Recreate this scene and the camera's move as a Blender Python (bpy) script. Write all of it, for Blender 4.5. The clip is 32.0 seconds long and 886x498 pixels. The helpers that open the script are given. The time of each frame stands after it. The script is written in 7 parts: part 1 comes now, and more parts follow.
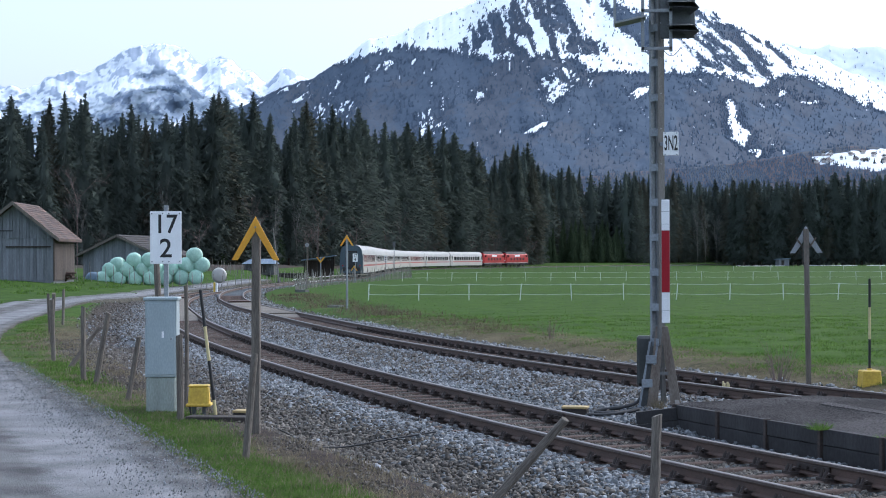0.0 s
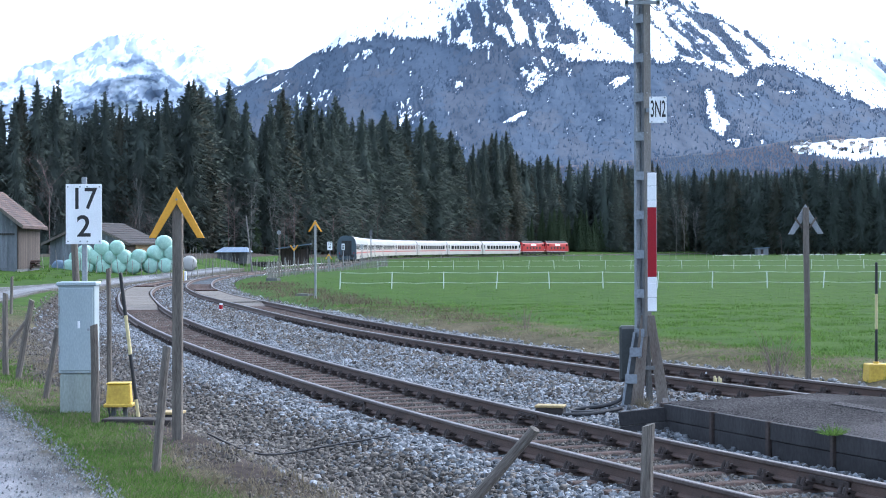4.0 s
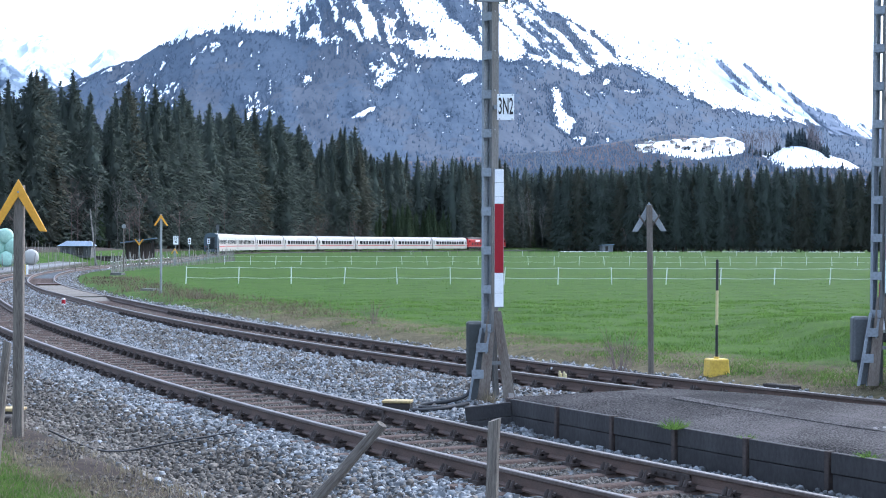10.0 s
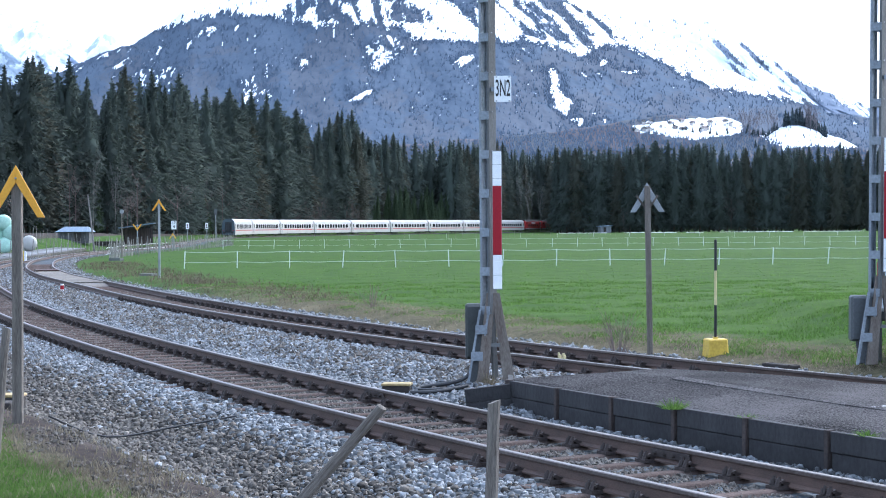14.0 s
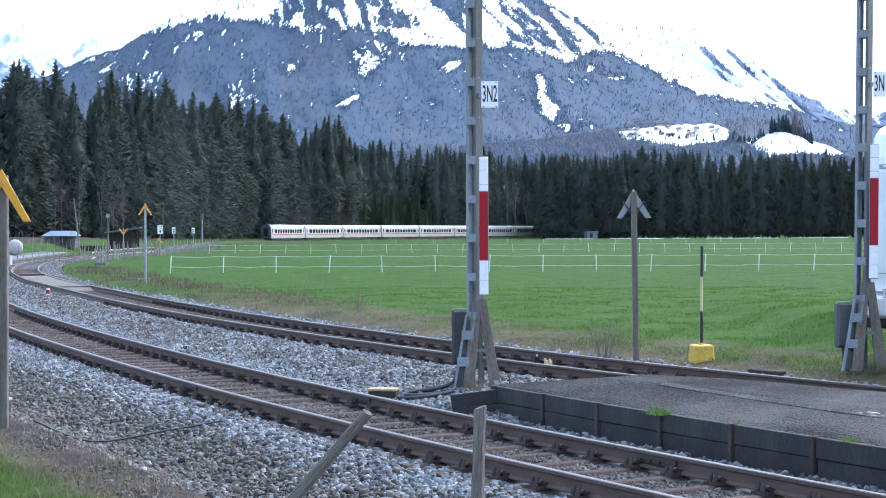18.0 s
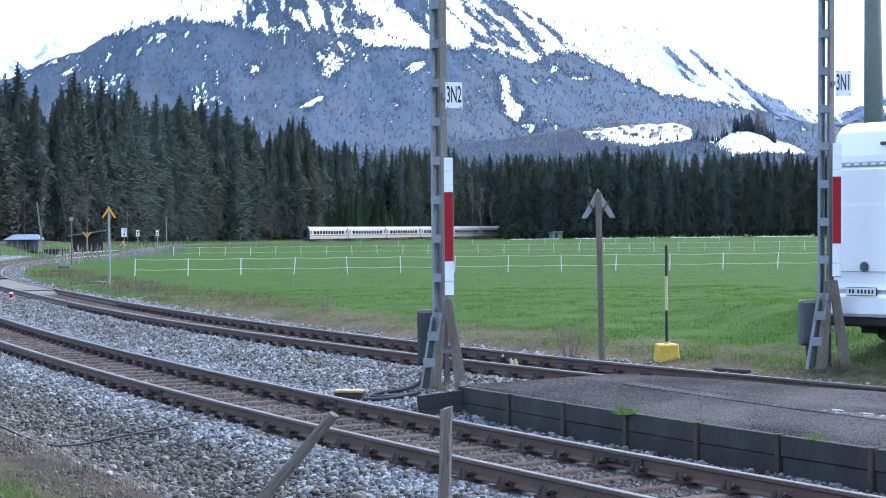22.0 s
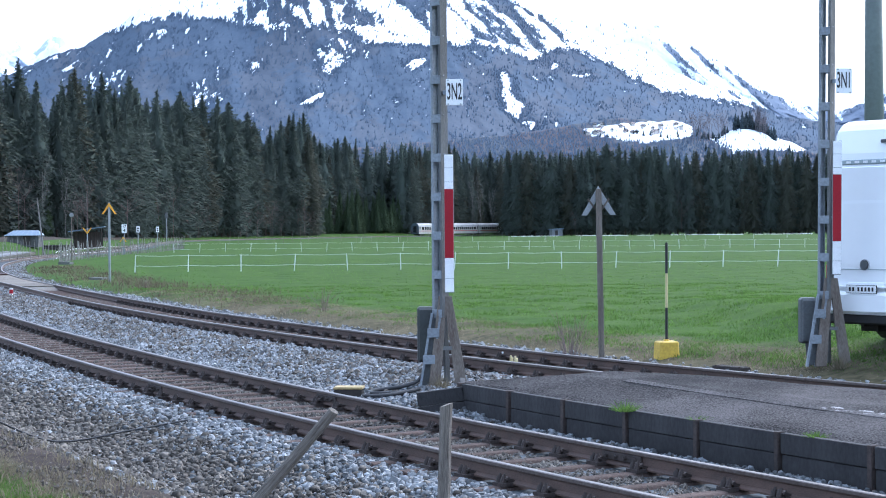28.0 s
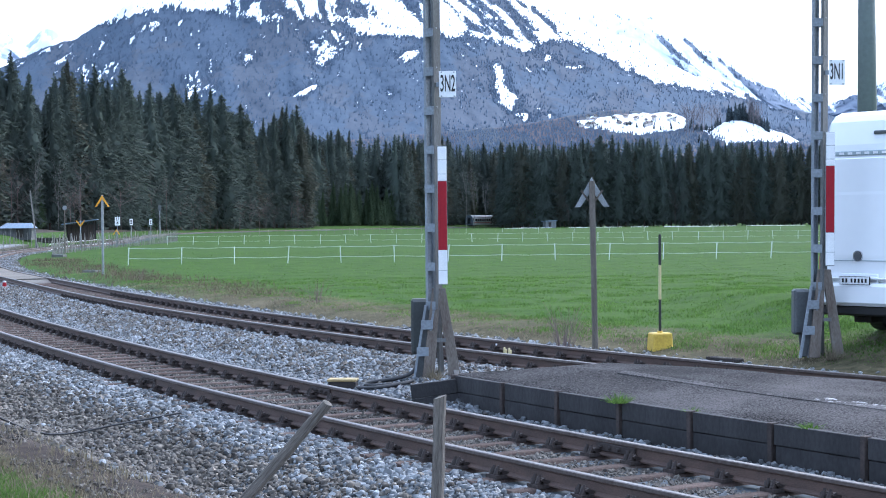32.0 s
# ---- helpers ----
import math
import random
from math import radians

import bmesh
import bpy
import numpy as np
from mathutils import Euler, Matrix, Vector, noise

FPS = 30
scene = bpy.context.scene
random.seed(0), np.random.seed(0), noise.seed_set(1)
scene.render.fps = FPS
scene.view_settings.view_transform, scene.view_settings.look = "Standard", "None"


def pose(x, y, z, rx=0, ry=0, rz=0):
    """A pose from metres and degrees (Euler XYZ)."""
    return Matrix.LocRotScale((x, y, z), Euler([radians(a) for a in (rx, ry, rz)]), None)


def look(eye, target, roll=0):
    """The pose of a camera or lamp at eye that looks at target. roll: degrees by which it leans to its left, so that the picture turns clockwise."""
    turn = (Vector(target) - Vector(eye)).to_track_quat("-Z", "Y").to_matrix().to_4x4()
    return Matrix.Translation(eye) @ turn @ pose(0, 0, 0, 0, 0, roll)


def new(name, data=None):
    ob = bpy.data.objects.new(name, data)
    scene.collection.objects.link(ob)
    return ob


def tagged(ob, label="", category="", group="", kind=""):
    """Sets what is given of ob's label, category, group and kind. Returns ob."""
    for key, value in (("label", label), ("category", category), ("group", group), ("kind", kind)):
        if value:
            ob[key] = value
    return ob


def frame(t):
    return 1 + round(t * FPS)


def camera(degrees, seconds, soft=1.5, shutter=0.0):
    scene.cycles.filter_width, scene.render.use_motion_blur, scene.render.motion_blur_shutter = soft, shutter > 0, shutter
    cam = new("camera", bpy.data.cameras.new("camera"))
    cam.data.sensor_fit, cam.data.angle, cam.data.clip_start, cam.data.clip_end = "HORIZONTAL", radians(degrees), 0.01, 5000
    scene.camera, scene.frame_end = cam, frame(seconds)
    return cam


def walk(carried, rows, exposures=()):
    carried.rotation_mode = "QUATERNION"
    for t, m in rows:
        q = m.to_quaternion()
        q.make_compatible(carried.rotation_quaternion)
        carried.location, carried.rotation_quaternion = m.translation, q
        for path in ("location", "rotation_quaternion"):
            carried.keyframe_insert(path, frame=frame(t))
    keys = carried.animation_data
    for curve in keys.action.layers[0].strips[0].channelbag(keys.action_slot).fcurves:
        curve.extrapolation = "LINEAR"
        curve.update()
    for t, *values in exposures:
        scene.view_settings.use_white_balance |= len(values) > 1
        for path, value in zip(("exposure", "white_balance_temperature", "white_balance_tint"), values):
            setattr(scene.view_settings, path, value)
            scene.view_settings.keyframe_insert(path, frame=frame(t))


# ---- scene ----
import functools

EYE = 2.15
cam = camera(30.0, 32.0, 1.0)
ROWS = [
    (0.0, 0.01, -2.93, 2.28, 90.339, 0.215, 5.749),
    (0.5, -0.02, -1.81, 2.24, 90.394, 0.195, 5.870),
    (1.0, -0.04, -0.69, 2.18, 90.448, 0.205, 5.991),
    (1.5, -0.04, -0.02, 2.15, 90.435, 0.359, 6.180),
    (2.0, 0.00, 0.00, 2.15, 90.390, 0.373, 6.407),
    (2.5, 0.00, 0.00, 2.15, 90.348, 0.416, 6.455),
    (4.5, 0.00, 0.00, 2.15, 89.911, 0.002, 4.270),
    (5.0, 0.00, 0.00, 2.15, 89.929, -0.288, 3.524),
    (5.5, 0.00, 0.00, 2.15, 90.004, -0.526, 2.669),
    (6.0, 0.00, 0.00, 2.15, 90.076, -0.534, 2.017),
    (6.5, 0.00, 0.00, 2.15, 90.148, -0.487, 1.509),
    (7.0, 0.00, 0.00, 2.15, 90.142, -0.334, 1.070),
    (7.5, 0.00, 0.00, 2.15, 90.151, -0.133, 0.741),
    (8.0, 0.00, 0.00, 2.15, 90.123, -0.012, 0.439),
    (8.5, 0.00, 0.00, 2.15, 90.085, 0.031, 0.210),
    (9.0, 0.00, 0.00, 2.15, 90.000, 0.000, 0.000),
    (9.5, 0.00, 0.00, 2.15, 89.932, -0.075, -0.153),
    (10.0, 0.00, 0.00, 2.15, 89.810, -0.115, -0.243),
    (10.5, 0.00, 0.00, 2.15, 89.642, -0.035, -0.257),
    (11.0, 0.00, 0.00, 2.15, 89.463, 0.184, -0.227),
    (11.5, 0.00, 0.00, 2.15, 89.318, 0.468, -0.217),
    (12.0, 0.00, 0.00, 2.15, 89.241, 0.495, -0.234),
    (12.5, 0.00, 0.00, 2.15, 89.209, 0.500, -0.252),
    (13.0, 0.00, 0.00, 2.15, 89.211, 0.495, -0.259),
    (13.5, 0.00, 0.00, 2.15, 89.204, 0.390, -0.251),
    (15.5, 0.00, 0.00, 2.15, 89.256, 0.416, -0.541),
    (16.0, 0.00, 0.00, 2.15, 89.341, 0.277, -0.633),
    (16.5, 0.00, 0.00, 2.15, 89.417, 0.285, -0.686),
    (17.0, 0.00, 0.00, 2.15, 89.454, 0.198, -0.707),
    (17.5, 0.00, 0.00, 2.15, 89.443, 0.106, -0.718),
    (18.0, 0.00, 0.00, 2.15, 89.389, 0.211, -0.771),
    (18.5, 0.00, 0.00, 2.15, 89.325, 0.294, -0.872),
    (19.0, 0.00, 0.00, 2.15, 89.296, 0.309, -1.042),
    (19.5, 0.00, 0.00, 2.15, 89.312, 0.365, -1.219),
    (20.0, 0.00, 0.00, 2.15, 89.351, 0.342, -1.369),
    (20.5, 0.00, 0.00, 2.15, 89.374, 0.340, -1.507),
    (21.0, 0.00, 0.00, 2.15, 89.402, 0.362, -1.669),
    (21.5, 0.00, 0.00, 2.15, 89.405, 0.388, -1.812),
    (22.0, 0.00, 0.00, 2.15, 89.413, 0.575, -1.981),
    (22.5, 0.00, 0.00, 2.15, 89.462, 0.652, -2.131),
    (23.0, 0.00, 0.00, 2.15, 89.521, 0.634, -2.276),
    (23.5, 0.00, 0.00, 2.15, 89.542, 0.489, -2.349),
    (24.0, 0.00, 0.00, 2.15, 89.520, 0.271, -2.366),
    (24.5, 0.00, 0.00, 2.15, 89.435, 0.180, -2.293),
    (25.0, 0.00, 0.00, 2.15, 89.355, 0.149, -2.170),
    (25.5, 0.00, 0.00, 2.15, 89.293, 0.210, -2.044),
    (27.5, 0.00, 0.00, 2.15, 89.279, 0.481, -1.932),
    (28.0, 0.00, 0.00, 2.15, 89.304, 0.446, -1.974),
    (28.5, 0.00, 0.00, 2.15, 89.313, 0.371, -2.007),
    (29.0, 0.00, 0.00, 2.15, 89.326, 0.331, -2.030),
    (29.5, 0.00, 0.00, 2.15, 89.353, 0.445, -1.993),
    (30.0, 0.00, 0.00, 2.15, 89.317, 0.526, -1.979),
    (30.5, 0.00, 0.00, 2.15, 89.265, 0.563, -1.977),
    (31.0, 0.00, 0.00, 2.15, 89.175, 0.556, -2.034),
    (31.5, 0.00, 0.00, 2.15, 89.091, 0.594, -2.099),
    (32.0, 0.00, 0.00, 2.15, 89.026, 0.545, -2.200),
]
walk(cam, [(t, pose(x, y, z, rx, ry, rz)) for t, x, y, z, rx, ry, rz in ROWS],
     [(0.0, 1.6, 5350, 10), (1.0, 1.83, 5150, 10), (2.0, 2.12, 4850, 10), (2.5, 2.14, 4900, 10), (4.5, 2.22, 5150, 10), (18.0, 2.34, 5080, 10), (32.0, 2.29, 5040, 10)])

# ---- light ----
world = bpy.data.worlds.new("world")
scene.world = world
world.use_nodes = True
wn = world.node_tree
sky = wn.nodes.new("ShaderNodeTexSky")
sky.sky_type = "NISHITA"
sky.sun_disc = False
sky.sun_elevation = radians(40)
sky.sun_rotation = radians(50)
sky.air_density, sky.dust_density, sky.ozone_density = 1.0, 8.0, 1.0
# a thin even veil of high cloud over the clear sky
veil = wn.nodes.new("ShaderNodeMix")
veil.data_type = "RGBA"
veil.inputs[0].default_value = 0.65
veil.inputs[7].default_value = (2.8, 2.93, 3.05, 1)
wn.links.new(sky.outputs[0], veil.inputs[6])
wn.links.new(veil.outputs[2], wn.nodes["Background"].inputs[0])
wn.nodes["Background"].inputs[1].default_value = 0.12
sun = new("sun", bpy.data.lights.new("sun", "SUN"))
sun.data.energy, sun.data.angle, sun.data.color = 0.4, radians(60), (1.0, 0.96, 0.9)
sun.matrix_world = look((0.766 * 40, 0.643 * 40, 33.6), (0, 0, 0))


# ---- materials ----
def material(name, colour, rough=0.8, metal=0.0, dark=None, scale=4.0, grain=60.0, bump=0.15, vary=0.0,
             island=0.0, stretch=(1, 1, 1), spread=0.5, spec=0.5, detail=6.0, through_=0.0):
    """Base colour broken by a coarse and a fine noise between two colours, with fine relief."""
    m = bpy.data.materials.new(name)
    m.use_nodes = True
    nt = m.node_tree
    n, l = nt.nodes, nt.links
    b = n["Principled BSDF"]
    b.inputs["Roughness"].default_value = rough
    b.inputs["Metallic"].default_value = metal
    b.inputs["Specular IOR Level"].default_value = spec
    dark = dark or tuple(c * 0.6 for c in colour)
    tc = n.new("ShaderNodeTexCoord")
    mp = n.new("ShaderNodeMapping")
    mp.inputs["Scale"].default_value = stretch
    l.new(tc.outputs["Object"], mp.inputs[0])
    a, f = n.new("ShaderNodeTexNoise"), n.new("ShaderNodeTexNoise")
    for node, s in ((a, scale), (f, grain)):
        node.inputs["Scale"].default_value = s
        node.inputs["Detail"].default_value = detail
        l.new(mp.outputs[0], node.inputs["Vector"])
    mix = n.new("ShaderNodeMath")
    mix.operation = "MULTIPLY_ADD"
    l.new(f.outputs["Fac"], mix.inputs[0])
    mix.inputs[1].default_value = 0.5
    half = n.new("ShaderNodeMath")
    half.operation = "MULTIPLY"
    half.inputs[1].default_value = 0.5
    l.new(a.outputs["Fac"], half.inputs[0])
    l.new(half.outputs[0], mix.inputs[2])
    ramp = n.new("ShaderNodeValToRGB")
    ramp.color_ramp.elements[0].position = 0.5 - 0.25 * spread
    ramp.color_ramp.elements[1].position = 0.5 + 0.25 * spread
    ramp.color_ramp.elements[0].color = (*dark, 1)
    ramp.color_ramp.elements[1].color = (*colour, 1)
    l.new(mix.outputs[0], ramp.inputs[0])
    out = ramp.outputs[0]
    for amount, source in ((vary, ("ShaderNodeObjectInfo", "Random")), (island, ("ShaderNodeNewGeometry", "Random Per Island"))):
        if amount:
            r = n.new(source[0])
            mr = n.new("ShaderNodeMapRange")
            mr.inputs["To Min"].default_value, mr.inputs["To Max"].default_value = 1 - amount, 1 + amount
            l.new(r.outputs[source[1]], mr.inputs["Value"])
            v = n.new("ShaderNodeVectorMath")
            v.operation = "SCALE"
            l.new(out, v.inputs[0])
            l.new(mr.outputs[0], v.inputs["Scale"])
            out = v.outputs[0]
    l.new(out, b.inputs["Base Color"])
    if through_:
        tr, ms = n.new("ShaderNodeBsdfTranslucent"), n.new("ShaderNodeMixShader")
        l.new(out, tr.inputs["Color"])
        ms.inputs[0].default_value = through_
        l.new(b.outputs[0], ms.inputs[1])
        l.new(tr.outputs[0], ms.inputs[2])
        l.new(ms.outputs[0], n["Material Output"].inputs[0])
    if bump:
        bp = n.new("ShaderNodeBump")
        bp.inputs["Strength"].default_value = bump
        bp.inputs["Distance"].default_value = 0.02
        l.new(f.outputs["Fac"], bp.inputs["Height"])
        l.new(bp.outputs[0], b.inputs["Normal"])
    return m


M_RAIL = material("rusty_rail_steel", (0.098, 0.06, 0.044), 0.75, 0.0, (0.05, 0.032, 0.025), 3, 40, stretch=(1, 1, 3))
M_HEAD = material("dull_rail_head", (0.145, 0.122, 0.112), 0.42, 0.35, (0.075, 0.058, 0.05), 1, 25, 0.05, spec=0.4)
M_SLEEPER = material("weathered_steel_sleeper", (0.118, 0.088, 0.076), 0.9, 0.0, (0.058, 0.043, 0.037), 3, 50, 0.3, 0.2, spec=0.1)
M_CLIP = material("rusty_clip", (0.052, 0.037, 0.031), 0.8, 0.0, (0.02, 0.015, 0.013), 12, 60)
M_STONE = material("ballast_stone", (0.252, 0.2666, 0.2822), 0.95, 0, (0.0952, 0.0952, 0.0941), 1.2, 14, 0.2, 0, 0.55, spread=0.7)
M_DIRTY = material("dirty_ballast_stone", (0.148, 0.134, 0.116), 0.95, 0, (0.054, 0.045, 0.037), 1.2, 14, 0.2, 0, 0.5, spread=0.7)
M_WOOD = material("weathered_grey_wood", (0.195, 0.172, 0.145), 0.9, 0, (0.06, 0.05, 0.041), 3, 25, 0.6, 0.2, 0, (6, 6, 0.5), spread=0.7)
M_BOARD = material("grey_barn_board", (0.25, 0.265, 0.29), 0.9, 0, (0.095, 0.1, 0.11), 1.0, 9, 0.3, 0.2, 0, (5, 5, 0.4), spread=0.8)
M_HUTBOARD = material("dark_grey_hut_board", (0.12, 0.12, 0.122), 0.9, 0, (0.05, 0.048, 0.047), 1.2, 12, 0.3, 0.25, 0, (5, 5, 0.4))
M_BROWNBOARD = material("brown_barn_board", (0.095, 0.072, 0.06), 0.9, 0, (0.038, 0.03, 0.027), 1.2, 12, 0.3, 0.25, 0, (5, 5, 0.4))
M_ROOFTILE = material("red_brown_roof_tile", (0.115, 0.07, 0.056), 0.85, 0, (0.042, 0.029, 0.026), 0.6, 8, 0.3, 0.2, 0.2)
M_DARKROOF = material("dark_roof_tile", (0.0312, 0.0234, 0.0215), 0.85, 0, (0.0156, 0.0129, 0.0117), 0.6, 8, 0.3, 0.2)
M_TINROOF = material("blue_grey_sheet_roof", (0.15, 0.21, 0.28), 0.6, 0.1, (0.095, 0.135, 0.19), 0.5, 9, 0.05)
M_YELLOW = material("yellow_enamel", (0.68, 0.352, 0.016), 0.5, 0, (0.576, 0.272, 0.012), 3, 40, 0.05)
M_YBOX = material("yellow_plastic", (0.656, 0.464, 0.056), 0.55, 0, (0.48, 0.32, 0.04), 4, 30, 0.08)
M_WHITE = material("white_enamel", (0.86, 0.87, 0.88), 0.35, 0, (0.728, 0.7384, 0.7488), 4, 60, 0.03)
M_FADED = material("faded_white_paint", (0.5, 0.5, 0.5), 0.8, 0, (0.16, 0.16, 0.16), 6, 40, 0.2, spread=0.7)
M_RED = material("red_enamel", (0.33, 0.018, 0.028), 0.45, 0, (0.26, 0.015, 0.024), 4, 60, 0.03, spec=0.15)
M_BLACK = material("black_paint", (0.015, 0.015, 0.016), 0.5, 0, (0.01, 0.01, 0.011), 5, 50, 0.05)
M_CREAM = material("pale_yellow_paint", (0.6, 0.528, 0.28), 0.6, 0, (0.48, 0.4, 0.2), 5, 50, 0.05)
M_CABINET = material("grey_cabinet_paint", (0.37, 0.435, 0.455), 0.55, 0, (0.29, 0.345, 0.365), 1.5, 40, 0.05, stretch=(2, 2, 0.6))
M_CABBASE = material("stained_cabinet_base", (0.36, 0.4, 0.37), 0.85, 0, (0.19, 0.215, 0.19), 2.5, 25, 0.15, stretch=(2, 2, 0.7), spread=0.8)
M_CONCRETE = material("pale_concrete", (0.153, 0.153, 0.1479), 0.9, 0, (0.0918, 0.0918, 0.0892), 2, 40, 0.25)
M_DARKCON = material("stained_dark_concrete", (0.0408, 0.0392, 0.0402), 0.9, 0, (0.0142, 0.0136, 0.0147), 2.5, 30, 0.3, 0.2, stretch=(1, 1, 0.5), spread=0.7)
M_ASPHALT = material("worn_asphalt", (0.084, 0.077, 0.076), 0.95, 0, (0.012, 0.011, 0.011), 0.5, 42, 1.0, spread=0.3, spec=0.15, detail=3)
M_SEAM = material("pale_worn_asphalt", (0.125, 0.117, 0.115), 0.95, 0, (0.034, 0.031, 0.031), 0.9, 42, 1.0, spread=0.34, spec=0.15, detail=3)
M_STEEL = material("galvanised_steel", (0.306, 0.3264, 0.34), 0.5, 0.5, (0.204, 0.2176, 0.2312), 2, 40, 0.08)
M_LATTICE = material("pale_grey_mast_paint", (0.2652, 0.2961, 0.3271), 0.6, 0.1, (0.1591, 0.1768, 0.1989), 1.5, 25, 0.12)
M_MASTSIDE = material("darker_grey_mast_side", (0.15, 0.155, 0.155), 0.8, 0.05, (0.08, 0.078, 0.072), 1.5, 30, 0.2, stretch=(4, 4, 0.6))
M_RUSTLEG = material("rust_stained_steel_leg", (0.2, 0.18, 0.155), 0.85, 0.0, (0.085, 0.06, 0.045), 2.5, 30, 0.2, stretch=(3, 3, 0.7), spread=0.7)
M_DARKBOX = material("dark_grey_box", (0.1, 0.11, 0.115), 0.55, 0.1, (0.07, 0.075, 0.08), 3, 30, 0.06)
M_DARKLID = material("dark_green_grey_box", (0.05, 0.057, 0.056), 0.55, 0.1, (0.032, 0.037, 0.037), 3, 30, 0.06)
M_CABLE = material("black_cable", (0.03, 0.03, 0.032), 0.6)
M_TAPE = material("white_fence_plastic", (0.8, 0.82, 0.82), 0.6, 0, (0.65, 0.67, 0.68), 3, 30, 0.05)
M_BALE = material("pale_green_bale_film", (0.44, 0.65, 0.54), 0.4, 0, (0.33, 0.52, 0.42), 2.5, 9, 0.25, 0.12)
M_NEEDLE = material("dark_spruce_needles", (0.112, 0.134, 0.116), 0.95, 0, (0.09, 0.109, 0.098), 0.2, 1.5, 0.0, 0.16, 0.12, spread=0.9, spec=0.0, through_=0.5)
M_OLIVE = material("olive_brown_spruce_needles", (0.118, 0.124, 0.098), 0.95, 0, (0.09, 0.096, 0.08), 0.2, 1.5, 0.0, 0.15, 0.12, spread=0.9, spec=0.0, through_=0.5)
M_YOUNG = material("young_spruce_needles", (0.085, 0.115, 0.068), 0.95, 0, (0.06, 0.085, 0.05), 0.35, 3, 0.0, 0.2, 0.2, spread=0.9, spec=0.0, through_=0.5)
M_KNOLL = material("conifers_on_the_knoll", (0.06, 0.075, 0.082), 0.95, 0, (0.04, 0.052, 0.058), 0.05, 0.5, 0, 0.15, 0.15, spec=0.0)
M_FARTWIG = material("distant_bare_wood", (0.17, 0.15, 0.155), 0.95, 0, (0.12, 0.108, 0.115), 0.05, 0.5, 0, 0.1, spec=0.0)
# conifers turned blue-grey: distance haze is put into their base colour
M_FARTREE = material("haze_blue_conifer", (0.088, 0.115, 0.158), 0.95, 0, (0.076, 0.1, 0.14), 0.004, 0.06, 0, 0, 0.08, spec=0.0)
M_BARK = material("brown_bark", (0.1, 0.08, 0.065), 0.95, 0, (0.05, 0.04, 0.033), 2, 14, 0.4, 0.2)
M_TWIG = material("bare_red_brown_twigs", (0.1869, 0.1381, 0.1219), 0.9, 0, (0.0975, 0.0731, 0.0683), 2, 10, 0, 0.2)
M_BIRCH = material("pale_birch_bark", (0.24, 0.23, 0.215), 0.9, 0, (0.11, 0.1, 0.095), 3, 14, 0.2, 0.1)
M_GRASS = material("fresh_grass_blades", (0.125, 0.2, 0.046), 0.8, 0, (0.074, 0.136, 0.03), 0.5, 5, 0, 0, 0.45, spec=0.02, through_=0.5)
M_STRAW = material("dry_grass_blades", (0.26, 0.225, 0.16), 0.9, 0, (0.15, 0.13, 0.09), 0.5, 5, 0, 0, 0.3, spec=0.02, through_=0.4)
M_STALK = material("brown_dead_stalks", (0.17, 0.135, 0.1), 0.9, 0, (0.08, 0.062, 0.048), 0.5, 5, 0, 0, 0.35, spec=0.02, through_=0.3)
M_COACH = material("light_grey_coach_paint", (0.42, 0.41, 0.38), 0.4, 0, (0.36, 0.35, 0.325), 0.3, 4, 0.0)
M_COACHROOF = material("coach_roof_grey", (0.37, 0.37, 0.36), 0.6, 0, (0.26, 0.26, 0.255), 0.3, 4, 0.0)
M_COACHEND = material("dark_blue_grey_coach_end", (0.06, 0.09, 0.11), 0.5, 0, (0.04, 0.06, 0.075), 0.5, 6, 0.0)
M_TRAINRED = material("traffic_red_paint", (0.36, 0.026, 0.026), 0.4, 0, (0.28, 0.02, 0.022), 0.3, 5, 0.0, spec=0.2)
M_GLASS = material("dark_window_glass", (0.02, 0.024, 0.028), 0.08, 0, (0.012, 0.014, 0.016), 1, 5, 0.0)
M_UNDER = material("dirty_underframe", (0.045, 0.042, 0.04), 0.8, 0.2, (0.025, 0.024, 0.023), 1, 8, 0.1)
M_VAN = material("white_van_paint", (0.86, 0.88, 0.9), 0.1, 0, (0.84, 0.86, 0.88), 0.5, 5, 0.0)
M_CHROME = material("bright_chrome", (0.7, 0.7, 0.72), 0.15, 1.0, (0.6, 0.6, 0.62), 3, 20, 0.0)
M_GREENPOLE = material("grey_green_pole_paint", (0.13, 0.16, 0.15), 0.6, 0, (0.1, 0.12, 0.115), 1, 12, 0.08)
M_PLANK = material("dark_timber_baulk", (0.0476, 0.0394, 0.034), 0.9, 0, (0.0238, 0.0204, 0.0184), 3, 25, 0.4, 0.2, 0, (0.6, 6, 6))
M_WEDGE = material("rust_brown_deflector", (0.068, 0.034, 0.0238), 0.85, 0, (0.0374, 0.0204, 0.0163), 3, 20, 0.2)
M_INFILL = material("beige_crossing_slab", (0.145, 0.125, 0.1), 0.9, 0, (0.085, 0.073, 0.06), 1, 20, 0.2, 0.15)
M_HOUSE = material("pale_house_wall", (0.6, 0.57, 0.52), 0.9, 0, (0.4, 0.36, 0.33), 0.1, 1, 0.0, 0.3)
M_HOUSEROOF = material("faded_brown_house_roof", (0.2, 0.165, 0.155), 0.9, 0, (0.13, 0.11, 0.105), 0.2, 2, 0.0, 0.3)
M_SNOW = material("snow", (0.85, 0.87, 0.9), 0.8, 0, (0.78, 0.8, 0.84), 0.02, 0.3, 0.0)


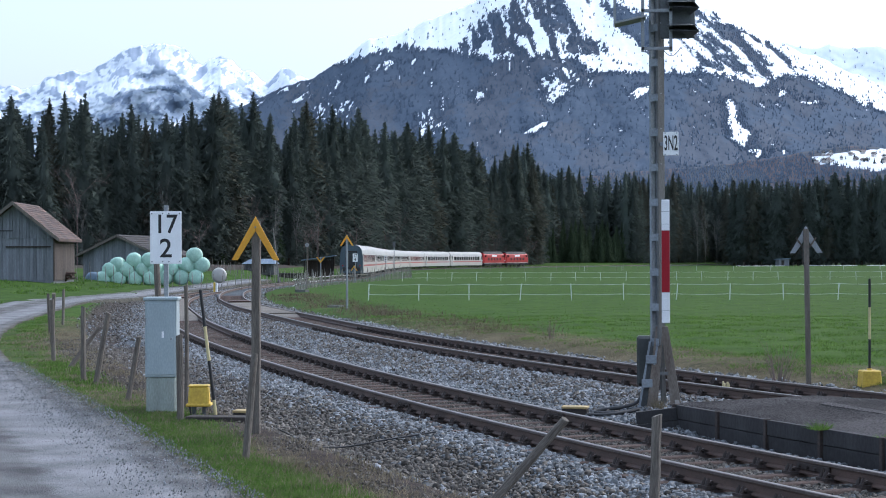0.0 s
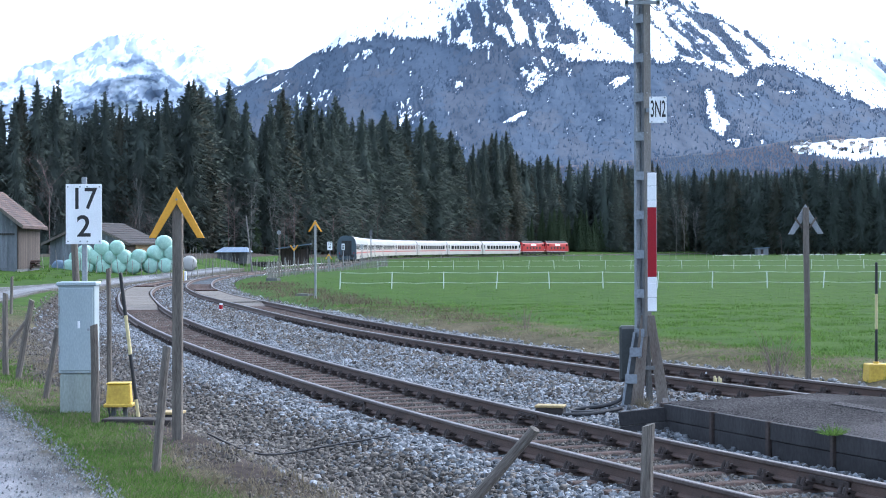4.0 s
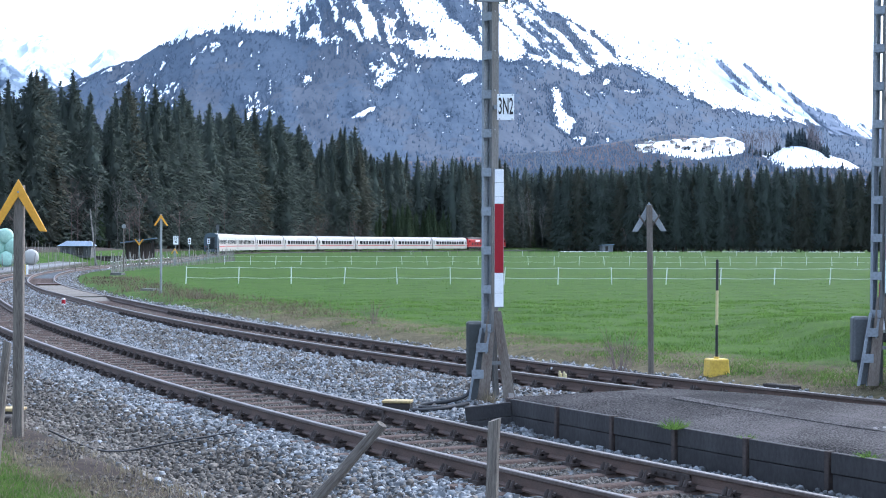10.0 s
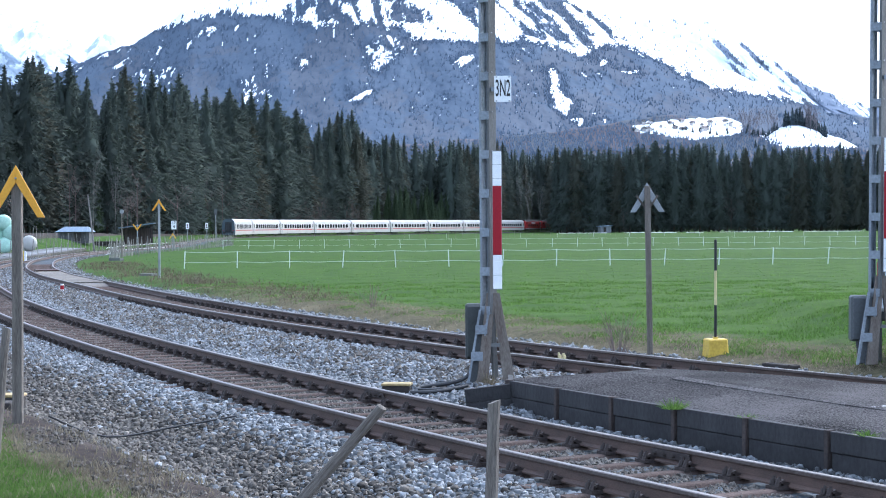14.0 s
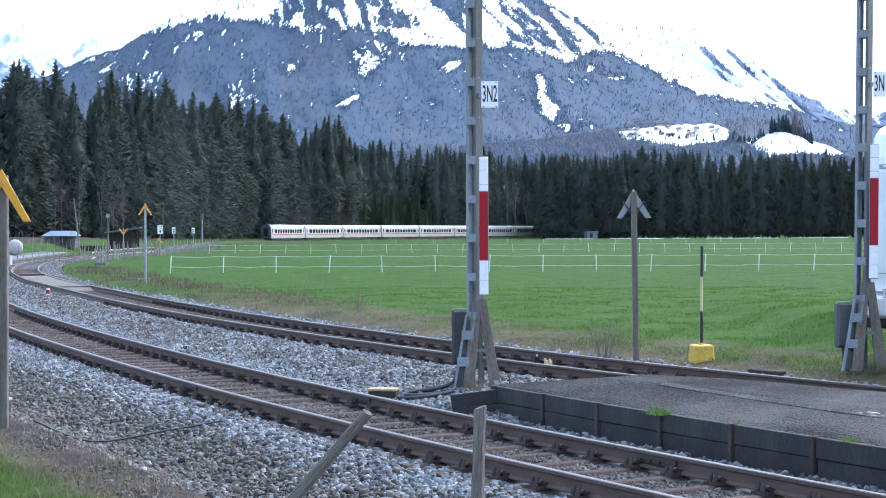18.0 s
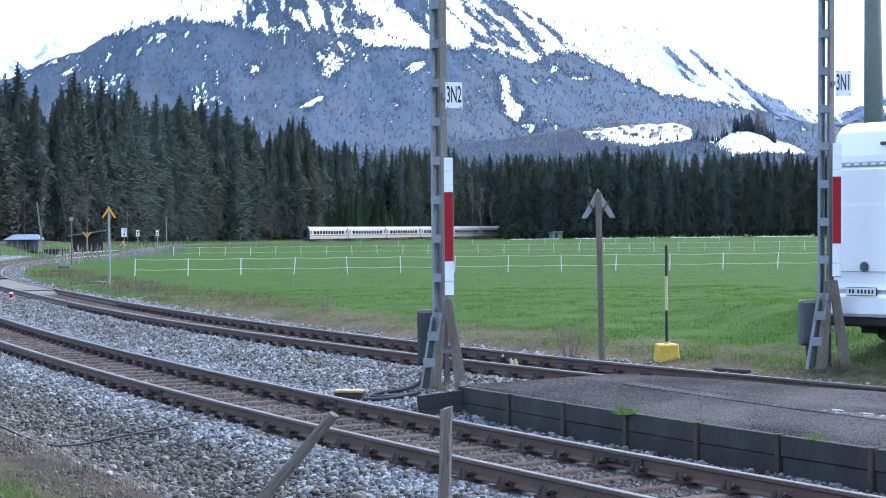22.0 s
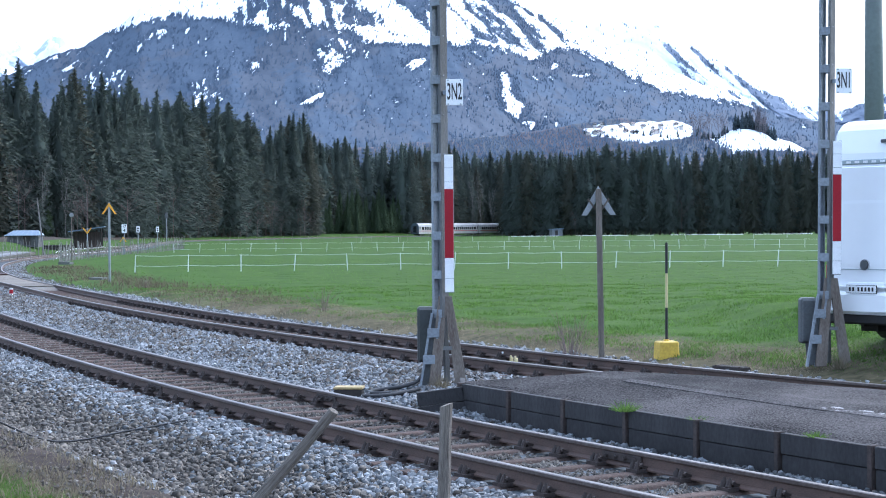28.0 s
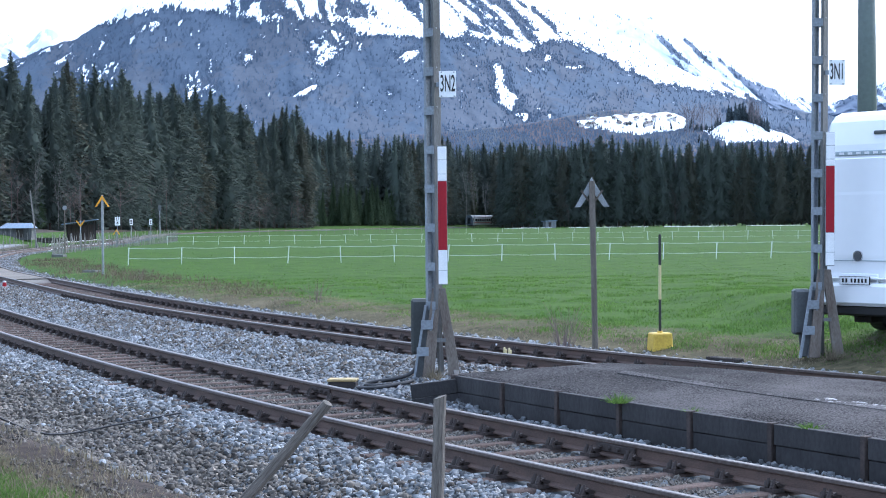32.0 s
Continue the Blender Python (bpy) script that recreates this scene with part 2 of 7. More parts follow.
def mixed_material(name, layers, base, base_dark, grains, rough=0.95, bump=0.3, dist=0.03, edge=0.35, stretch=(1, 1, 1)):
    """Ground: a base and layers (attribute, light, dark), each let in by its attribute with a ragged edge."""
    m = bpy.data.materials.new(name)
    m.use_nodes = True
    nt = m.node_tree
    n, l = nt.nodes, nt.links
    b = n["Principled BSDF"]
    b.inputs["Roughness"].default_value = rough
    b.inputs["Specular IOR Level"].default_value = 0.05
    tc = n.new("ShaderNodeTexCoord")
    mp = n.new("ShaderNodeMapping")
    mp.inputs["Scale"].default_value = stretch
    l.new(tc.outputs["Object"], mp.inputs[0])
    noises = []
    for s in grains:
        t = n.new("ShaderNodeTexNoise")
        t.inputs["Scale"].default_value, t.inputs["Detail"].default_value = s, 8
        l.new(mp.outputs[0], t.inputs["Vector"])
        noises.append(t)
    add = n.new("ShaderNodeMath")
    add.operation = "ADD"
    l.new(noises[0].outputs["Fac"], add.inputs[0])
    l.new(noises[1].outputs["Fac"], add.inputs[1])

    def tone(light, dark):
        r = n.new("ShaderNodeValToRGB")
        r.color_ramp.elements[0].position, r.color_ramp.elements[1].position = 0.36, 0.64
        r.color_ramp.elements[0].color, r.color_ramp.elements[1].color = (*dark, 1), (*light, 1)
        h = n.new("ShaderNodeMath")
        h.operation = "MULTIPLY"
        h.inputs[1].default_value = 0.5
        l.new(add.outputs[0], h.inputs[0])
        l.new(h.outputs[0], r.inputs[0])
        return r.outputs[0]

    out = tone(base, base_dark)
    for attr, light, dark in layers:
        a = n.new("ShaderNodeAttribute")
        a.attribute_name = attr
        sub = n.new("ShaderNodeMath")
        sub.operation = "MULTIPLY_ADD"
        l.new(noises[2].outputs["Fac"], sub.inputs[0])
        sub.inputs[1].default_value = edge * 2
        l.new(a.outputs["Fac"], sub.inputs[2])
        mr = n.new("ShaderNodeMapRange")
        mr.inputs["From Min"].default_value, mr.inputs["From Max"].default_value = 0.5 + edge - 0.12, 0.5 + edge + 0.12
        l.new(sub.outputs[0], mr.inputs["Value"])
        mx = n.new("ShaderNodeMix")
        mx.data_type = "RGBA"
        l.new(mr.outputs[0], mx.inputs[0])
        l.new(out, mx.inputs[6])
        l.new(tone(light, dark), mx.inputs[7])
        out = mx.outputs[2]
    l.new(out, b.inputs["Base Color"])
    if bump:
        bp = n.new("ShaderNodeBump")
        bp.inputs["Strength"].default_value, bp.inputs["Distance"].default_value = bump, dist
        l.new(noises[1].outputs["Fac"], bp.inputs["Height"])
        l.new(bp.outputs[0], b.inputs["Normal"])
    return m


M_GROUND = mixed_material("meadow_and_trackside_ground",
                          [("dry", (0.122, 0.104, 0.064), (0.034, 0.034, 0.017)), ("gravel", (0.122, 0.136, 0.15), (0.05, 0.055, 0.06)),
                           ("soil", (0.075, 0.06, 0.052), (0.026, 0.021, 0.018))],
                          (0.06, 0.102, 0.018), (0.021, 0.048, 0.008), (0.7, 7.0, 1.6))
M_ROAD = mixed_material("pale_gravel_road", [("verge", (0.1, 0.094, 0.078), (0.035, 0.035, 0.027)), ("rut", (0.27, 0.272, 0.28), (0.12, 0.122, 0.128))],
                        (0.2, 0.2, 0.203), (0.055, 0.055, 0.056), (1.3, 55.0, 2.0), 0.95, 1.0, 0.02)
# both forest tones are painted with the blue-grey of haze
M_MOUNTAIN = mixed_material("hazy_forested_mountain_with_snow", [("brown", (0.094, 0.11, 0.14), (0.078, 0.094, 0.122)), ("snow", (0.88, 0.92, 0.97), (0.76, 0.82, 0.9))],
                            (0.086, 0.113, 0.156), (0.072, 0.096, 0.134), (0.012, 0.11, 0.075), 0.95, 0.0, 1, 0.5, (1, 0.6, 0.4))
# ridge trees and rock paled to blue-grey, haze painted in as colour
M_RIDGE = mixed_material("snowy_ridge_with_hazy_trees", [("snow", (0.88, 0.92, 0.97), (0.78, 0.84, 0.92))],
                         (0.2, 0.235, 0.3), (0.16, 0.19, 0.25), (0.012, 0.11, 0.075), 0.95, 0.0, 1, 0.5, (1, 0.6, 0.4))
M_FOOTHILL = mixed_material("brown_wooded_foothill", [("brown", (0.125, 0.11, 0.116), (0.085, 0.08, 0.09)), ("snow", (0.8, 0.84, 0.9), (0.62, 0.68, 0.76))],
                            (0.105, 0.115, 0.13), (0.065, 0.078, 0.095), (0.02, 0.2, 0.1), 0.95, 0.0, 1, 0.4)
# bare rock is painted pale blue to carry the haze of distance
M_ALP = mixed_material("snowy_haze_blue_rock", [("snow", (0.9, 0.93, 0.97), (0.8, 0.85, 0.92))],
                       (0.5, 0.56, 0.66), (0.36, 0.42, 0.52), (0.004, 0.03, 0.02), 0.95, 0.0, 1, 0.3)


# ---- mesh helpers ----
class Shape:
    """Collects corners and faces for one mesh."""

    def __init__(self):
        self.v, self.f = [], []

    def add(self, verts, faces):
        k = len(self.v)
        self.v += [tuple(p) for p in verts]
        self.f += [tuple(i + k for i in f) for f in faces]
        return self

    def box(self, c, s, m=None, taper=1.0):
        x, y, z = (a / 2 for a in s)
        pts = [Vector((sx * x * (taper if sz > 0 else 1), sy * y * (taper if sz > 0 else 1), sz * z))
               for sz in (-1, 1) for sy in (-1, 1) for sx in (-1, 1)]
        if m is not None:
            pts = [m @ p for p in pts]
        c = Vector(c)
        return self.add([p + c for p in pts], [(0, 2, 3, 1), (4, 5, 7, 6), (0, 1, 5, 4), (2, 6, 7, 3), (0, 4, 6, 2), (1, 3, 7, 5)])

    def tube(self, p0, p1, r0, r1=None, n=8, cap=True):
        r1 = r0 if r1 is None else r1
        p0, p1 = Vector(p0), Vector(p1)
        q = (p1 - p0).to_track_quat("Z", "Y")
        ring = [(math.cos(2 * math.pi * i / n), math.sin(2 * math.pi * i / n)) for i in range(n)]
        verts = [p + q @ Vector((a * r, b * r, 0)) for p, r in ((p0, r0), (p1, r1)) for a, b in ring]
        faces = [(i, (i + 1) % n, n + (i + 1) % n, n + i) for i in range(n)]
        if cap:
            faces += [tuple(reversed(range(n))), tuple(range(n, 2 * n))]
        return self.add(verts, faces)

    def prism(self, outline, y0, y1):
        """An outline in x and z, drawn out from y0 to y1."""
        n = len(outline)
        verts = [(x, y, z) for y in (y0, y1) for x, z in outline]
        faces = [(i, (i + 1) % n, n + (i + 1) % n, n + i) for i in range(n)] + [tuple(reversed(range(n))), tuple(range(n, 2 * n))]
        return self.add(verts, faces)

    def sweep(self, profile, places, closed=True):
        """A profile (across, up) carried along places (point, side direction)."""
        n = len(profile)
        verts = [(p[0] + s[0] * a, p[1] + s[1] * a, p[2] + b) for p, s in places for a, b in profile]
        faces = []
        for k in range(len(places) - 1):
            for i in range(n if closed else n - 1):
                j = (i + 1) % n
                faces.append((k * n + i, (k + 1) * n + i, (k + 1) * n + j, k * n + j))
        if closed:
            faces += [tuple(range(n)), tuple(reversed(range((len(places) - 1) * n, len(places) * n)))]
        return self.add(verts, faces)

    def ball(self, c, r, n=14, m=9, squash=1.0):
        verts = [(c[0], c[1], c[2] - r * squash)]
        for j in range(1, m):
            a = -math.pi / 2 + math.pi * j / m
            for i in range(n):
                b = 2 * math.pi * i / n
                verts.append((c[0] + r * math.cos(a) * math.cos(b), c[1] + r * math.cos(a) * math.sin(b), c[2] + r * squash * math.sin(a)))
        verts.append((c[0], c[1], c[2] + r * squash))
        faces = [(0, 1 + (i + 1) % n, 1 + i) for i in range(n)]
        for j in range(m - 2):
            for i in range(n):
                a, b = 1 + j * n, 1 + (j + 1) * n
                faces.append((a + i, a + (i + 1) % n, b + (i + 1) % n, b + i))
        k = 1 + (m - 2) * n
        faces += [(k + i, k + (i + 1) % n, len(verts) - 1) for i in range(n)]
        return self.add(verts, faces)

    def mesh(self, name, material_, bevel=0.0, smooth=False):
        me = bpy.data.meshes.new(name)
        me.from_pydata(self.v, [], self.f)
        bm = bmesh.new()
        bm.from_mesh(me)
        bmesh.ops.recalc_face_normals(bm, faces=bm.faces)
        if bevel:
            edges = [e for e in bm.edges if len(e.link_faces) == 2 and e.calc_face_angle(0) > 0.6]
            bmesh.ops.bevel(bm, geom=edges, offset=bevel, segments=1, affect="EDGES", clamp_overlap=True)
        for f in bm.faces:
            f.smooth = smooth
        bm.to_mesh(me)
        bm.free()
        me.materials.append(material_)
        return me


def part(name, shape, material_, parent=None, label="", bevel=0.0, smooth=False):
    data = shape if isinstance(shape, bpy.types.Mesh) else shape.mesh(name, material_, bevel, smooth)
    ob = new(name, data)
    ob.parent = parent
    return tagged(ob, label)


def thing(name, label, category, m=None, group="", kind=""):
    ob = tagged(new(name), label, category, group, kind)
    if m is not None:
        ob.matrix_world = m
    return ob


def soup(name, verts, faces, material_, sides, flat=False):
    """A big mesh straight from arrays."""
    me = bpy.data.meshes.new(name)
    me.vertices.add(len(verts))
    me.vertices.foreach_set("co", np.asarray(verts, np.float32).ravel())
    faces = np.asarray(faces, np.int32)
    me.loops.add(faces.size)
    me.loops.foreach_set("vertex_index", faces.ravel())
    me.polygons.add(len(faces))
    me.polygons.foreach_set("loop_start", np.arange(len(faces), dtype=np.int32) * sides)
    me.materials.append(material_)
    me.update(calc_edges=True)
    if flat:
        me.shade_flat()
    return me


def lettering(name, text, size, material_, parent, m, squeeze=1.0):
    """Raised characters in the built-in font, in the plane x, z of m and facing -y."""
    cu = bpy.data.curves.new(name, "FONT")
    cu.body, cu.size, cu.extrude, cu.align_x, cu.align_y = text, size, 0.001, "CENTER", "CENTER"
    cu.offset = 0.012 * size
    tmp = new(name, cu)
    me = bpy.data.meshes.new_from_object(tmp)
    bpy.data.objects.remove(tmp)
    me.transform(m @ pose(0, 0, 0, 90) @ Matrix.Diagonal((squeeze, 1, 1, 1)))
    me.materials.clear()
    me.materials.append(material_)
    return part(name, me, material_, parent)


# ---- plan: the two tracks, the road, the lie of the land ----
STEP = 0.25
YS = np.arange(-20, 760, STEP)


def smooth_line(points):
    y, x = np.array(sorted(points)).T
    line = np.interp(YS, y, x)
    near, far = line.copy(), line.copy()
    for arr, sigma in ((near, 4.0), (far, 14.0)):
        k = np.arange(-int(3 * sigma / STEP), int(3 * sigma / STEP) + 1) * STEP
        g = np.exp(-0.5 * (k / sigma) ** 2)
        pad = len(k) // 2
        lo, hi = 2 * arr[0] - arr[pad:0:-1], 2 * arr[-1] - arr[-2:-pad - 2:-1]
        arr[:] = np.convolve(np.concatenate([lo, arr, hi]), g / g.sum(), "valid")
    w = np.clip((YS - 110) / 60, 0, 1)
    return near * (1 - w) + far * w


FAR = [(135, -30.2), (150, -30.8), (165, -31.0), (185, -30.6), (205, -31.6), (235, -34.6), (265, -38), (296, -41), (350, -44.9),
       (382, -44.7), (407.5, -40.9), (432.8, -35.1), (458.3, -26.3), (482.4, -16.6), (506.8, -5), (530.3, 6.2), (588, 33), (760, 112)]
LINE_A = smooth_line([(-20, 22), (5, 7.7), (14.9, 1.95), (17.2, 0.65), (19.4, -0.5), (21.4, -1.4), (23.5, -2.4), (26, -3.6), (29.6, -5.15),
                      (33.2, -6.7), (37.8, -8.6), (41.9, -10.2), (49.8, -13.1), (59.3, -16.27), (67.8, -18.8), (80.1, -22.4), (93.2, -25.55),
                      (105.7, -27.7), (116, -28.9)] + FAR)
LINE_B = smooth_line([(-20, 34.5), (5, 16.5), (21.1, 5.1), (23.2, 3.6), (25.9, 2.15), (29.1, 0.45), (31.6, -0.75), (35.8, -2.75), (43.4, -6.05),
                      (51.2, -8.85), (62.7, -12.7), (78.4, -18.0), (92, -22.0), (105, -25.0), (116, -27.3)] + FAR)
EDGE_ROAD = smooth_line([(-20, 11), (0, 2.2), (11.8, -3.3), (16, -5.25), (19, -6.62), (24, -9.2), (31.4, -12.9), (41, -16.8), (51, -20.0), (63.5, -23.1), (82, -27.3), (95, -29.2),
                         (121, -32.2), (150, -34.2), (200, -36.5), (300, -60), (760, -200)])


def on(line, y):
    return np.interp(y, YS, line)


def turn(line, y):
    return (on(line, y + 0.5) - on(line, y - 0.5))


def level_b(y):
    return 0.12 * np.clip((75 - y) / 30, 0, 1)


def ramp(a, x0, x1):
    t = np.clip((a - x0) / (x1 - x0), 0, 1)
    return t * t * (3 - 2 * t)


def fields(x, y):
    """Height, and the shares of gravel, dry grass and soil at a place."""
    ta, tb = turn(LINE_A, y), turn(LINE_B, y)
    qa = (x - on(LINE_A, y)) / np.sqrt(1 + ta * ta)
    qb = (x - on(LINE_B, y)) / np.sqrt(1 + tb * tb)
    qr = (on(EDGE_ROAD, y) - x)
    left = -0.2 - 0.14 * ramp(-qa, 1.7, 2.9) + 0.42 * ramp(-qa, 3.0, 4.4)
    left = left + 0.7 * ramp(y, 140, 175) * ramp(-qa, 6.5, 9.5) * (1 - ramp(y, 230, 300)) + 0.2 * ramp(y, 60, 100) * ramp(-qa, 5, 8) + 0.55 * ramp(-qa, 8, 14) * ramp(y, 60, 110)
    field = 0.1 - 0.22 * ramp(y, 40, 100) - 0.4 * ramp(y, 110, 560) + 0.4 * ramp(x, 6.3, 9.0) * ramp(50 - y, 0, 15)
    base_b = -0.2 + level_b(y)
    right = base_b + (field - base_b) * ramp(qb, 1.7, 3.2)
    mid = -0.2 + level_b(y) * ramp(qa, 1.5, 3.5)
    z = np.where(qa < 0, left, np.where(qb > 0, right, mid))
    z = np.where((qa >= 0) & (qb <= 0) | (np.abs(qb) < 1.7), np.where(qb > 0, right, mid), z)
    z = z - 0.11 * ramp(qa, 1.0, 1.45) * (qb < -1.7) * (1 - ramp(y, 20.4, 22.0))
    z = z - 0.01 * ((np.abs(qa) < 1.25) | (np.abs(qb) < 1.25))
    gravel = np.maximum((qa > -3.1) * (qb < 1.7) * 1.0, 0)
    wide = 0.9 * (1 - ramp(y, 26, 40))
    gravel = np.clip(np.minimum(ramp(qa + wide, -3.5, -2.6), 1 - ramp(qb, 1.6, 2.3)), 0, 1)
    dry = np.clip(np.maximum(ramp(qb, 1.5, 2.0) * (1 - ramp(qb, 3.0, 7.5)) * 0.72, ramp(-qa - wide, 2.9, 3.5) * (0.75 - 0.33 * ramp(-qa, 4.2, 6.5)) * (1 - ramp(y, 60, 90))), 0, 1)
    dry = dry * (1 - 0.5 * ramp(y, 40, 60))
    soil = ramp(-qa - wide, 2.2, 3.0) * (1 - ramp(-qa - wide, 3.5, 4.3)) * 0.8
    soil = np.maximum(soil, 0.9 * ramp(y, 160, 170) * ramp(-qa, 9, 11))
    return z, gravel, dry, soil, qa, qb, qr


def height(x, y):
    return float(fields(np.array([float(x)]), np.array([float(y)]))[0][0])


# ---- ground, road ----
def build_ground():
    az = np.concatenate([np.arange(-180, -26, 6), np.arange(-26, 26, 0.3), np.arange(26, 180, 6)])
    rad = [0.6]
    while rad[-1] < 4700:
        rad.append(rad[-1] * 1.016 + 0.02)
    rad = np.array(rad)
    A, R = np.meshgrid(np.radians(az), rad)
    x, y = R * np.sin(A), R * np.cos(A)
    xc, yc = x, np.clip(y, -19, 758)
    z, gravel, dry, soil, qa, qb, qr = fields(xc, yc)
    wob = 0.03 * np.sin(x * 1.7 + 0.6 * np.sin(y)) * np.sin(y * 1.3) * (R < 120)
    z = z + wob * (1 - gravel)
    keep = ramp(-y, 5, 15)
    z = z * (1 - keep)
    n, m = len(az), len(rad)
    verts = np.stack([x, y, z], -1).reshape(-1, 3)
    verts = np.vstack([verts, [[0, 0, float(z[0].mean())]]])
    i, j = np.meshgrid(np.arange(n), np.arange(m - 1))
    a = j * n + i
    b = j * n + (i + 1) % n
    quads = np.stack([a, b, b + n, a + n], -1).reshape(-1, 4)
    me = soup("ground", verts, quads, M_GROUND, 4)
    for name, values in (("gravel", gravel * (y < 620)), ("dry", dry * (y < 320)), ("soil", soil * (y < 420))):
        at = me.attributes.new(name, "FLOAT", "POINT")
        at.data.foreach_set("value", np.append(values.ravel(), 0).astype(np.float32))
    return tagged(new("ground", me), "flat spring meadow with dry trackside grass and gravel bed", "ground", kind="structure")


def build_road():
    y = np.concatenate([np.arange(-18, 60, 0.5), np.arange(60, 168, 2.0)])
    across = np.array([-0.15, 0.0, 0.35, 0.8, 1.3, 1.8, 2.2, 2.6, 3.1, 3.5, 3.75, 3.9])
    edge = np.array([1, 0.6, 0.15, 0, 0, 0.25, 0.45, 0.25, 0, 0.1, 0.6, 1.0])
    rut = np.array([0, 0, 0.3, 0.9, 0.8, 0.2, 0.0, 0.3, 0.9, 0.7, 0.2, 0.0])
    t = turn(EDGE_ROAD, y)
    s = 1 / np.sqrt(1 + t * t)
    px = on(EDGE_ROAD, y)[:, None] - across[None] * s[:, None]
    py = y[:, None] + across[None] * (t * s)[:, None]
    pz = fields(px, np.clip(py, -19, 758))[0]
    rim = np.minimum(np.abs(across - across[0]), np.abs(across - across[-1]))
    pz = pz * 0.4 + pz.mean(1)[:, None] * 0.6 + 0.05 - 0.25 * (rim < 0.01) + 0.02 * np.cos((across - 1.9) * 1.2)[None] - 0.015 * rut[None]
    n, m = len(across), len(y)
    a = (np.arange(m - 1)[:, None] * n + np.arange(n - 1)[None]).ravel()
    me = soup("road", np.stack([px, py, pz], -1).reshape(-1, 3), np.stack([a, a + n, a + n + 1, a + 1], -1), M_ROAD, 4)
    for name, values in (("verge", edge), ("rut", rut)):
        me.attributes.new(name, "FLOAT", "POINT").data.foreach_set("value", np.tile(values, m).astype(np.float32))
    return tagged(new("road", me), "pale unpaved gravel lane with grassy edges", "road", kind="structure")


# ---- tracks ----
HALF = 0.753
RAIL = [(-0.07, -0.16), (0.07, -0.16), (0.07, -0.145), (0.02, -0.125), (0.012, -0.045), (0.034, -0.035), (0.034, -0.004), (0.026, 0.0),
        (-0.026, 0.0), (-0.034, -0.004), (-0.034, -0.035), (-0.012, -0.045), (-0.02, -0.125), (-0.07, -0.145)]


def places(line, ys, side, lift):
    out = []
    for y in ys:
        t = float(turn(line, y))
        s = 1 / math.sqrt(1 + t * t)
        x = float(on(line, y))
        out.append(((x + side * s, y - side * t * s, float(lift(y))), (s, -t * s)))
    return out


def build_track(label, line, lift, y_start, y_end, clips_to):
    track = thing("railway_track", label, "railway track", kind="structure")
    ys = np.concatenate([np.arange(y_start, 130, 0.5), np.arange(130, max(y_end, 131), 4.0)])
    ys = ys[ys <= y_end]
    for side in (-HALF, HALF):
        run = places(line, ys, side, lift)
        rail = part("rail", Shape().sweep(RAIL, run), M_RAIL, track)
        part("rail_head", Shape().sweep([(-0.0365, -0.03), (0.0365, -0.03), (0.0365, -0.004), (0.028, 0.003), (-0.028, 0.003), (-0.0365, -0.004)], run), M_HEAD, rail, "worn bright running surface")
    # trough sleepers
    prof = [(-0.13, -0.09), (-0.07, 0.0), (0.07, 0.0), (0.13, -0.09)]
    body = Shape().prism(prof, -1.2, 1.2)
    body.add([(-0.13, -1.26, -0.1), (-0.07, -1.2, 0), (0.07, -1.2, 0), (0.13, -1.26, -0.1)], [(0, 1, 2, 3)])
    body.add([(-0.13, 1.26, -0.1), (-0.07, 1.2, 0), (0.07, 1.2, 0), (0.13, 1.26, -0.1)], [(0, 1, 2, 3)])
    sleeper_mesh = body.mesh("sleeper", M_SLEEPER, 0.012)
    clip = Shape().box((0, 0.0, 0.014), (0.17, 0.13, 0.034)).box((0, 0.05, 0.045), (0.12, 0.07, 0.035), pose(0, 0, 0, -14))
    for k in (-0.035, 0.035):
        clip.tube((k, -0.03, 0.03), (k, -0.012, 0.085), 0.03, 0.026, 7)
        clip.tube((k, -0.012, 0.085), (k, -0.006, 0.11), 0.016, 0.014, 6)
    clip.box((0, 0.0, 0.07), (0.15, 0.045, 0.022), pose(0, 0, 0, 20))
    clip_mesh = clip.mesh("rail_clip", M_CLIP)
    y = y_start + 0.3
    while y < min(y_end, 108):
        t = float(turn(line, y))
        m = pose(float(on(line, y)), y, float(lift(y)) - 0.172, 0, 0, -90 - math.degrees(math.atan(t)) + random.uniform(-0.8, 0.8))
        sl = part("sleeper", sleeper_mesh, M_SLEEPER, track)
        sl.matrix_basis = m
        if 12 < y < clips_to:
            for side in (-HALF, HALF):
                for k in (-1, 1):
                    c = part("rail_clip", clip_mesh, M_CLIP, sl)
                    c.matrix_basis = pose(0, side + k * 0.12, 0.0, 0, 0, 0 if k < 0 else 180)
        y += 0.655 / math.sqrt(1 + t * t)
    return track


def build_joint_plates():
    """Bolted plates at the rail joints."""
    for line, lift, y, side in ((LINE_A, lambda v: 0.0, 21.6, HALF), (LINE_A, lambda v: 0.0, 24.0, -HALF), (LINE_A, lambda v: 0.0, 15.6, HALF)):
        p, s = places(line, [y], side, lift)[0]
        jp = thing("rail_joint", "rusty bolted fishplate joint on the rail", "rail joint",
                   pose(*p, 0, 0, math.degrees(math.atan2(s[1], s[0]))))
        for k in (-1, 1):
            part("fishplate", Shape().box((k * 0.03, 0, -0.08), (0.022, 0.62, 0.075)), M_CLIP, jp, bevel=0.005)
            for b in range(4):
                part("bolt", Shape().tube((k * 0.035, -0.22 + b * 0.147, -0.08), (k * 0.075, -0.22 + b * 0.147, -0.08), 0.018, 0.018, 6), M_CLIP, jp)


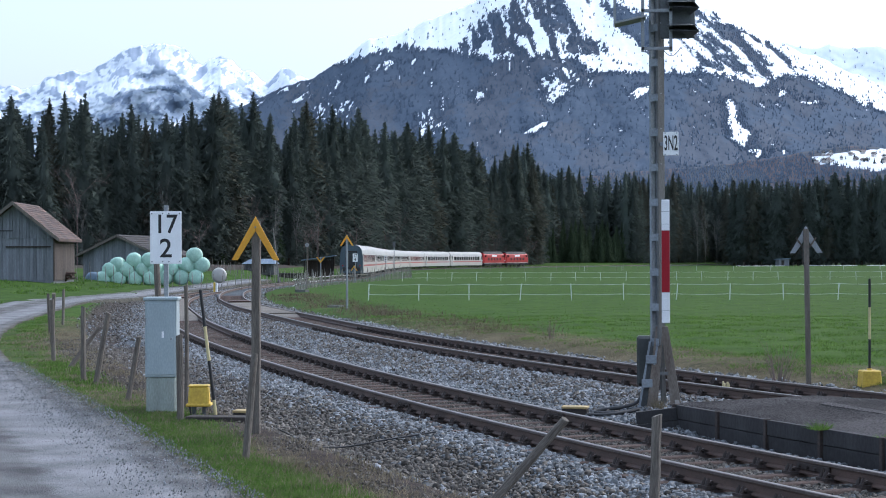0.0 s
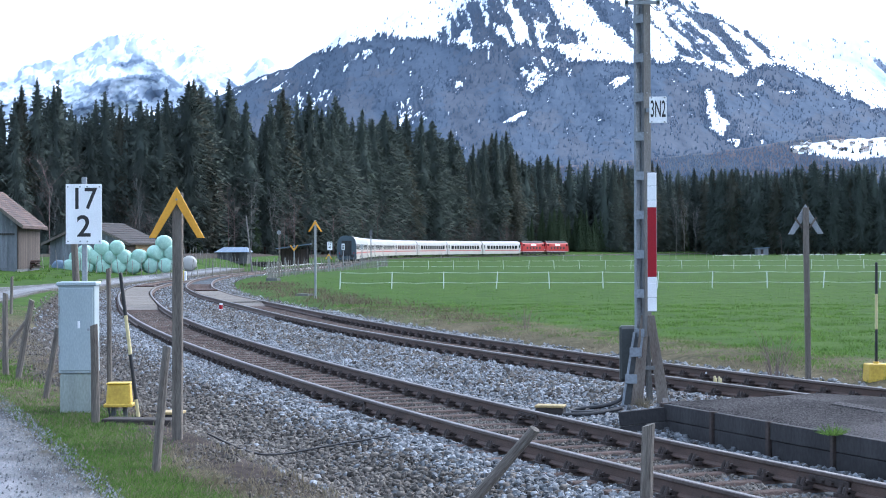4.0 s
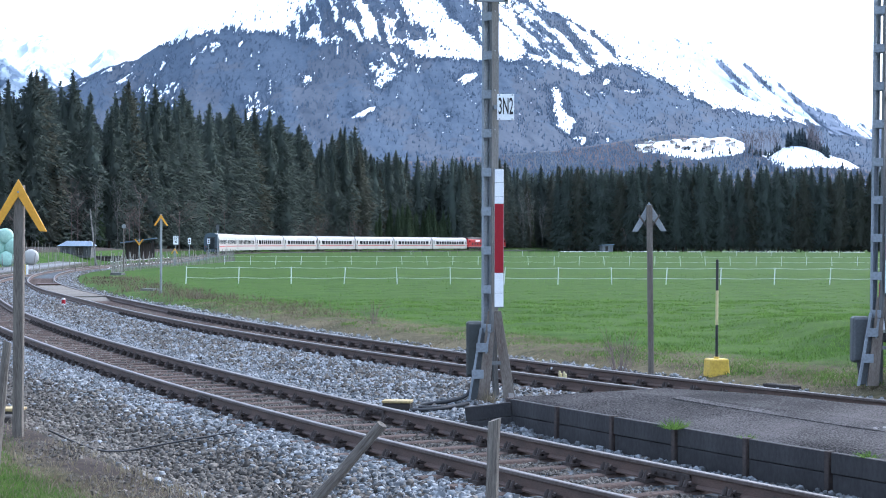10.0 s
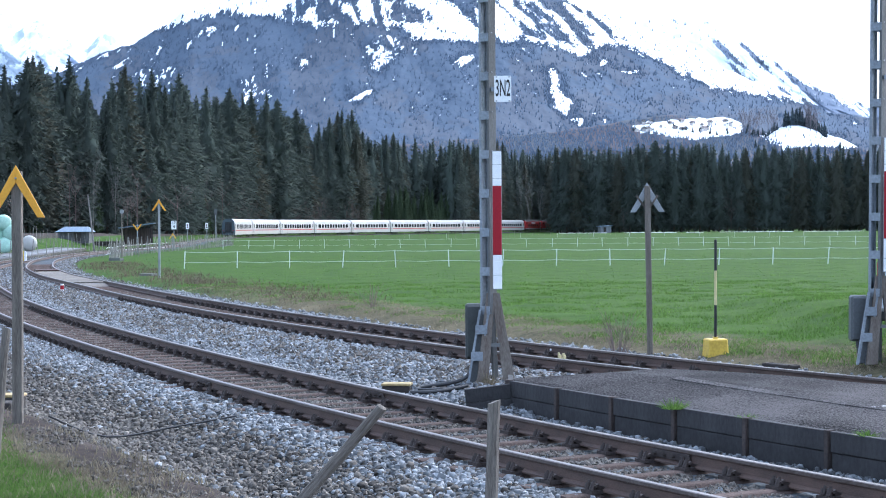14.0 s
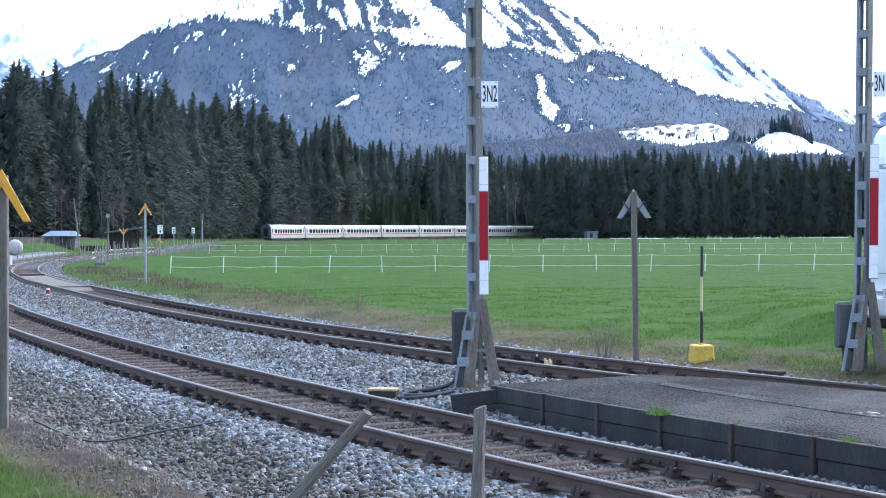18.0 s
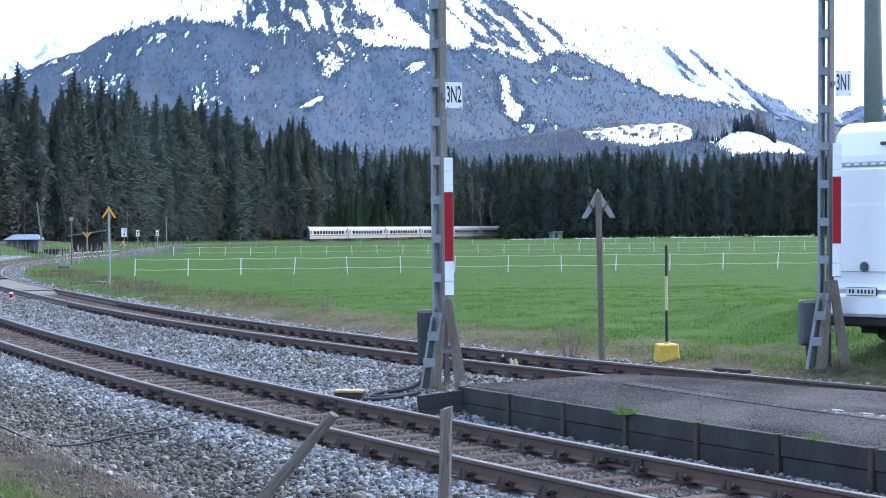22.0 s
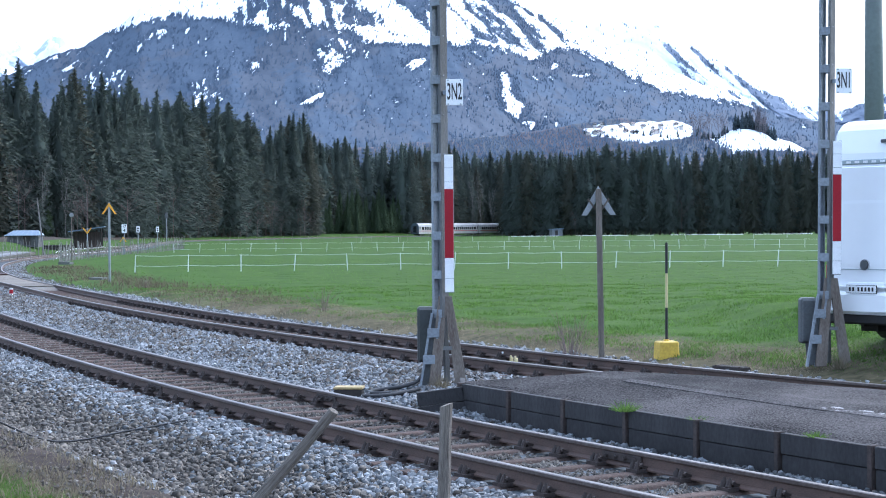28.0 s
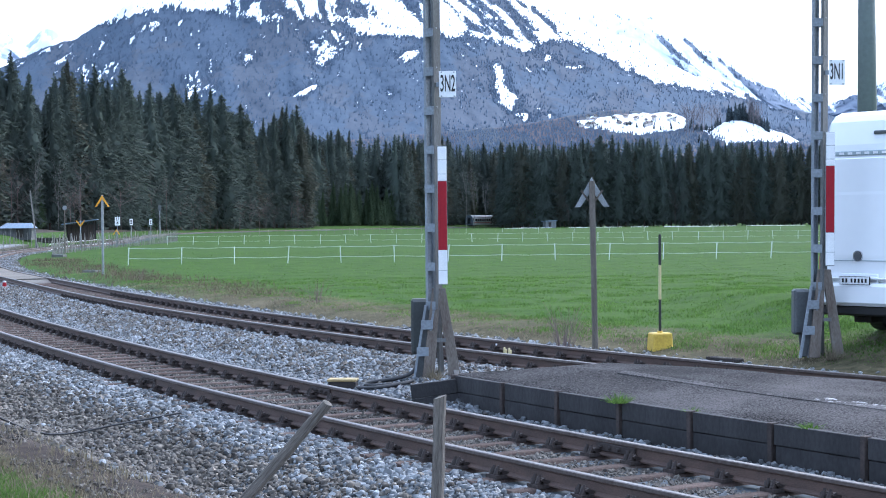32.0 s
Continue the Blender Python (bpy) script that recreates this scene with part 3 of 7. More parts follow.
def build_crossing():
    """Slabs between the rails where the lane crosses, with sloping deflectors at their ends."""
    for line, lift, y0, y1 in ((LINE_A, lambda v: 0.0, 63.5, 93.4), (LINE_B, level_b, 66.0, 84.0)):
        c = thing("crossing_slabs", "pale boarded infill between the rails of a crossing", "track crossing", kind="structure")
        y = y0
        while y < y1:
            run = places(line, np.arange(y + 0.02, y + 1.98, 0.65), 0, lift)
            part("slab", Shape().sweep([(-0.64, -0.12), (0.64, -0.12), (0.64, -0.018), (-0.64, -0.018)], run), M_INFILL, c)
            y += 2.0
        run = places(line, [y0 - 1.6, y0 - 0.02], 0, lift)
        (a0, s0), (a1, s1) = run
        pts = [(p[0] + s[0] * k, p[1] + s[1] * k, z) for (p, s), z in zip(run, (-0.16, -0.02)) for k in (-0.64, 0.64)]
        part("ramp", Shape().add(pts + [(x, y, -0.25) for x, y, z in pts], [(0, 1, 3, 2), (4, 6, 7, 5), (0, 4, 5, 1), (2, 3, 7, 6), (0, 2, 6, 4), (1, 5, 7, 3)]), M_DIRTY, c, "earth ramp up to the slabs")
        run = places(line, [y1, y1 + 0.9, y1 + 1.8], 0, lift)
        w = Shape()
        prof = [(-0.62, -0.15), (0.62, -0.15), (0.5, 0.02), (-0.5, 0.02)]
        w.sweep([(-0.62, -0.16), (0.62, -0.16), (0.55, 0.06), (-0.55, 0.06)], run)
        part("deflector", w, M_WEDGE, c, "rust-brown sloping deflector")


def scatter_stones():
    """Loose ballast, one object: joined stones that nobody could count."""
    rng = np.random.default_rng(5)
    oct_v = np.array([[1, 0, 0], [0.1, 1, 0.2], [-1, 0.1, 0], [0, -1, -0.1], [0.15, 0.1, 0.8], [-0.1, 0, -0.8]])
    ring = np.radians(np.arange(5) * 72)
    rock_v = np.concatenate([np.stack([0.95 * np.cos(ring), 0.9 * np.sin(ring), 0 * ring - 0.38], -1),
                             np.stack([0.62 * np.cos(ring + 0.6), 0.6 * np.sin(ring + 0.6), 0 * ring + 0.55], -1)])
    rock_f = np.array([(0, 2, 1), (0, 3, 2), (0, 4, 3), (5, 6, 7), (5, 7, 8), (5, 8, 9)]
                      + [t for i in range(5) for t in ((i, (i + 1) % 5, 5 + (i + 1) % 5), (i, 5 + (i + 1) % 5, 5 + i))])
    oct_f = np.array([[0, 1, 4], [1, 2, 4], [2, 3, 4], [3, 0, 4], [1, 0, 5], [2, 1, 5], [3, 2, 5], [0, 3, 5]])

    def heap(name, label, count, y_of, keep, size, mat=M_STONE, chunky=True, pile=0.5):
        """Near stones lie side by side, count metres apart; small far ones are strewn, count in all."""
        bv, bf = (rock_v, rock_f) if chunky else (oct_v, oct_f)
        nv = len(bv)
        if chunky:
            gx, gy = np.meshgrid(np.arange(-9, 17, count), np.arange(y_of(0), y_of(1), count))
            x, y = gx.ravel() + rng.normal(0, 0.3 * count, gx.size), gy.ravel() + rng.normal(0, 0.3 * count, gx.size)
            count = gx.size
        else:
            y = y_of(rng.random(count * 4))
            lo, hi = on(LINE_A, y) - 5.6, on(LINE_B, y) + 3.0
            x = lo + rng.random(count * 4) * (hi - lo)
        z, gravel, dry, soil, qa, qb, qr = fields(x, y)
        ok = keep(qa, qb, x, y, rng.random(len(x)))
        x, y, z = x[ok][:count], y[ok][:count], z[ok][:count]
        n = len(x)
        s = size * (0.55 + 0.95 * rng.random(n) ** 1.5) * (1 + 0.006 * np.maximum(y - 15, 0))
        v = bv[None] * (0.75 + 0.5 * rng.random((n, 1, 3))) * (0.86 + 0.28 * rng.random((n, nv, 1))) + rng.normal(0, 0.05, (n, nv, 3))
        a, b = rng.random(n) * 6.283, rng.normal(0, 0.7, n)
        ca, sa, cb, sb = np.cos(a), np.sin(a), np.cos(b), np.sin(b)
        vx, vy, vz = v[..., 0], v[..., 1] * cb[:, None] - v[..., 2] * sb[:, None], v[..., 1] * sb[:, None] + v[..., 2] * cb[:, None]
        v = np.stack([vx * ca[:, None] - vy * sa[:, None], vx * sa[:, None] + vy * ca[:, None], vz], -1) * s[:, None, None]
        lump = 0.012 * np.sin(5.1 * x + 1.3 * np.sin(3.7 * y)) * np.sin(4.3 * y + x)
        v += np.stack([x, y, z + lump + s * (pile * 1.4 * rng.random(n) - 0.1)], -1)[:, None]
        f = bf[None] + nv * np.arange(n)[:, None, None]
        me = soup(name, v.reshape(-1, 3), f.reshape(-1, 3), mat, 3, not chunky)
        if chunky:
            me.polygons.foreach_set("use_smooth", rng.random(len(me.polygons)) < 0.75)
        return tagged(new(name, me), label, "ballast", kind="stuff")

    def bed(qa, qb, x, y, r):
        """Stones outside the rails lie thick, none stand on the rails or the platform."""
        between = (np.abs(qa) < HALF + 0.16) | (np.abs(qb) < HALF + 0.16)
        shoulder = (qa > -4.1 + r * 1.0 - 0.9 * (r > 0.9)) & (qb < 1.75 + 0.5 * r * r)
        plat = (qa > 2.1) & (qb < -1.7) & (y < 20.9)
        return shoulder & ~plat & ~between

    def soiled(qa, y, r):
        """Share of dirty stones: few by the rail, most on the bank."""
        return (r * 7.31) % 1 < 0.1 + 0.85 * ramp(-qa, 1.3, 2.5) * (0.4 + 0.6 * ramp(y, 13.0, 16.5))

    clean = lambda qa, qb, x, y, r: bed(qa, qb, x, y, r) & ~soiled(qa, y, r)
    dirty = lambda qa, qb, x, y, r: bed(qa, qb, x, y, r) & (qa < 2.4) & soiled(qa, y, r)
    heap("dirty_ballast", "dark dirty ballast stones on the bank", 0.05, lambda u: 11.5 + 15 * u, dirty, 0.036, M_DIRTY)
    heap("dirty_ballast", "dark dirty ballast stones on the bank", 22000, lambda u: 26 + 18 * u, dirty, 0.036, M_DIRTY, False)
    heap("dirty_ballast", "brownish dirty ballast stones between the tracks", 16000, lambda u: 18 + 42 * u,
         lambda qa, qb, x, y, r: (qa > 1.6) & (qb > -3.3 + 0.8 * r) & (qb < -1.25), 0.046, M_DIRTY, False)
    heap("fine_gravel", "fine brownish gravel between the sleepers", 34000, lambda u: 12.0 + 14 * u,
         lambda qa, qb, x, y, r: (np.abs(qa) < 0.64) | (np.abs(qb) < 0.64), 0.022, M_DIRTY, False)
    heap("fine_gravel", "fine brownish gravel between the sleepers", 24000, lambda u: 26 + 34 * u,
         lambda qa, qb, x, y, r: (np.abs(qa) < 0.64) | (np.abs(qb) < 0.64), 0.024, M_DIRTY, False, 0.4)
    heap("fine_gravel", "loose small stones strewn over the bank", 22000, lambda u: 11.5 + 30 * u,
         lambda qa, qb, x, y, r: (qa < -2.9) & (qa > -5.5 + 0.9 * r), 0.019, M_DIRTY, False)
    heap("ballast", "grey blue broken track ballast stones", 0.05, lambda u: 11.8 + 17 * u, clean, 0.037)
    heap("ballast", "grey blue broken track ballast stones", 52000, lambda u: 28.5 + 31 * u ** 1.2, clean, 0.037, M_STONE, False)
    heap("ballast", "grey track ballast stones farther along the line", 16000, lambda u: 58 + 80 * u, clean, 0.036, M_STONE, False)
    heap("dirty_ballast", "brownish ballast stones farther along the line", 18000, lambda u: 48 + 90 * u, bed, 0.036, M_DIRTY, False)


def scatter_road_stones():
    """Loose grit on the lane, thickest along its edge."""
    rng = np.random.default_rng(15)
    n = 15000
    y = 7 + 24 * rng.random(n) ** 1.3
    x = on(EDGE_ROAD, y) - 3.8 * rng.random(n) ** 2.2 + 0.25 * rng.random(n)
    z = fields(x, y)[0] + 0.052
    s = 0.005 + 0.011 * rng.random(n) ** 2
    a = rng.random(n)[:, None] * 6.283 + np.arange(4)[None] * 1.5708
    base = np.stack([np.cos(a) * s[:, None], np.sin(a) * s[:, None] * 0.8, 0 * a - 0.01], -1)
    v = np.concatenate([base, np.stack([0.2 * s, 0.1 * s, 0.75 * s], -1)[:, None]], 1) + np.stack([x, y, z], -1)[:, None]
    f = 5 * np.arange(n)[:, None, None] + np.array([[0, 1, 4], [1, 2, 4], [2, 3, 4], [3, 0, 4]])[None]
    tagged(new("road_grit", soup("road_grit", v.reshape(-1, 3), f.reshape(-1, 3), M_STONE, 3, True)), "loose pale grit on the gravel lane", "gravel", kind="stuff")


def scatter_grass():
    rng = np.random.default_rng(8)

    def tufts(name, label, x, y, tall, mat, lean=0.5, width=0.006):
        n = len(x)
        z = fields(x, y)[0]
        h = tall * (0.4 + 0.9 * rng.random(n))
        a = rng.random(n) * 6.283
        far = 1 + 0.012 * np.maximum(y - 15, 0)
        w = width * far * (0.6 + 0.8 * rng.random(n))
        dx, dy = lean * h * rng.normal(0, 0.6, n), lean * h * rng.normal(0, 0.6, n)
        base = np.stack([x, y, z - 0.015], -1)
        side = np.stack([np.cos(a) * w, np.sin(a) * w, 0 * w], -1)
        mid = base + np.stack([dx * 0.35, dy * 0.35, h * 0.62], -1)
        tip = base + np.stack([dx, dy, h], -1)
        v = np.stack([base - side, base + side, mid + side * 0.7, mid - side * 0.7, tip], 1).reshape(-1, 3)
        k = 5 * np.arange(n)[:, None]
        f = np.concatenate([k + np.array([[0, 1, 2]]), k + np.array([[0, 2, 3]]), k + np.array([[3, 2, 4]])])
        return tagged(new(name, soup(name, v, f, mat, 3)), label, "grass", kind="stuff")

    def area(n, y0, y1, lo, hi, power=1.0, clump=0.0):
        y = y0 + (y1 - y0) * rng.random(n) ** power
        x = lo(y) + (hi(y) - lo(y)) * rng.random(n)
        if clump:
            k = max(n // 24, 1)
            c = rng.integers(0, k, n)
            x, y = x[c] + rng.normal(0, clump, n), y[c] + rng.normal(0, clump, n)
        return x, y

    a = lambda y: on(LINE_A, y)
    b = lambda y: on(LINE_B, y)
    r = lambda y: on(EDGE_ROAD, y)
    for count, y0, y1, clump in ((9000, 18, 32, 0.09), (7000, 30, 60, 0.14)):
        tufts("verge_grass", "short fresh green grass along the lane", *area(count, y0, y1, lambda y: r(y) + 0.25, lambda y: np.maximum(a(y) - 5.4, r(y) + 0.5), 1, clump), 0.06, M_GRASS)
    tufts("verge_grass", "dense short green grass along the lane", *area(60000, 10, 21, lambda y: r(y) + 0.2, lambda y: np.maximum(a(y) - 5.85 + 0.7 * ramp(y, 15, 18.5), r(y) + 0.5), 1, 0.12), 0.06, M_GRASS, 0.9, 0.003)
    tufts("dry_grass", "dead straw mixed into the green verge", *area(26000, 10, 24, lambda y: r(y) + 0.1, lambda y: np.maximum(a(y) - 5.3, r(y) + 0.6), 1, 0.25), 0.06, M_STRAW, 1.4, 0.003)
    tufts("dry_grass", "dead straw coloured grass beside the ballast", *area(5000, 11, 45, lambda y: a(y) - 6.3, lambda y: a(y) - 4.4, 1, 0.12), 0.09, M_STRAW)
    tufts("dry_grass", "matted dead grass on the bank", *area(20000, 10, 60, lambda y: a(y) - 7.8, lambda y: a(y) - 4.2, 1, 0.3), 0.045, M_STRAW, 2.2, 0.004)
    tufts("dry_grass", "dead straw coloured grass beyond the rails", *area(46000, 17, 60, lambda y: b(y) + 1.9, lambda y: b(y) + 5.2, 1.5, 0.22), 0.055, M_STRAW, 1.6, 0.004)
    tufts("dead_stalks", "brown dead weeds along the bend of the line", *area(4200, 46, 108, lambda y: b(y) + 2.6, lambda y: b(y) + 6.0, 1, 0.6), 0.2, M_STALK, 1.2, 0.006)
    tufts("meadow_grass", "short fresh green meadow grass", *area(130000, 22, 62, lambda y: b(y) + 3.0, lambda y: np.minimum(0.3 * y + 4, b(y) + 26), 1.2, 0.13), 0.06, M_GRASS, 0.9, 0.005)
    tufts("meadow_grass", "short fresh green meadow grass", *area(30000, 60, 130, lambda y: np.maximum(b(y) + 4, -0.2 * y), lambda y: 0.32 * y, 1.2, 0.0), 0.04, M_GRASS, 1.2, width=0.01)
    tufts("verge_grass", "green grass before the barns", *area(9000, 70, 130, lambda y: r(y) - 24, lambda y: r(y) - 4.3, 1, 0.2), 0.16, M_GRASS, width=0.012)


# ---- platform ----
M_EDGEPOST = material("rust_stained_post", (0.062, 0.046, 0.04), 0.9, 0, (0.028, 0.022, 0.02), 3, 30, 0.3, 0.2)


def build_platform():
    p = thing("platform", "low station platform with dark concrete edge and asphalt top", "platform", kind="structure")
    ys = np.arange(-12, 19.4, 0.5)
    top = Shape()
    verts, rows = [], 0

    def rise(y, w):
        """Height of the humped paving at w metres from its front edge."""
        width = float(np.interp(y, (14.0, 15.85, 16.85, 18.0, 18.7, 19.45, 20.6), (2.4, 2.37, 2.16, 1.97, 1.79, 1.5, 0.1)))
        lift = float(np.interp(y, (18.5, 19.45, 20.6), (0.21, 0.19, 0.01)))
        return 0.14 + lift * float(np.interp(w / width, (0, 0.35, 0.5, 0.62, 1.0), (0, 0.56, 0.82, 0.8, 1.0))), width

    for y in list(ys) + [19.45, 19.8, 20.2, 20.6]:
        ta = float(turn(LINE_A, y))
        s = 1 / math.sqrt(1 + ta * ta)
        x0, y0 = float(on(LINE_A, y)) + 2.2 * s, y - 2.2 * ta * s
        width = rise(y, 0)[1]
        for k, u in enumerate((0, 0.06, 0.35, 0.5, 0.62, 1.0)):
            w = u * width
            verts.append((x0 + w * s, y0 - w * ta * s, rise(y, w)[0] + (0.0 if 0 < k < 5 else -0.02) + random.uniform(-0.006, 0.006)))
        rows += 1
    faces = [(i * 6 + k, i * 6 + k + 1, i * 6 + k + 7, i * 6 + k + 6) for i in range(rows - 1) for k in range(5)]
    n = len(verts)
    top.add(verts + [(x, y, z - 0.5) for x, y, z in verts], faces)
    rim = [i * 6 for i in range(rows)] + [(rows - 1) * 6 + k for k in range(1, 6)] + [i * 6 + 5 for i in range(rows - 2, -1, -1)]
    top.add([], [])
    top.f += [(rim[i], rim[i + 1], rim[i + 1] + n, rim[i] + n) for i in range(len(rim) - 1)]
    part("paving", top, M_ASPHALT, p, "grey asphalt paving")
    # edge: two planks of concrete between upright posts
    y = 20.55
    for k in range(19):
        t = float(turn(LINE_A, y))
        s = 1 / math.sqrt(1 + t * t)
        y2 = y - 1.25 * s
        a, b = [(float(on(LINE_A, v)) + 2.16 * s, v - 2.16 * t * s) for v in (y, y2)]
        d = Vector((b[0] - a[0], b[1] - a[1], 0))
        ang = math.degrees(math.atan2(d.y, d.x))
        m = pose(a[0], a[1], 0, 0, 0, ang)
        for z0, z1, off in ((-0.5, -0.075, 0.012), (-0.067, 0.135, 0.0)):
            q = part("edge_plank", Shape().box((d.length / 2, -0.02 + off, (z0 + z1) / 2), (d.length - 0.09, 0.07, z1 - z0)), M_DARKCON, p, bevel=0.006)
            q.matrix_basis = m @ pose(0, random.uniform(-0.008, 0.008), 0, 0, 0, random.uniform(-0.3, 0.3))
        q = part("edge_post", Shape().box((0, -0.03, -0.19), (0.06, 0.1, 0.67)), M_EDGEPOST, p, "rust-stained edge post", bevel=0.006)
        q.matrix_basis = m
        y = y2
    # end wall
    t = float(turn(LINE_A, 20.55))
    s = 1 / math.sqrt(1 + t * t)
    m = pose(float(on(LINE_A, 20.55)) + 2.16 * s, 20.55 - 2.16 * t * s, 0, 0, 0, math.degrees(math.atan(-t)) + 62)
    for z0, z1 in ((-0.5, -0.075), (-0.067, 0.135)):
        q = part("edge_plank", Shape().box((0.42, 0.0, (z0 + z1) / 2), (0.78, 0.07, z1 - z0)), M_DARKCON, p, bevel=0.006)
        q.matrix_basis = m
    # lower end panel towards the mast
    for z0, z1 in ((-0.5, -0.09), (-0.082, 0.1)):
        q = part("edge_plank", Shape().box((-0.3, 0.0, (z0 + z1) / 2), (0.6, 0.07, z1 - z0)), M_DARKCON, p, bevel=0.006)
        q.matrix_basis = pose(0.98, 21.42, 0, 0, -6, 8)
    seam = Shape()
    run = []
    for yy in np.arange(-8, 18.6, 0.8):
        t = float(turn(LINE_A, yy))
        s = 1 / math.sqrt(1 + t * t)
        run.append(((float(on(LINE_A, yy)) + 3.1 * s, yy - 3.1 * t * s, rise(yy, 0.9)[0] + 0.004), (s, -t * s)))
    part("worn_seam", seam.sweep([(-0.07, -0.03), (0.07, -0.01), (0.06, 0.014), (-0.06, -0.006)], run), M_SEAM, p, "paler worn seam in the asphalt")
    line = Shape()
    for k in range(90):
        yy = 15.45 - 3.0 * random.random()
        t = float(turn(LINE_A, yy))
        s = 1 / math.sqrt(1 + t * t)
        w = 3.16 + random.gauss(0, 0.025)
        x0, y0 = float(on(LINE_A, yy)) + w * s, yy - w * t * s
        line.box((x0, y0, rise(yy, w - 2.2)[0] + 0.004), (random.uniform(0.015, 0.05), random.uniform(0.03, 0.14), 0.006), pose(0, 0, 0, 0, -3, -math.degrees(math.atan(t)) + random.uniform(-8, 8)))
    part("painted_line", line, M_FADED, p, "worn white painted line")
    rnd = random.Random(6)
    for x, y, n, h in ((2.6, 18.05, 150, 0.16), (4.1, 15.65, 90, 0.08), (3.25, 17.2, 40, 0.06), (0.75, 23.35, 120, 0.3), (6.6, 23.9, 160, 0.28)):
        s = Shape()
        z = 0.13 if y < 21 else height(x, y)
        for k in range(n):
            a, r = rnd.uniform(0, 6.283), rnd.uniform(0, 1) ** 0.7
            bx, by = 0.1 * r * math.cos(a), 0.1 * r * math.sin(a)
            tx, ty, tz = bx * 2.4 + rnd.uniform(-0.03, 0.03), by * 2.4, h * rnd.uniform(0.4, 1.1) * (1 - 0.5 * r)
            s.add([(bx - 0.004, by, 0), (bx + 0.004, by, 0), (tx, ty, tz)], [(0, 1, 2)])
        t = thing("grass_tuft", "tuft of fresh grass growing from the platform edge" if y < 21 else "dry grass tuft at the foot of the mast", "grass", pose(x, y, z))
        me = bpy.data.meshes.new("tuft")
        me.from_pydata(s.v, [], s.f)
        me.materials.append(M_GRASS if y < 21 else M_STRAW)
        part("tuft", me, M_GRASS, t)


# ---- mountains ----
F = 784 / math.tan(radians(15))


def profile(points, u):
    x, e = np.array(points, float).T
    return np.interp(u, x, e)


def build_mountain(name, label, mat, ridge, near, far, u0, u1, cols, rows, rough, snow_of, seed, foot=40.0, bulge=1.25, jagged=7.0, trees=0, tree_low=90.0, fill=0.1):
    u = np.linspace(u0, u1, cols)
    v = np.linspace(0, 1.0, rows)
    U, V = np.meshgrid(u, v)
    top = profile(ridge, U)
    jag = np.array([[noise.fractal((a * 0.022, seed, 0.3), 1.0, 2.0, 6) for a in u]])
    top = top + jagged * jag * V ** 4
    gul = np.array([[noise.fractal((a * 0.008 + b * 1.6, b * 3.4 - a * 0.002 + seed, seed * 1.7), 0.9, 2.1, 7) for a in u] for b in v])
    depth = near + (far - near) * V + rough * 4.0 * gul * np.sin(np.pi * V) * (1 - 0.3 * V)
    e = foot + (top - foot) * (V ** bulge) + gul * rough * 0.12 * np.sin(np.pi * V)
    x, y, z = (U - 784) / F * depth, depth, EYE + e / F * depth
    back = np.stack([x[-1], y[-1] + 500, np.full(cols, -50.0)], -1)
    front = np.stack([x[0], y[0] - 10, np.full(cols, -60.0)], -1)
    verts = np.vstack([front, np.stack([x, y, z], -1).reshape(-1, 3), back])
    a = (np.arange(rows + 1)[:, None] * cols + np.arange(cols - 1)[None]).ravel()
    me = soup(name, verts, np.stack([a, a + 1, a + cols + 1, a + cols], -1), mat, 4)
    snow = snow_of(U, e, top, gul)
    if trees:
        rng = np.random.default_rng(int(seed * 10))
        i, j = rng.integers(2, rows - 2, trees * 2), rng.integers(2, cols - 2, trees * 2)
        near_snow = snow.copy()
        for sh in ((0, 2), (0, -2), (2, 0), (-2, 0), (4, 0), (0, 5), (0, -5), (-4, 0)):
            near_snow = np.maximum(near_snow, np.roll(snow, sh, (0, 1)))
        edge = (near_snow[i, j] > 0.45) | (rng.random(trees * 2) < fill)
        ok = ((snow[i, j] < 0.42) | (rng.random(trees * 2) < 0.04)) & (e[i, j] > tree_low) & edge
        i, j = i[ok][:trees], j[ok][:trees]
        k = len(i)
        fx, fy = rng.random(k), rng.random(k)
        mixed = lambda g: g[i, j] * (1 - fx) * (1 - fy) + g[i, j + 1] * fx * (1 - fy) + g[i + 1, j] * (1 - fx) * fy + g[i + 1, j + 1] * fx * fy
        base = np.stack([mixed(x), mixed(y), mixed(z)], -1)
        h = rng.uniform(3.5, 7, k) * min(1.0, near / 2300)
        r = h * rng.uniform(0.34, 0.5, k)
        ang = rng.random(k)[:, None] * 6.283 + np.arange(3)[None] * 2.0944
        ring = base[:, None] + np.stack([np.cos(ang) * r[:, None], np.sin(ang) * r[:, None], np.full((k, 3), -2.0)], -1)
        tip = base + np.stack([rng.normal(0, 0.4, k), 0 * h, h], -1)
        tv = np.concatenate([ring, tip[:, None]], 1).reshape(-1, 3)
        tf = (4 * np.arange(k)[:, None, None] + np.array([[0, 1, 3], [1, 2, 3], [2, 0, 3]])[None]).reshape(-1, 3)
        # far trees take the haze-tinted colour of M_FARTREE
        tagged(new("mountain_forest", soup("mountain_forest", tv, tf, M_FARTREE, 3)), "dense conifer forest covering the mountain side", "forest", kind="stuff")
    brown = np.array([[0.5 + 1.1 * noise.fractal((a * 0.011, b * 0.016 + seed, 4.4), 0.8, 2.0, 4) for a, b in zip(ra, rb)] for ra, rb in zip(U, e)])
    at = me.attributes.new("brown", "FLOAT", "POINT")
    at.data.foreach_set("value", np.concatenate([np.zeros(cols), np.clip(brown, 0, 0.75).ravel(), np.zeros(cols)]).astype(np.float32))
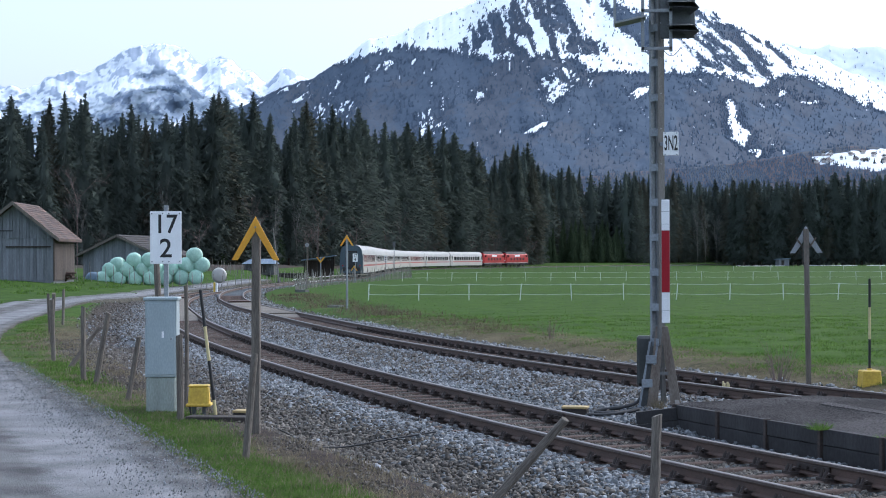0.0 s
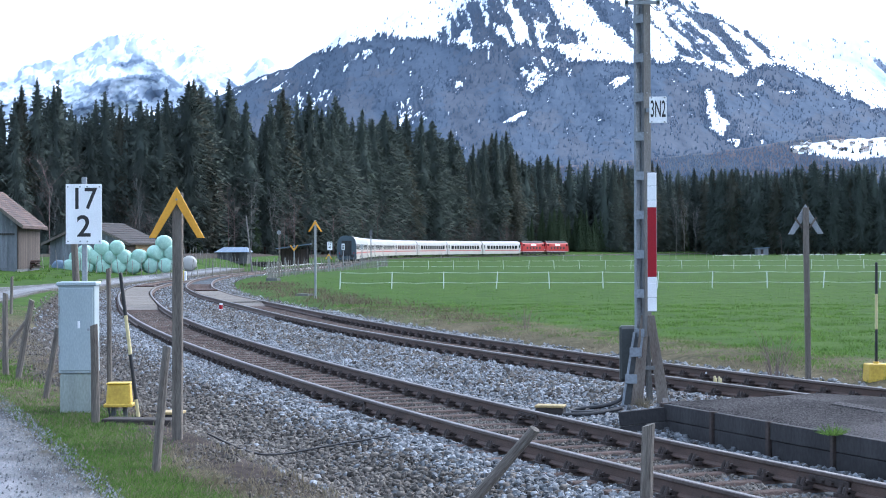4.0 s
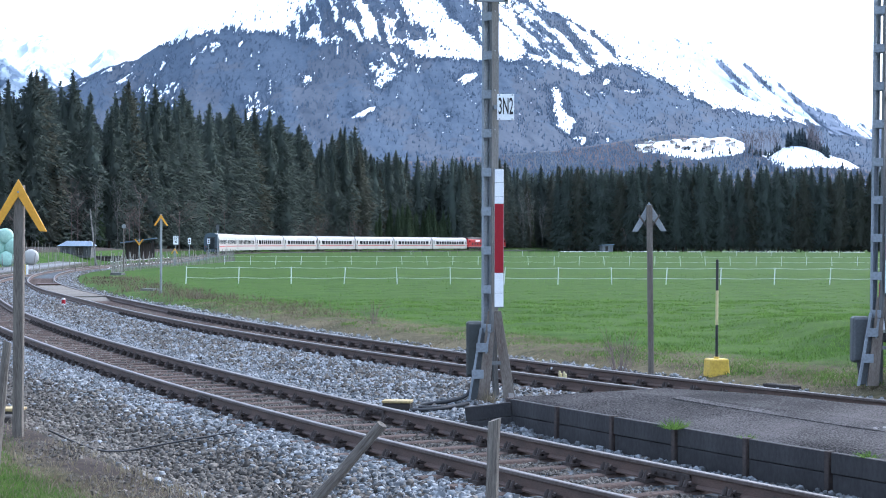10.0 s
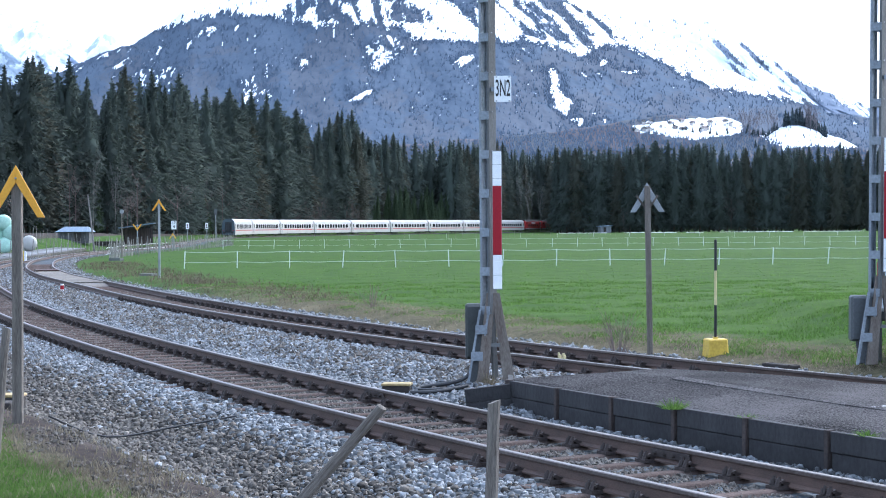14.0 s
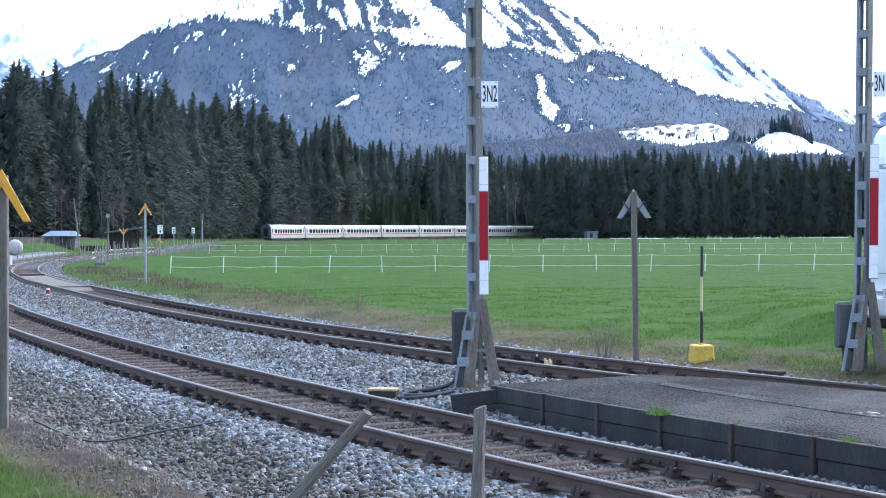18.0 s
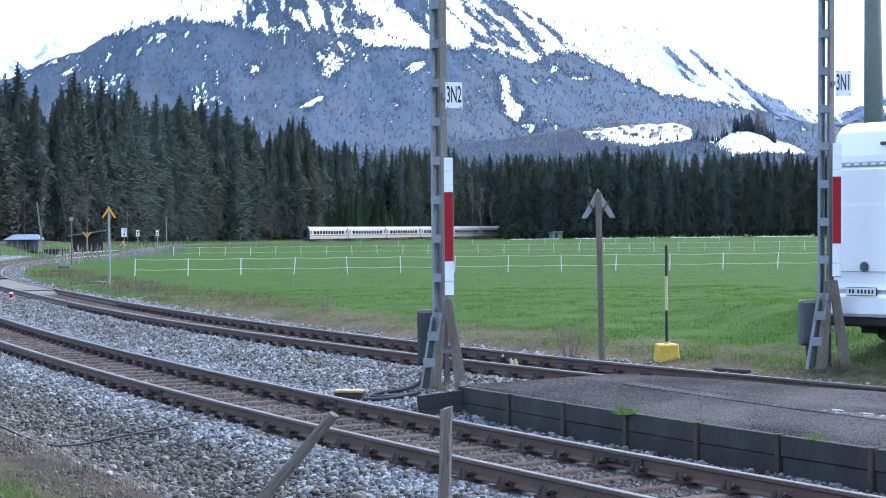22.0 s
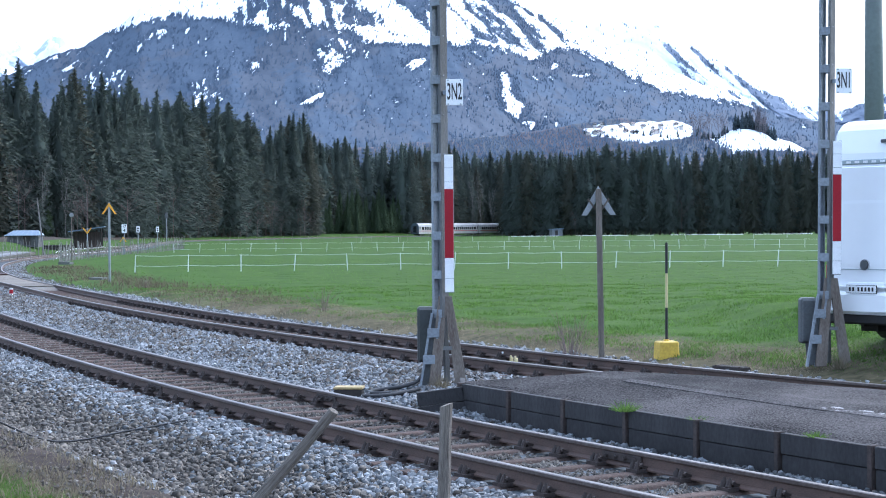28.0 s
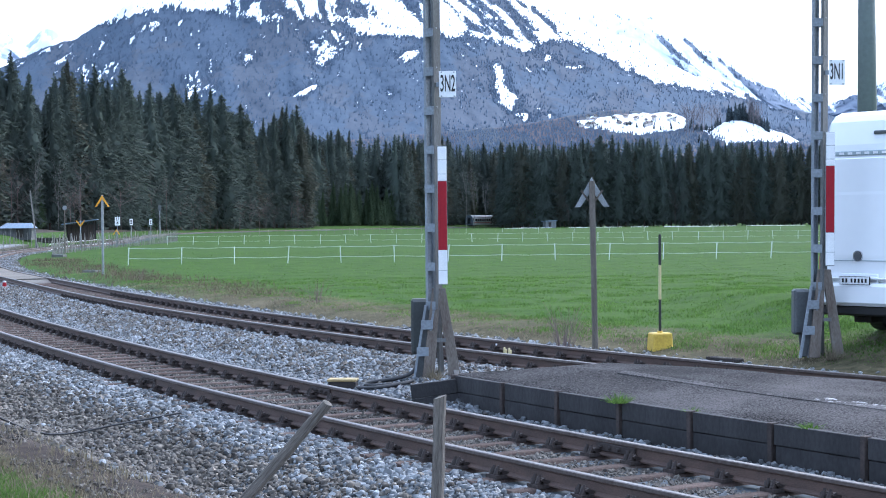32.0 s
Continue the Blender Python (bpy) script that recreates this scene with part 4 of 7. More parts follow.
    at = me.attributes.new("snow", "FLOAT", "POINT")
    at.data.foreach_set("value", np.concatenate([np.zeros(cols), snow.ravel(), np.ones(cols)]).astype(np.float32))
    me.polygons.foreach_set("use_smooth", np.ones(len(me.polygons), bool))
    return tagged(new(name, me), label, "mountain", kind="structure")


HILLS = [(600, 130), (800, 150), (1000, 165), (1130, 183), (1180, 192), (1300, 190), (1345, 176), (1370, 158), (1420, 178), (1480, 160), (1560, 125), (1700, 140), (2000, 150)]


def on_hill(u, e):
    """A place on the foothill's slope: bearing u, height e over the eye's level, both for a unit of F."""
    dist = 1150 + 450 * min(1.0, max(0.0, (e - 40) / (float(profile(HILLS, u)) - 40)))
    return (u - 784) / F * dist, dist, EYE + e / F * dist


def inside(poly, x, y):
    c = np.zeros(x.shape, bool)
    for (x0, y0), (x1, y1) in zip(poly, poly[1:] + poly[:1]):
        hit = ((y0 > y) != (y1 > y)) & (x < (x1 - x0) * (y - y0) / (y1 - y0 + 1e-9) + x0)
        c ^= hit
    return c


def build_mountains():
    main = [(-300, 150), (174, 296), (260, 332), (312, 356), (358, 388), (415, 405), (472, 426), (530, 451), (564, 466), (598, 482), (633, 495), (736, 495), (793, 493), (850, 485),
            (919, 455), (965, 434), (1011, 402), (1080, 372), (1154, 344), (1269, 292), (1347, 252), (1500, 195), (1800, 150)]
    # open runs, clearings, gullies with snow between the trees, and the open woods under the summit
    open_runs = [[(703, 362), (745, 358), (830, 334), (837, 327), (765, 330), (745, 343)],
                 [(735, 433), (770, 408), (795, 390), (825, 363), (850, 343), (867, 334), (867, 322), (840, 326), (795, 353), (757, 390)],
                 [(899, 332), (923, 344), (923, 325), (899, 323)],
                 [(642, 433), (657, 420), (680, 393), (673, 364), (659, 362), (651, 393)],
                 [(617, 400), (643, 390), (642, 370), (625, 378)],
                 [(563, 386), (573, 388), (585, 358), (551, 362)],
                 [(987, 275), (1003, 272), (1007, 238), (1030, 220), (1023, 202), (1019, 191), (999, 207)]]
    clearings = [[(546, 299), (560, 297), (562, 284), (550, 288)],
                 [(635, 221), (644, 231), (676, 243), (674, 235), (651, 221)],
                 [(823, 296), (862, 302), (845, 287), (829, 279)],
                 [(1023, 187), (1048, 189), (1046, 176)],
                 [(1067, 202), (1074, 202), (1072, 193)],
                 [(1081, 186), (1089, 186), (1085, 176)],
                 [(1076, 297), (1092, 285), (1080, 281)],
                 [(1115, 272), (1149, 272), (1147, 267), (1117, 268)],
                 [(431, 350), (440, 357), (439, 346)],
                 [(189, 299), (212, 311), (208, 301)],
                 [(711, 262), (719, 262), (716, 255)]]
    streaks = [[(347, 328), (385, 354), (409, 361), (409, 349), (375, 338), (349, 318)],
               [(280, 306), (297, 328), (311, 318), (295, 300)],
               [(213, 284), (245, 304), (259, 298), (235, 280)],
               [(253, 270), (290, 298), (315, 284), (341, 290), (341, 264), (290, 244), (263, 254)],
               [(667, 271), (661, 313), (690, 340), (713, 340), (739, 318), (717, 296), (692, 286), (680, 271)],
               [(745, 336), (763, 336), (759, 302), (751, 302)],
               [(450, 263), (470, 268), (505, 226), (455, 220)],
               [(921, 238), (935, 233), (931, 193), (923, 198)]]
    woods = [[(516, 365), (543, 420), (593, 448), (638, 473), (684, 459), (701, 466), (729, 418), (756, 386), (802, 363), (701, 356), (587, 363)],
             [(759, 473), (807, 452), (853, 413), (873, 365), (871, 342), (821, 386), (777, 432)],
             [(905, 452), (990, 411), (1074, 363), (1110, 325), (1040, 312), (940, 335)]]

    def slant(U, e, seed, across, along):
        """Ragged noise drawn out down the slope, which leans more to the east."""
        lean = np.interp(U, (250, 500, 900), (0.9, -0.2, -1.05))
        return np.array([[noise.fractal(((a - k * b) * across, b * along, seed), 0.75, 2.1, 6) for a, b, k in zip(ra, rb, rk)] for ra, rb, rk in zip(U, e, lean)])

    def snow_main(U, e, top, gul):
        line = profile([(-300, 200), (160, 300), (245, 334), (295, 350), (345, 362), (415, 380), (445, 377), (505, 372), (570, 356), (640, 362), (760, 352), (870, 330), (953, 327),
                        (995, 317), (1045, 299), (1095, 322), (1145, 309), (1195, 284), (1245, 254), (1295, 240), (1345, 228), (1800, 180)], U)
        fine = slant(U, e, 3.1, 0.05, 0.016)
        crumb = slant(U, e, 8.7, 0.16, 0.09)
        ragged = e + 9 * crumb + 7 * fine
        s = np.where(ragged > line, 0.95 + 0.75 * fine, 0.02)
        s = np.where((ragged > line) & (e > top - 26), 1.0, s)
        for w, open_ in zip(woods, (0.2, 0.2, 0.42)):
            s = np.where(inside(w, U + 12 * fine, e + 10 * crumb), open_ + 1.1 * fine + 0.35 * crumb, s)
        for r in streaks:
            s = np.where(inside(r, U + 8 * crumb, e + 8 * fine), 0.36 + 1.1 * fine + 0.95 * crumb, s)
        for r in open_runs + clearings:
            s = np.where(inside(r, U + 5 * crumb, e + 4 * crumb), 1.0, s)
        s = np.where((s < 0.1) & (fine + 0.7 * crumb > 0.95), 0.6, s)
        return np.clip(s, 0, 1)

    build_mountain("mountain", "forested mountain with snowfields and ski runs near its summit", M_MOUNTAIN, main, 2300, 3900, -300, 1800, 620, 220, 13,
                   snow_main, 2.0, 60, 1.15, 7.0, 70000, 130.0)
    left = [(-900, 290), (-620, 300), (-450, 309), (-381, 335), (-335, 315), (-250, 328), (-210, 341), (-160, 335), (-106, 372), (-60, 388), (-26, 395), (20, 378),
            (54, 355), (88, 367), (134, 344), (174, 318), (214, 338), (260, 330), (400, 340)]

    def snow_alps(U, e, top, gul):
        rock = np.array([[noise.fractal(((a + 0.6 * b) * 0.03, (b - 0.5 * a) * 0.045, 1.9), 0.6, 2.2, 7) for a, b in zip(ra, rb)] for ra, rb in zip(U, e)])
        return np.clip(0.72 - 1.9 * np.maximum(rock - 0.02, 0) + 0.3 * rock, 0, 1)

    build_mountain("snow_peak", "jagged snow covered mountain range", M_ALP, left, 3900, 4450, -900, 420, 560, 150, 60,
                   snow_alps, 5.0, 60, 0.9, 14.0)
    right = [(950, 330), (1080, 372), (1166, 369), (1269, 361), (1310, 340), (1400, 283), (1486, 228), (1560, 200), (1640, 215), (1700, 250), (1800, 260), (2300, 240)]
    def snow_right(U, e, top, gul):
        fine = slant(U, e, 7.3, 0.045, 0.015)
        return np.clip(0.6 + (e - 262) / 130 + 1.3 * fine + 0.3 * gul, 0, 1)

    build_mountain("snow_ridge", "snow covered mountain ridge with rock and trees paled by haze", M_RIDGE, right, 3900, 4300, 950, 2300, 380, 110, 36,
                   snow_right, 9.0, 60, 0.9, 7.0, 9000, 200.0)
    meadows = [[(1135, 177), (1230, 184), (1325, 185), (1325, 158), (1240, 148), (1150, 160)], [(1366, 158), (1400, 176), (1440, 182), (1500, 166), (1535, 135), (1400, 130)]]

    def snow_hill(U, e, top, gul):
        s = np.zeros(U.shape)
        for r in meadows:
            s = np.where(inside(r, U + 12 * gul, e + 6 * gul), 1.0, s)
        return s

    build_mountain("foothill", "wooded foothill with snowy meadows", M_FOOTHILL, HILLS, 1150, 1600, 400, 2100, 340, 50, 12, snow_hill, 12.0, 40, 1.0, 4.0, 22000, 80.0, 1.0)


# ---- trees ----
def spruce_mesh(name, tall, seed, per_whorl, gap, twigs, wide=1.0, mat=None, stout=0.115, tip=0.5):
    """An old spruce: a column of drooping boughs under a pointed top, uneven and gappy."""
    rng = np.random.default_rng(seed)
    v, f = [], []
    z = tall * rng.uniform(0.05, 0.1)
    side_ = [rng.uniform(0.7, 1.2) for k in range(6)]

    def reach_at(rel, a):
        lop = float(np.interp((a / 6.283 * 6 + 3 * rel + seed) % 6, range(7), side_ + side_[:1]))
        swell = 1 + 0.2 * math.sin(rel * 21 + seed) * math.sin(rel * 9 + 2 * seed + a)
        return (stout * tall * min(1.0, (1 - rel) / tip) ** 0.85 * min(1.0, 0.75 + 2 * rel) * (0.6 + 0.4 * lop) + 0.1) * swell

    # dense heart of the crown
    for i in range(22):
        h = z + (tall * 0.96 - z) * i / 21
        for k in range(12):
            a = 6.283 * k / 12
            r = (0.6 - 0.4 * max(0.0, h / tall - 0.45)) * reach_at(h / tall, a) * rng.uniform(0.6, 1.2)
            v.append(np.array([r * math.cos(a), r * math.sin(a), h - 0.7 * rng.random()]))
    for i in range(21):
        for k in range(12):
            a, b, c, d = i * 12 + k, i * 12 + (k + 1) % 12, i * 12 + 12 + (k + 1) % 12, i * 12 + 12 + k
            f += [(a, b, c), (a, c, d)]
    while z < tall * 0.995:
        rel = z / tall
        thin = 0.55 if rel < 0.16 else 1.0
        for k in range(max(3, int(per_whorl * thin * (0.4 + 0.6 * (1 - rel))))):
            a = rng.random() * 6.283
            r = reach_at(rel, a) * rng.uniform(0.45, 1.15)
            if rng.random() < 0.12:
                r *= rng.uniform(0.3, 0.6)
            droop = -0.55 * r * rng.uniform(0.4, 1.3) if rel < 0.8 else 0.1 * r
            d = np.array([math.cos(a), math.sin(a), 0])
            s = np.array([-d[1], d[0], 0])
            p0 = np.array([0, 0, z + rng.uniform(-0.3, 0.3)])
            for q in range(twigs):
                u0, u1 = q / twigs, (q + 1.25) / twigs
                b0 = p0 + d * r * u0 + np.array([0, 0, droop * u0 ** 1.3])
                b1 = p0 + d * r * u1 + np.array([0, 0, droop * u1 ** 1.3 + 0.06 * r * rng.normal()])
                w = wide * (0.055 + 0.034 * r) * (1.15 - 0.7 * u0) * rng.uniform(0.5, 1.4)
                hang = np.array([0, 0, -w * rng.uniform(1.5, 4.5)])
                n = len(v)
                v += [b0, b0 + s * w + hang + d * w * 0.4, b1, b0 - s * w + hang + d * w * 0.4, (b0 + b1) / 2 + 1.4 * hang]
                f += [(n, n + 1, n + 2), (n, n + 2, n + 3), (n, n + 4, n + 2)]
        z += gap * rng.uniform(0.7, 1.3) * (0.6 + 0.6 * (1 - rel))
    return soup(name, v, f, mat or M_NEEDLE, 3)


def bare_mesh(name, tall, seed, mat, spread_=0.5, levels=4):
    rng = random.Random(seed)
    s = Shape()

    def grow(p, d, length, r, level):
        q = p + d * length
        s.tube(p, q, r, r * 0.5, 5 if level < 2 else 3, False)
        if level >= levels:
            return
        for k in range(4 if level else 9):
            u = rng.uniform(0.3, 1.0)
            turn_ = Vector((rng.gauss(0, 1), rng.gauss(0, 1), rng.gauss(0.35, 0.5))).normalized()
            grow(p + (q - p) * u, (d + turn_ * spread_ * 1.6).normalized(), length * rng.uniform(0.32, 0.55), r * 0.42, level + 1)
    grow(Vector((0, 0, 0)), Vector((0, 0, 1)), tall * 0.8, tall * 0.0065, 0)
    me = bpy.data.meshes.new(name)
    me.from_pydata(s.v, [], s.f)
    me.materials.append(mat)
    return me


FOREST_EDGE = [(-420, 205), (-260, 235), (-170, 255), (-118, 275), (-84, 312), (-64, 345), (-57, 380), (-52, 408), (-45.5, 434), (-36.5, 460), (-26, 486),
               (-15, 512), (-4, 536), (8, 558), (22, 592), (36, 622), (60, 645), (44.5, 592), (43.5, 577), (70, 572), (120, 582), (200, 590), (330, 600), (520, 600)]


def build_forest():
    rng = random.Random(3)
    kinds = []
    for k in range(8):
        tall = (33, 31, 34, 30, 32, 33, 20, 32)[k]
        kinds.append((tall, spruce_mesh("crown", tall, 40 + k, 22, 0.38, 4, 1.0, (M_NEEDLE, M_NEEDLE, M_OLIVE, M_NEEDLE, M_OLIVE, M_NEEDLE, M_YOUNG, M_NEEDLE)[k],
                                        (0.12, 0.1, 0.13, 0.105, 0.125, 0.11, 0.16, 0.14)[k], (0.5, 0.42, 0.4, 0.6, 0.45, 0.5, 0.85, 0.32)[k]),
                      Shape().tube((0, 0, -0.5), (0, 0, tall * 0.93), tall * 0.0105, 0.03, 7).mesh("trunk", M_BARK, smooth=True)))
    protos = []
    cum, pts = [0.0], FOREST_EDGE
    for a, b in zip(pts, pts[1:]):
        cum.append(cum[-1] + math.dist(a, b))

    def edge_at(s):
        for i in range(len(pts) - 1):
            if s <= cum[i + 1]:
                u = (s - cum[i]) / (cum[i + 1] - cum[i])
                d = Vector((pts[i + 1][0] - pts[i][0], pts[i + 1][1] - pts[i][1])).normalized()
                return pts[i][0] + u * (pts[i + 1][0] - pts[i][0]), pts[i][1] + u * (pts[i + 1][1] - pts[i][1]), d
        return None

    # height of the tree tops along the forest's edge
    tops = [(-700, 33), (-250, 34), (-190, 38), (-130, 33), (12, 33), (72, 36), (132, 37), (180, 34), (240, 37), (340, 38), (420, 37), (455, 38.5), (522, 38), (552, 35), (582, 31.5), (600, 37), (622, 40),
            (648, 38), (666, 32), (780, 34), (912, 33), (1112, 30.5), (1192, 33), (1312, 32), (1412, 31.5), (2400, 31)]

    def top_at(u):
        return float(np.interp(u, *np.array(tops).T))

    def track_x(y):
        return float(on(LINE_B, min(max(y, -19), 758)))

    def plant(x, y, k, scale):
        tall, crown, trunk = kinds[k]
        label = "young bright green spruce before the tall wood" if k == 6 else "old olive brown spruce with drooping boughs at the forest edge" if k in (2, 4) else "tall dark green spruce at the forest edge"
        t = thing("spruce_tree", label, "tree", group="spruces of the forest edge")
        part("trunk", trunk, M_BARK, t)
        part("crown", crown, M_NEEDLE, t)
        t.matrix_world = pose(x, y, height(x, min(y, 700)), rng.uniform(-1.5, 1.5), rng.uniform(-1.5, 1.5), rng.uniform(0, 360)) @ Matrix.Diagonal((scale * rng.uniform(0.85, 1.15), scale * rng.uniform(0.85, 1.15), scale, 1))

    s, total, count = 0.0, cum[-1], 0
    while s < total:
        x, y, d = edge_at(s)
        n = Vector((-d.y, d.x))
        back = rng.uniform(-0.5, 3.0) + (13 if 668 < 784 + F * x / y < 826 else 0)
        px, py = x + n.x * back, y + n.y * back
        u = 784 + F * px / py
        if -700 < u < 2000 and abs(px - track_x(py)) > 5.5:
            k = rng.choice((0, 1, 2, 3, 4, 5, 7)) if rng.random() > (0.25 if 655 < u < 830 else 0.08) else 6
            plant(px, py, k, top_at(u) / kinds[k][0] * (rng.uniform(0.74, 1.0) if k != 6 else rng.uniform(0.3, 0.5)))
            count += 1
        s += rng.uniform(2.3, 4.1)
    # young spruces in the bend before the tall wood
    for k in range(46):
        u = rng.uniform(664, 840)
        dist = 506 + (u - 664) * 0.36 + rng.uniform(-2, 9)
        x = (u - 784) / F * dist
        if x < track_x(dist) - 5.5:
            plant(x, dist, 6, rng.uniform(0.42, 0.75))
    # the wood behind: joined
    small = []
    for k in range(5):
        me = spruce_mesh("wood", 32, 90 + k, 11, 0.85, 2, 1.8, None, 0.12, (0.5, 0.4, 0.6, 0.35, 0.45)[k])
        v = np.empty(len(me.vertices) * 3, np.float32)
        me.vertices.foreach_get("co", v)
        f = np.empty(len(me.loops), np.int32)
        me.loops.foreach_get("vertex_index", f)
        small.append((v.reshape(-1, 3), f.reshape(-1, 3)))
        bpy.data.meshes.remove(me)
    for row, (b0, b1, step) in enumerate(((1.5, 5, 2.0), (5, 11, 2.7), (11, 20, 3.8), (20, 34, 5.0))):
        vs, fs, k, s = [], [], 0, 0.0
        while s < total:
            x, y, d = edge_at(s)
            n = Vector((-d.y, d.x))
            back = rng.uniform(b0, b1) + (11 if 668 < 784 + F * x / y < 826 else 0)
            px, py = x + n.x * back, y + n.y * back
            u = 784 + F * px / py
            if -650 < u < 1950 and abs(px - track_x(py)) > 5.5:
                sc = top_at(u) / 32 * rng.uniform(0.74, 0.99) * (1 + 0.012 * row)
                v, f = small[rng.randrange(5)]
                a = rng.uniform(0, 6.283)
                w = v * np.array([0.95, 0.95, 1.0]) * sc
                w = np.stack([w[:, 0] * math.cos(a) - w[:, 1] * math.sin(a) + px, w[:, 0] * math.sin(a) + w[:, 1] * math.cos(a) + py, w[:, 2] - 0.4], -1)
                vs.append(w)
                fs.append(f + k)
                k += len(v)
            s += rng.uniform(0.7, 1.3) * step
        wood = soup("forest", np.vstack(vs), np.vstack(fs), M_NEEDLE, 3)
        tagged(new("forest", wood), "dense dark spruce forest behind the forest edge", "forest", kind="stuff")
    # bare trees and bushes before the wood
    birch = bare_mesh("branches", 14, 5, M_BIRCH, 0.35)
    brown = [bare_mesh("branches", 9, 11 + k, M_TWIG, 0.7) for k in range(3)]
    for u, dist, which, sc in ((938, 556, 0, 1.2), (952, 556, 0, 1.1), (972, 558, 0, 1.0), (1310, 578, 1, 1.6), (1255, 580, 2, 0.9), (1395, 585, 3, 0.8), (600, 462, 1, 1.3), (585, 458, 2, 1.1),
                               (500, 420, 3, 1.5), (470, 415, 1, 1.6), (640, 480, 2, 1.1), (738, 505, 1, 0.8), (732, 505, 3, 0.7), (260, 330, 1, 1.4), (140, 322, 2, 1.4), (40, 300, 3, 1.0), (-30, 290, 1, 1.0),
                               (-190, 262, 2, 1.6), (330, 345, 3, 1.2), (410, 396, 2, 1.3), (548, 440, 3, 1.3), (1120, 570, 2, 0.8), (1480, 588, 1, 0.8)) + tuple((rng.uniform(-320, 520), 0, k % 4, rng.uniform(0.6, 1.2)) for k in range(26)) + tuple((rng.uniform(380, 660), 0, 1 + k % 3, rng.uniform(0.5, 1.05)) for k in range(30)):
        if not dist:
            dist = float(np.interp((u - 784) / F, *np.array([(a / b, b) for a, b in FOREST_EDGE]).T)) - rng.uniform(2, 7)
        x = (u - 784) / F * dist
        if abs(x - track_x(dist)) < 6:
            continue
        name, label = ("birch_tree", "slender leafless birch before the dark wood") if which == 0 else ("bare_tree", "leafless brown shrubby tree at the forest edge")
        t = thing(name, label, "tree", group="leafless trees at the forest edge")
        part("crown", birch if which == 0 else brown[which - 1], M_TWIG, t)
        t.matrix_world = pose(x, dist, height(x, dist) - 0.1, 0, 0, rng.uniform(0, 360)) @ (Matrix.Diagonal((0.55 * sc, 0.55 * sc, 1.15 * sc, 1)) if which == 0 else Matrix.Scale(sc, 4))
    # distant conifers and a clump of bare wood on the knoll
    far_kinds = []
    for k in range(3):
        me = spruce_mesh("crown", 14, 140 + k, 8, 0.9, 2, 1.6)
        me.materials.clear()
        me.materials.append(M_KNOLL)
        far_kinds.append((me, Shape().tube((0, 0, -3), (0, 0, 12), 0.2, 0.05, 5).mesh("trunk", M_KNOLL)))
    far_bare = bare_mesh("branches", 14, 61, M_FARTWIG, 0.7)
    for k in range(74):
        village = k < 16
        u = rng.uniform(1130, 1345) if village else 1432 + rng.gauss(0, 26) if k < 60 else rng.uniform(1345, 1385)
        e = rng.uniform(158, 172) if village else 176 - 0.008 * (u - 1425) ** 2 if k < 60 else 158
        t = thing("conifer", "distant dark conifer on the snowy foothill", "tree", group="conifers on the foothill")
        crown, trunk = far_kinds[k % 3]
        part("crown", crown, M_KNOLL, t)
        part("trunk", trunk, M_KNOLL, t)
        tall = rng.uniform(0.35, 0.6) if village or k >= 60 else rng.uniform(0.8, 1.5) * (1 - 0.35 * min(1, abs(u - 1432) / 50))
        x, y, z = on_hill(u, e)
        t.matrix_world = pose(x, y - 4, z - 3, 0, 0, rng.uniform(0, 360)) @ Matrix.Diagonal((tall * 1.9, tall * 1.9, tall * 1.15, 1))
    for k in range(40):
        u = rng.choice((rng.uniform(1438, 1462), rng.uniform(1326, 1392), rng.uniform(1326, 1392)))
        e = 176 - 0.02 * (u - 1425) ** 2 if u > 1430 else 152 + 0.1 * (u - 1326)
        t = thing("bare_tree", "distant leafless tree on the foothill", "tree", group="leafless trees on the foothill")
        part("crown", far_bare, M_FARTWIG, t)
        x, y, z = on_hill(u, e)
        t.matrix_world = pose(x, y - 4, z - 2, 0, 0, rng.uniform(0, 360)) @ Matrix.Scale(rng.uniform(1.1, 1.8), 4)
    # last snow along the far edge of the meadow
    for u0, u1, dist in ((1005, 1090, 548), (1120, 1215, 552), (1290, 1420, 556), (1440, 1545, 560), (1230, 1262, 553)):
        s, n = Shape(), 24
        xs = [(u0 + (u1 - u0) * i / n - 784) / F * dist for i in range(n + 1)]
        for i, x in enumerate(xs):
            w = 0.7 * math.sin(math.pi * (i + 0.3) / (n + 0.6)) * rng.uniform(0.5, 1.2)
            z = height(x, dist)
            s.v += [(x, dist - w, z), (x, dist, z + 0.1 * rng.uniform(0.6, 1.2)), (x, dist + w, z)]
        s.f = [(3 * i + k, 3 * i + 3 + k, 3 * i + 4 + k, 3 * i + 1 + k) for i in range(n) for k in (0, 1)]
        tagged(part("snow_patch", s, M_SNOW, None, "thin strip of old snow before the forest", smooth=True), "thin strip of old snow before the forest", "snow")


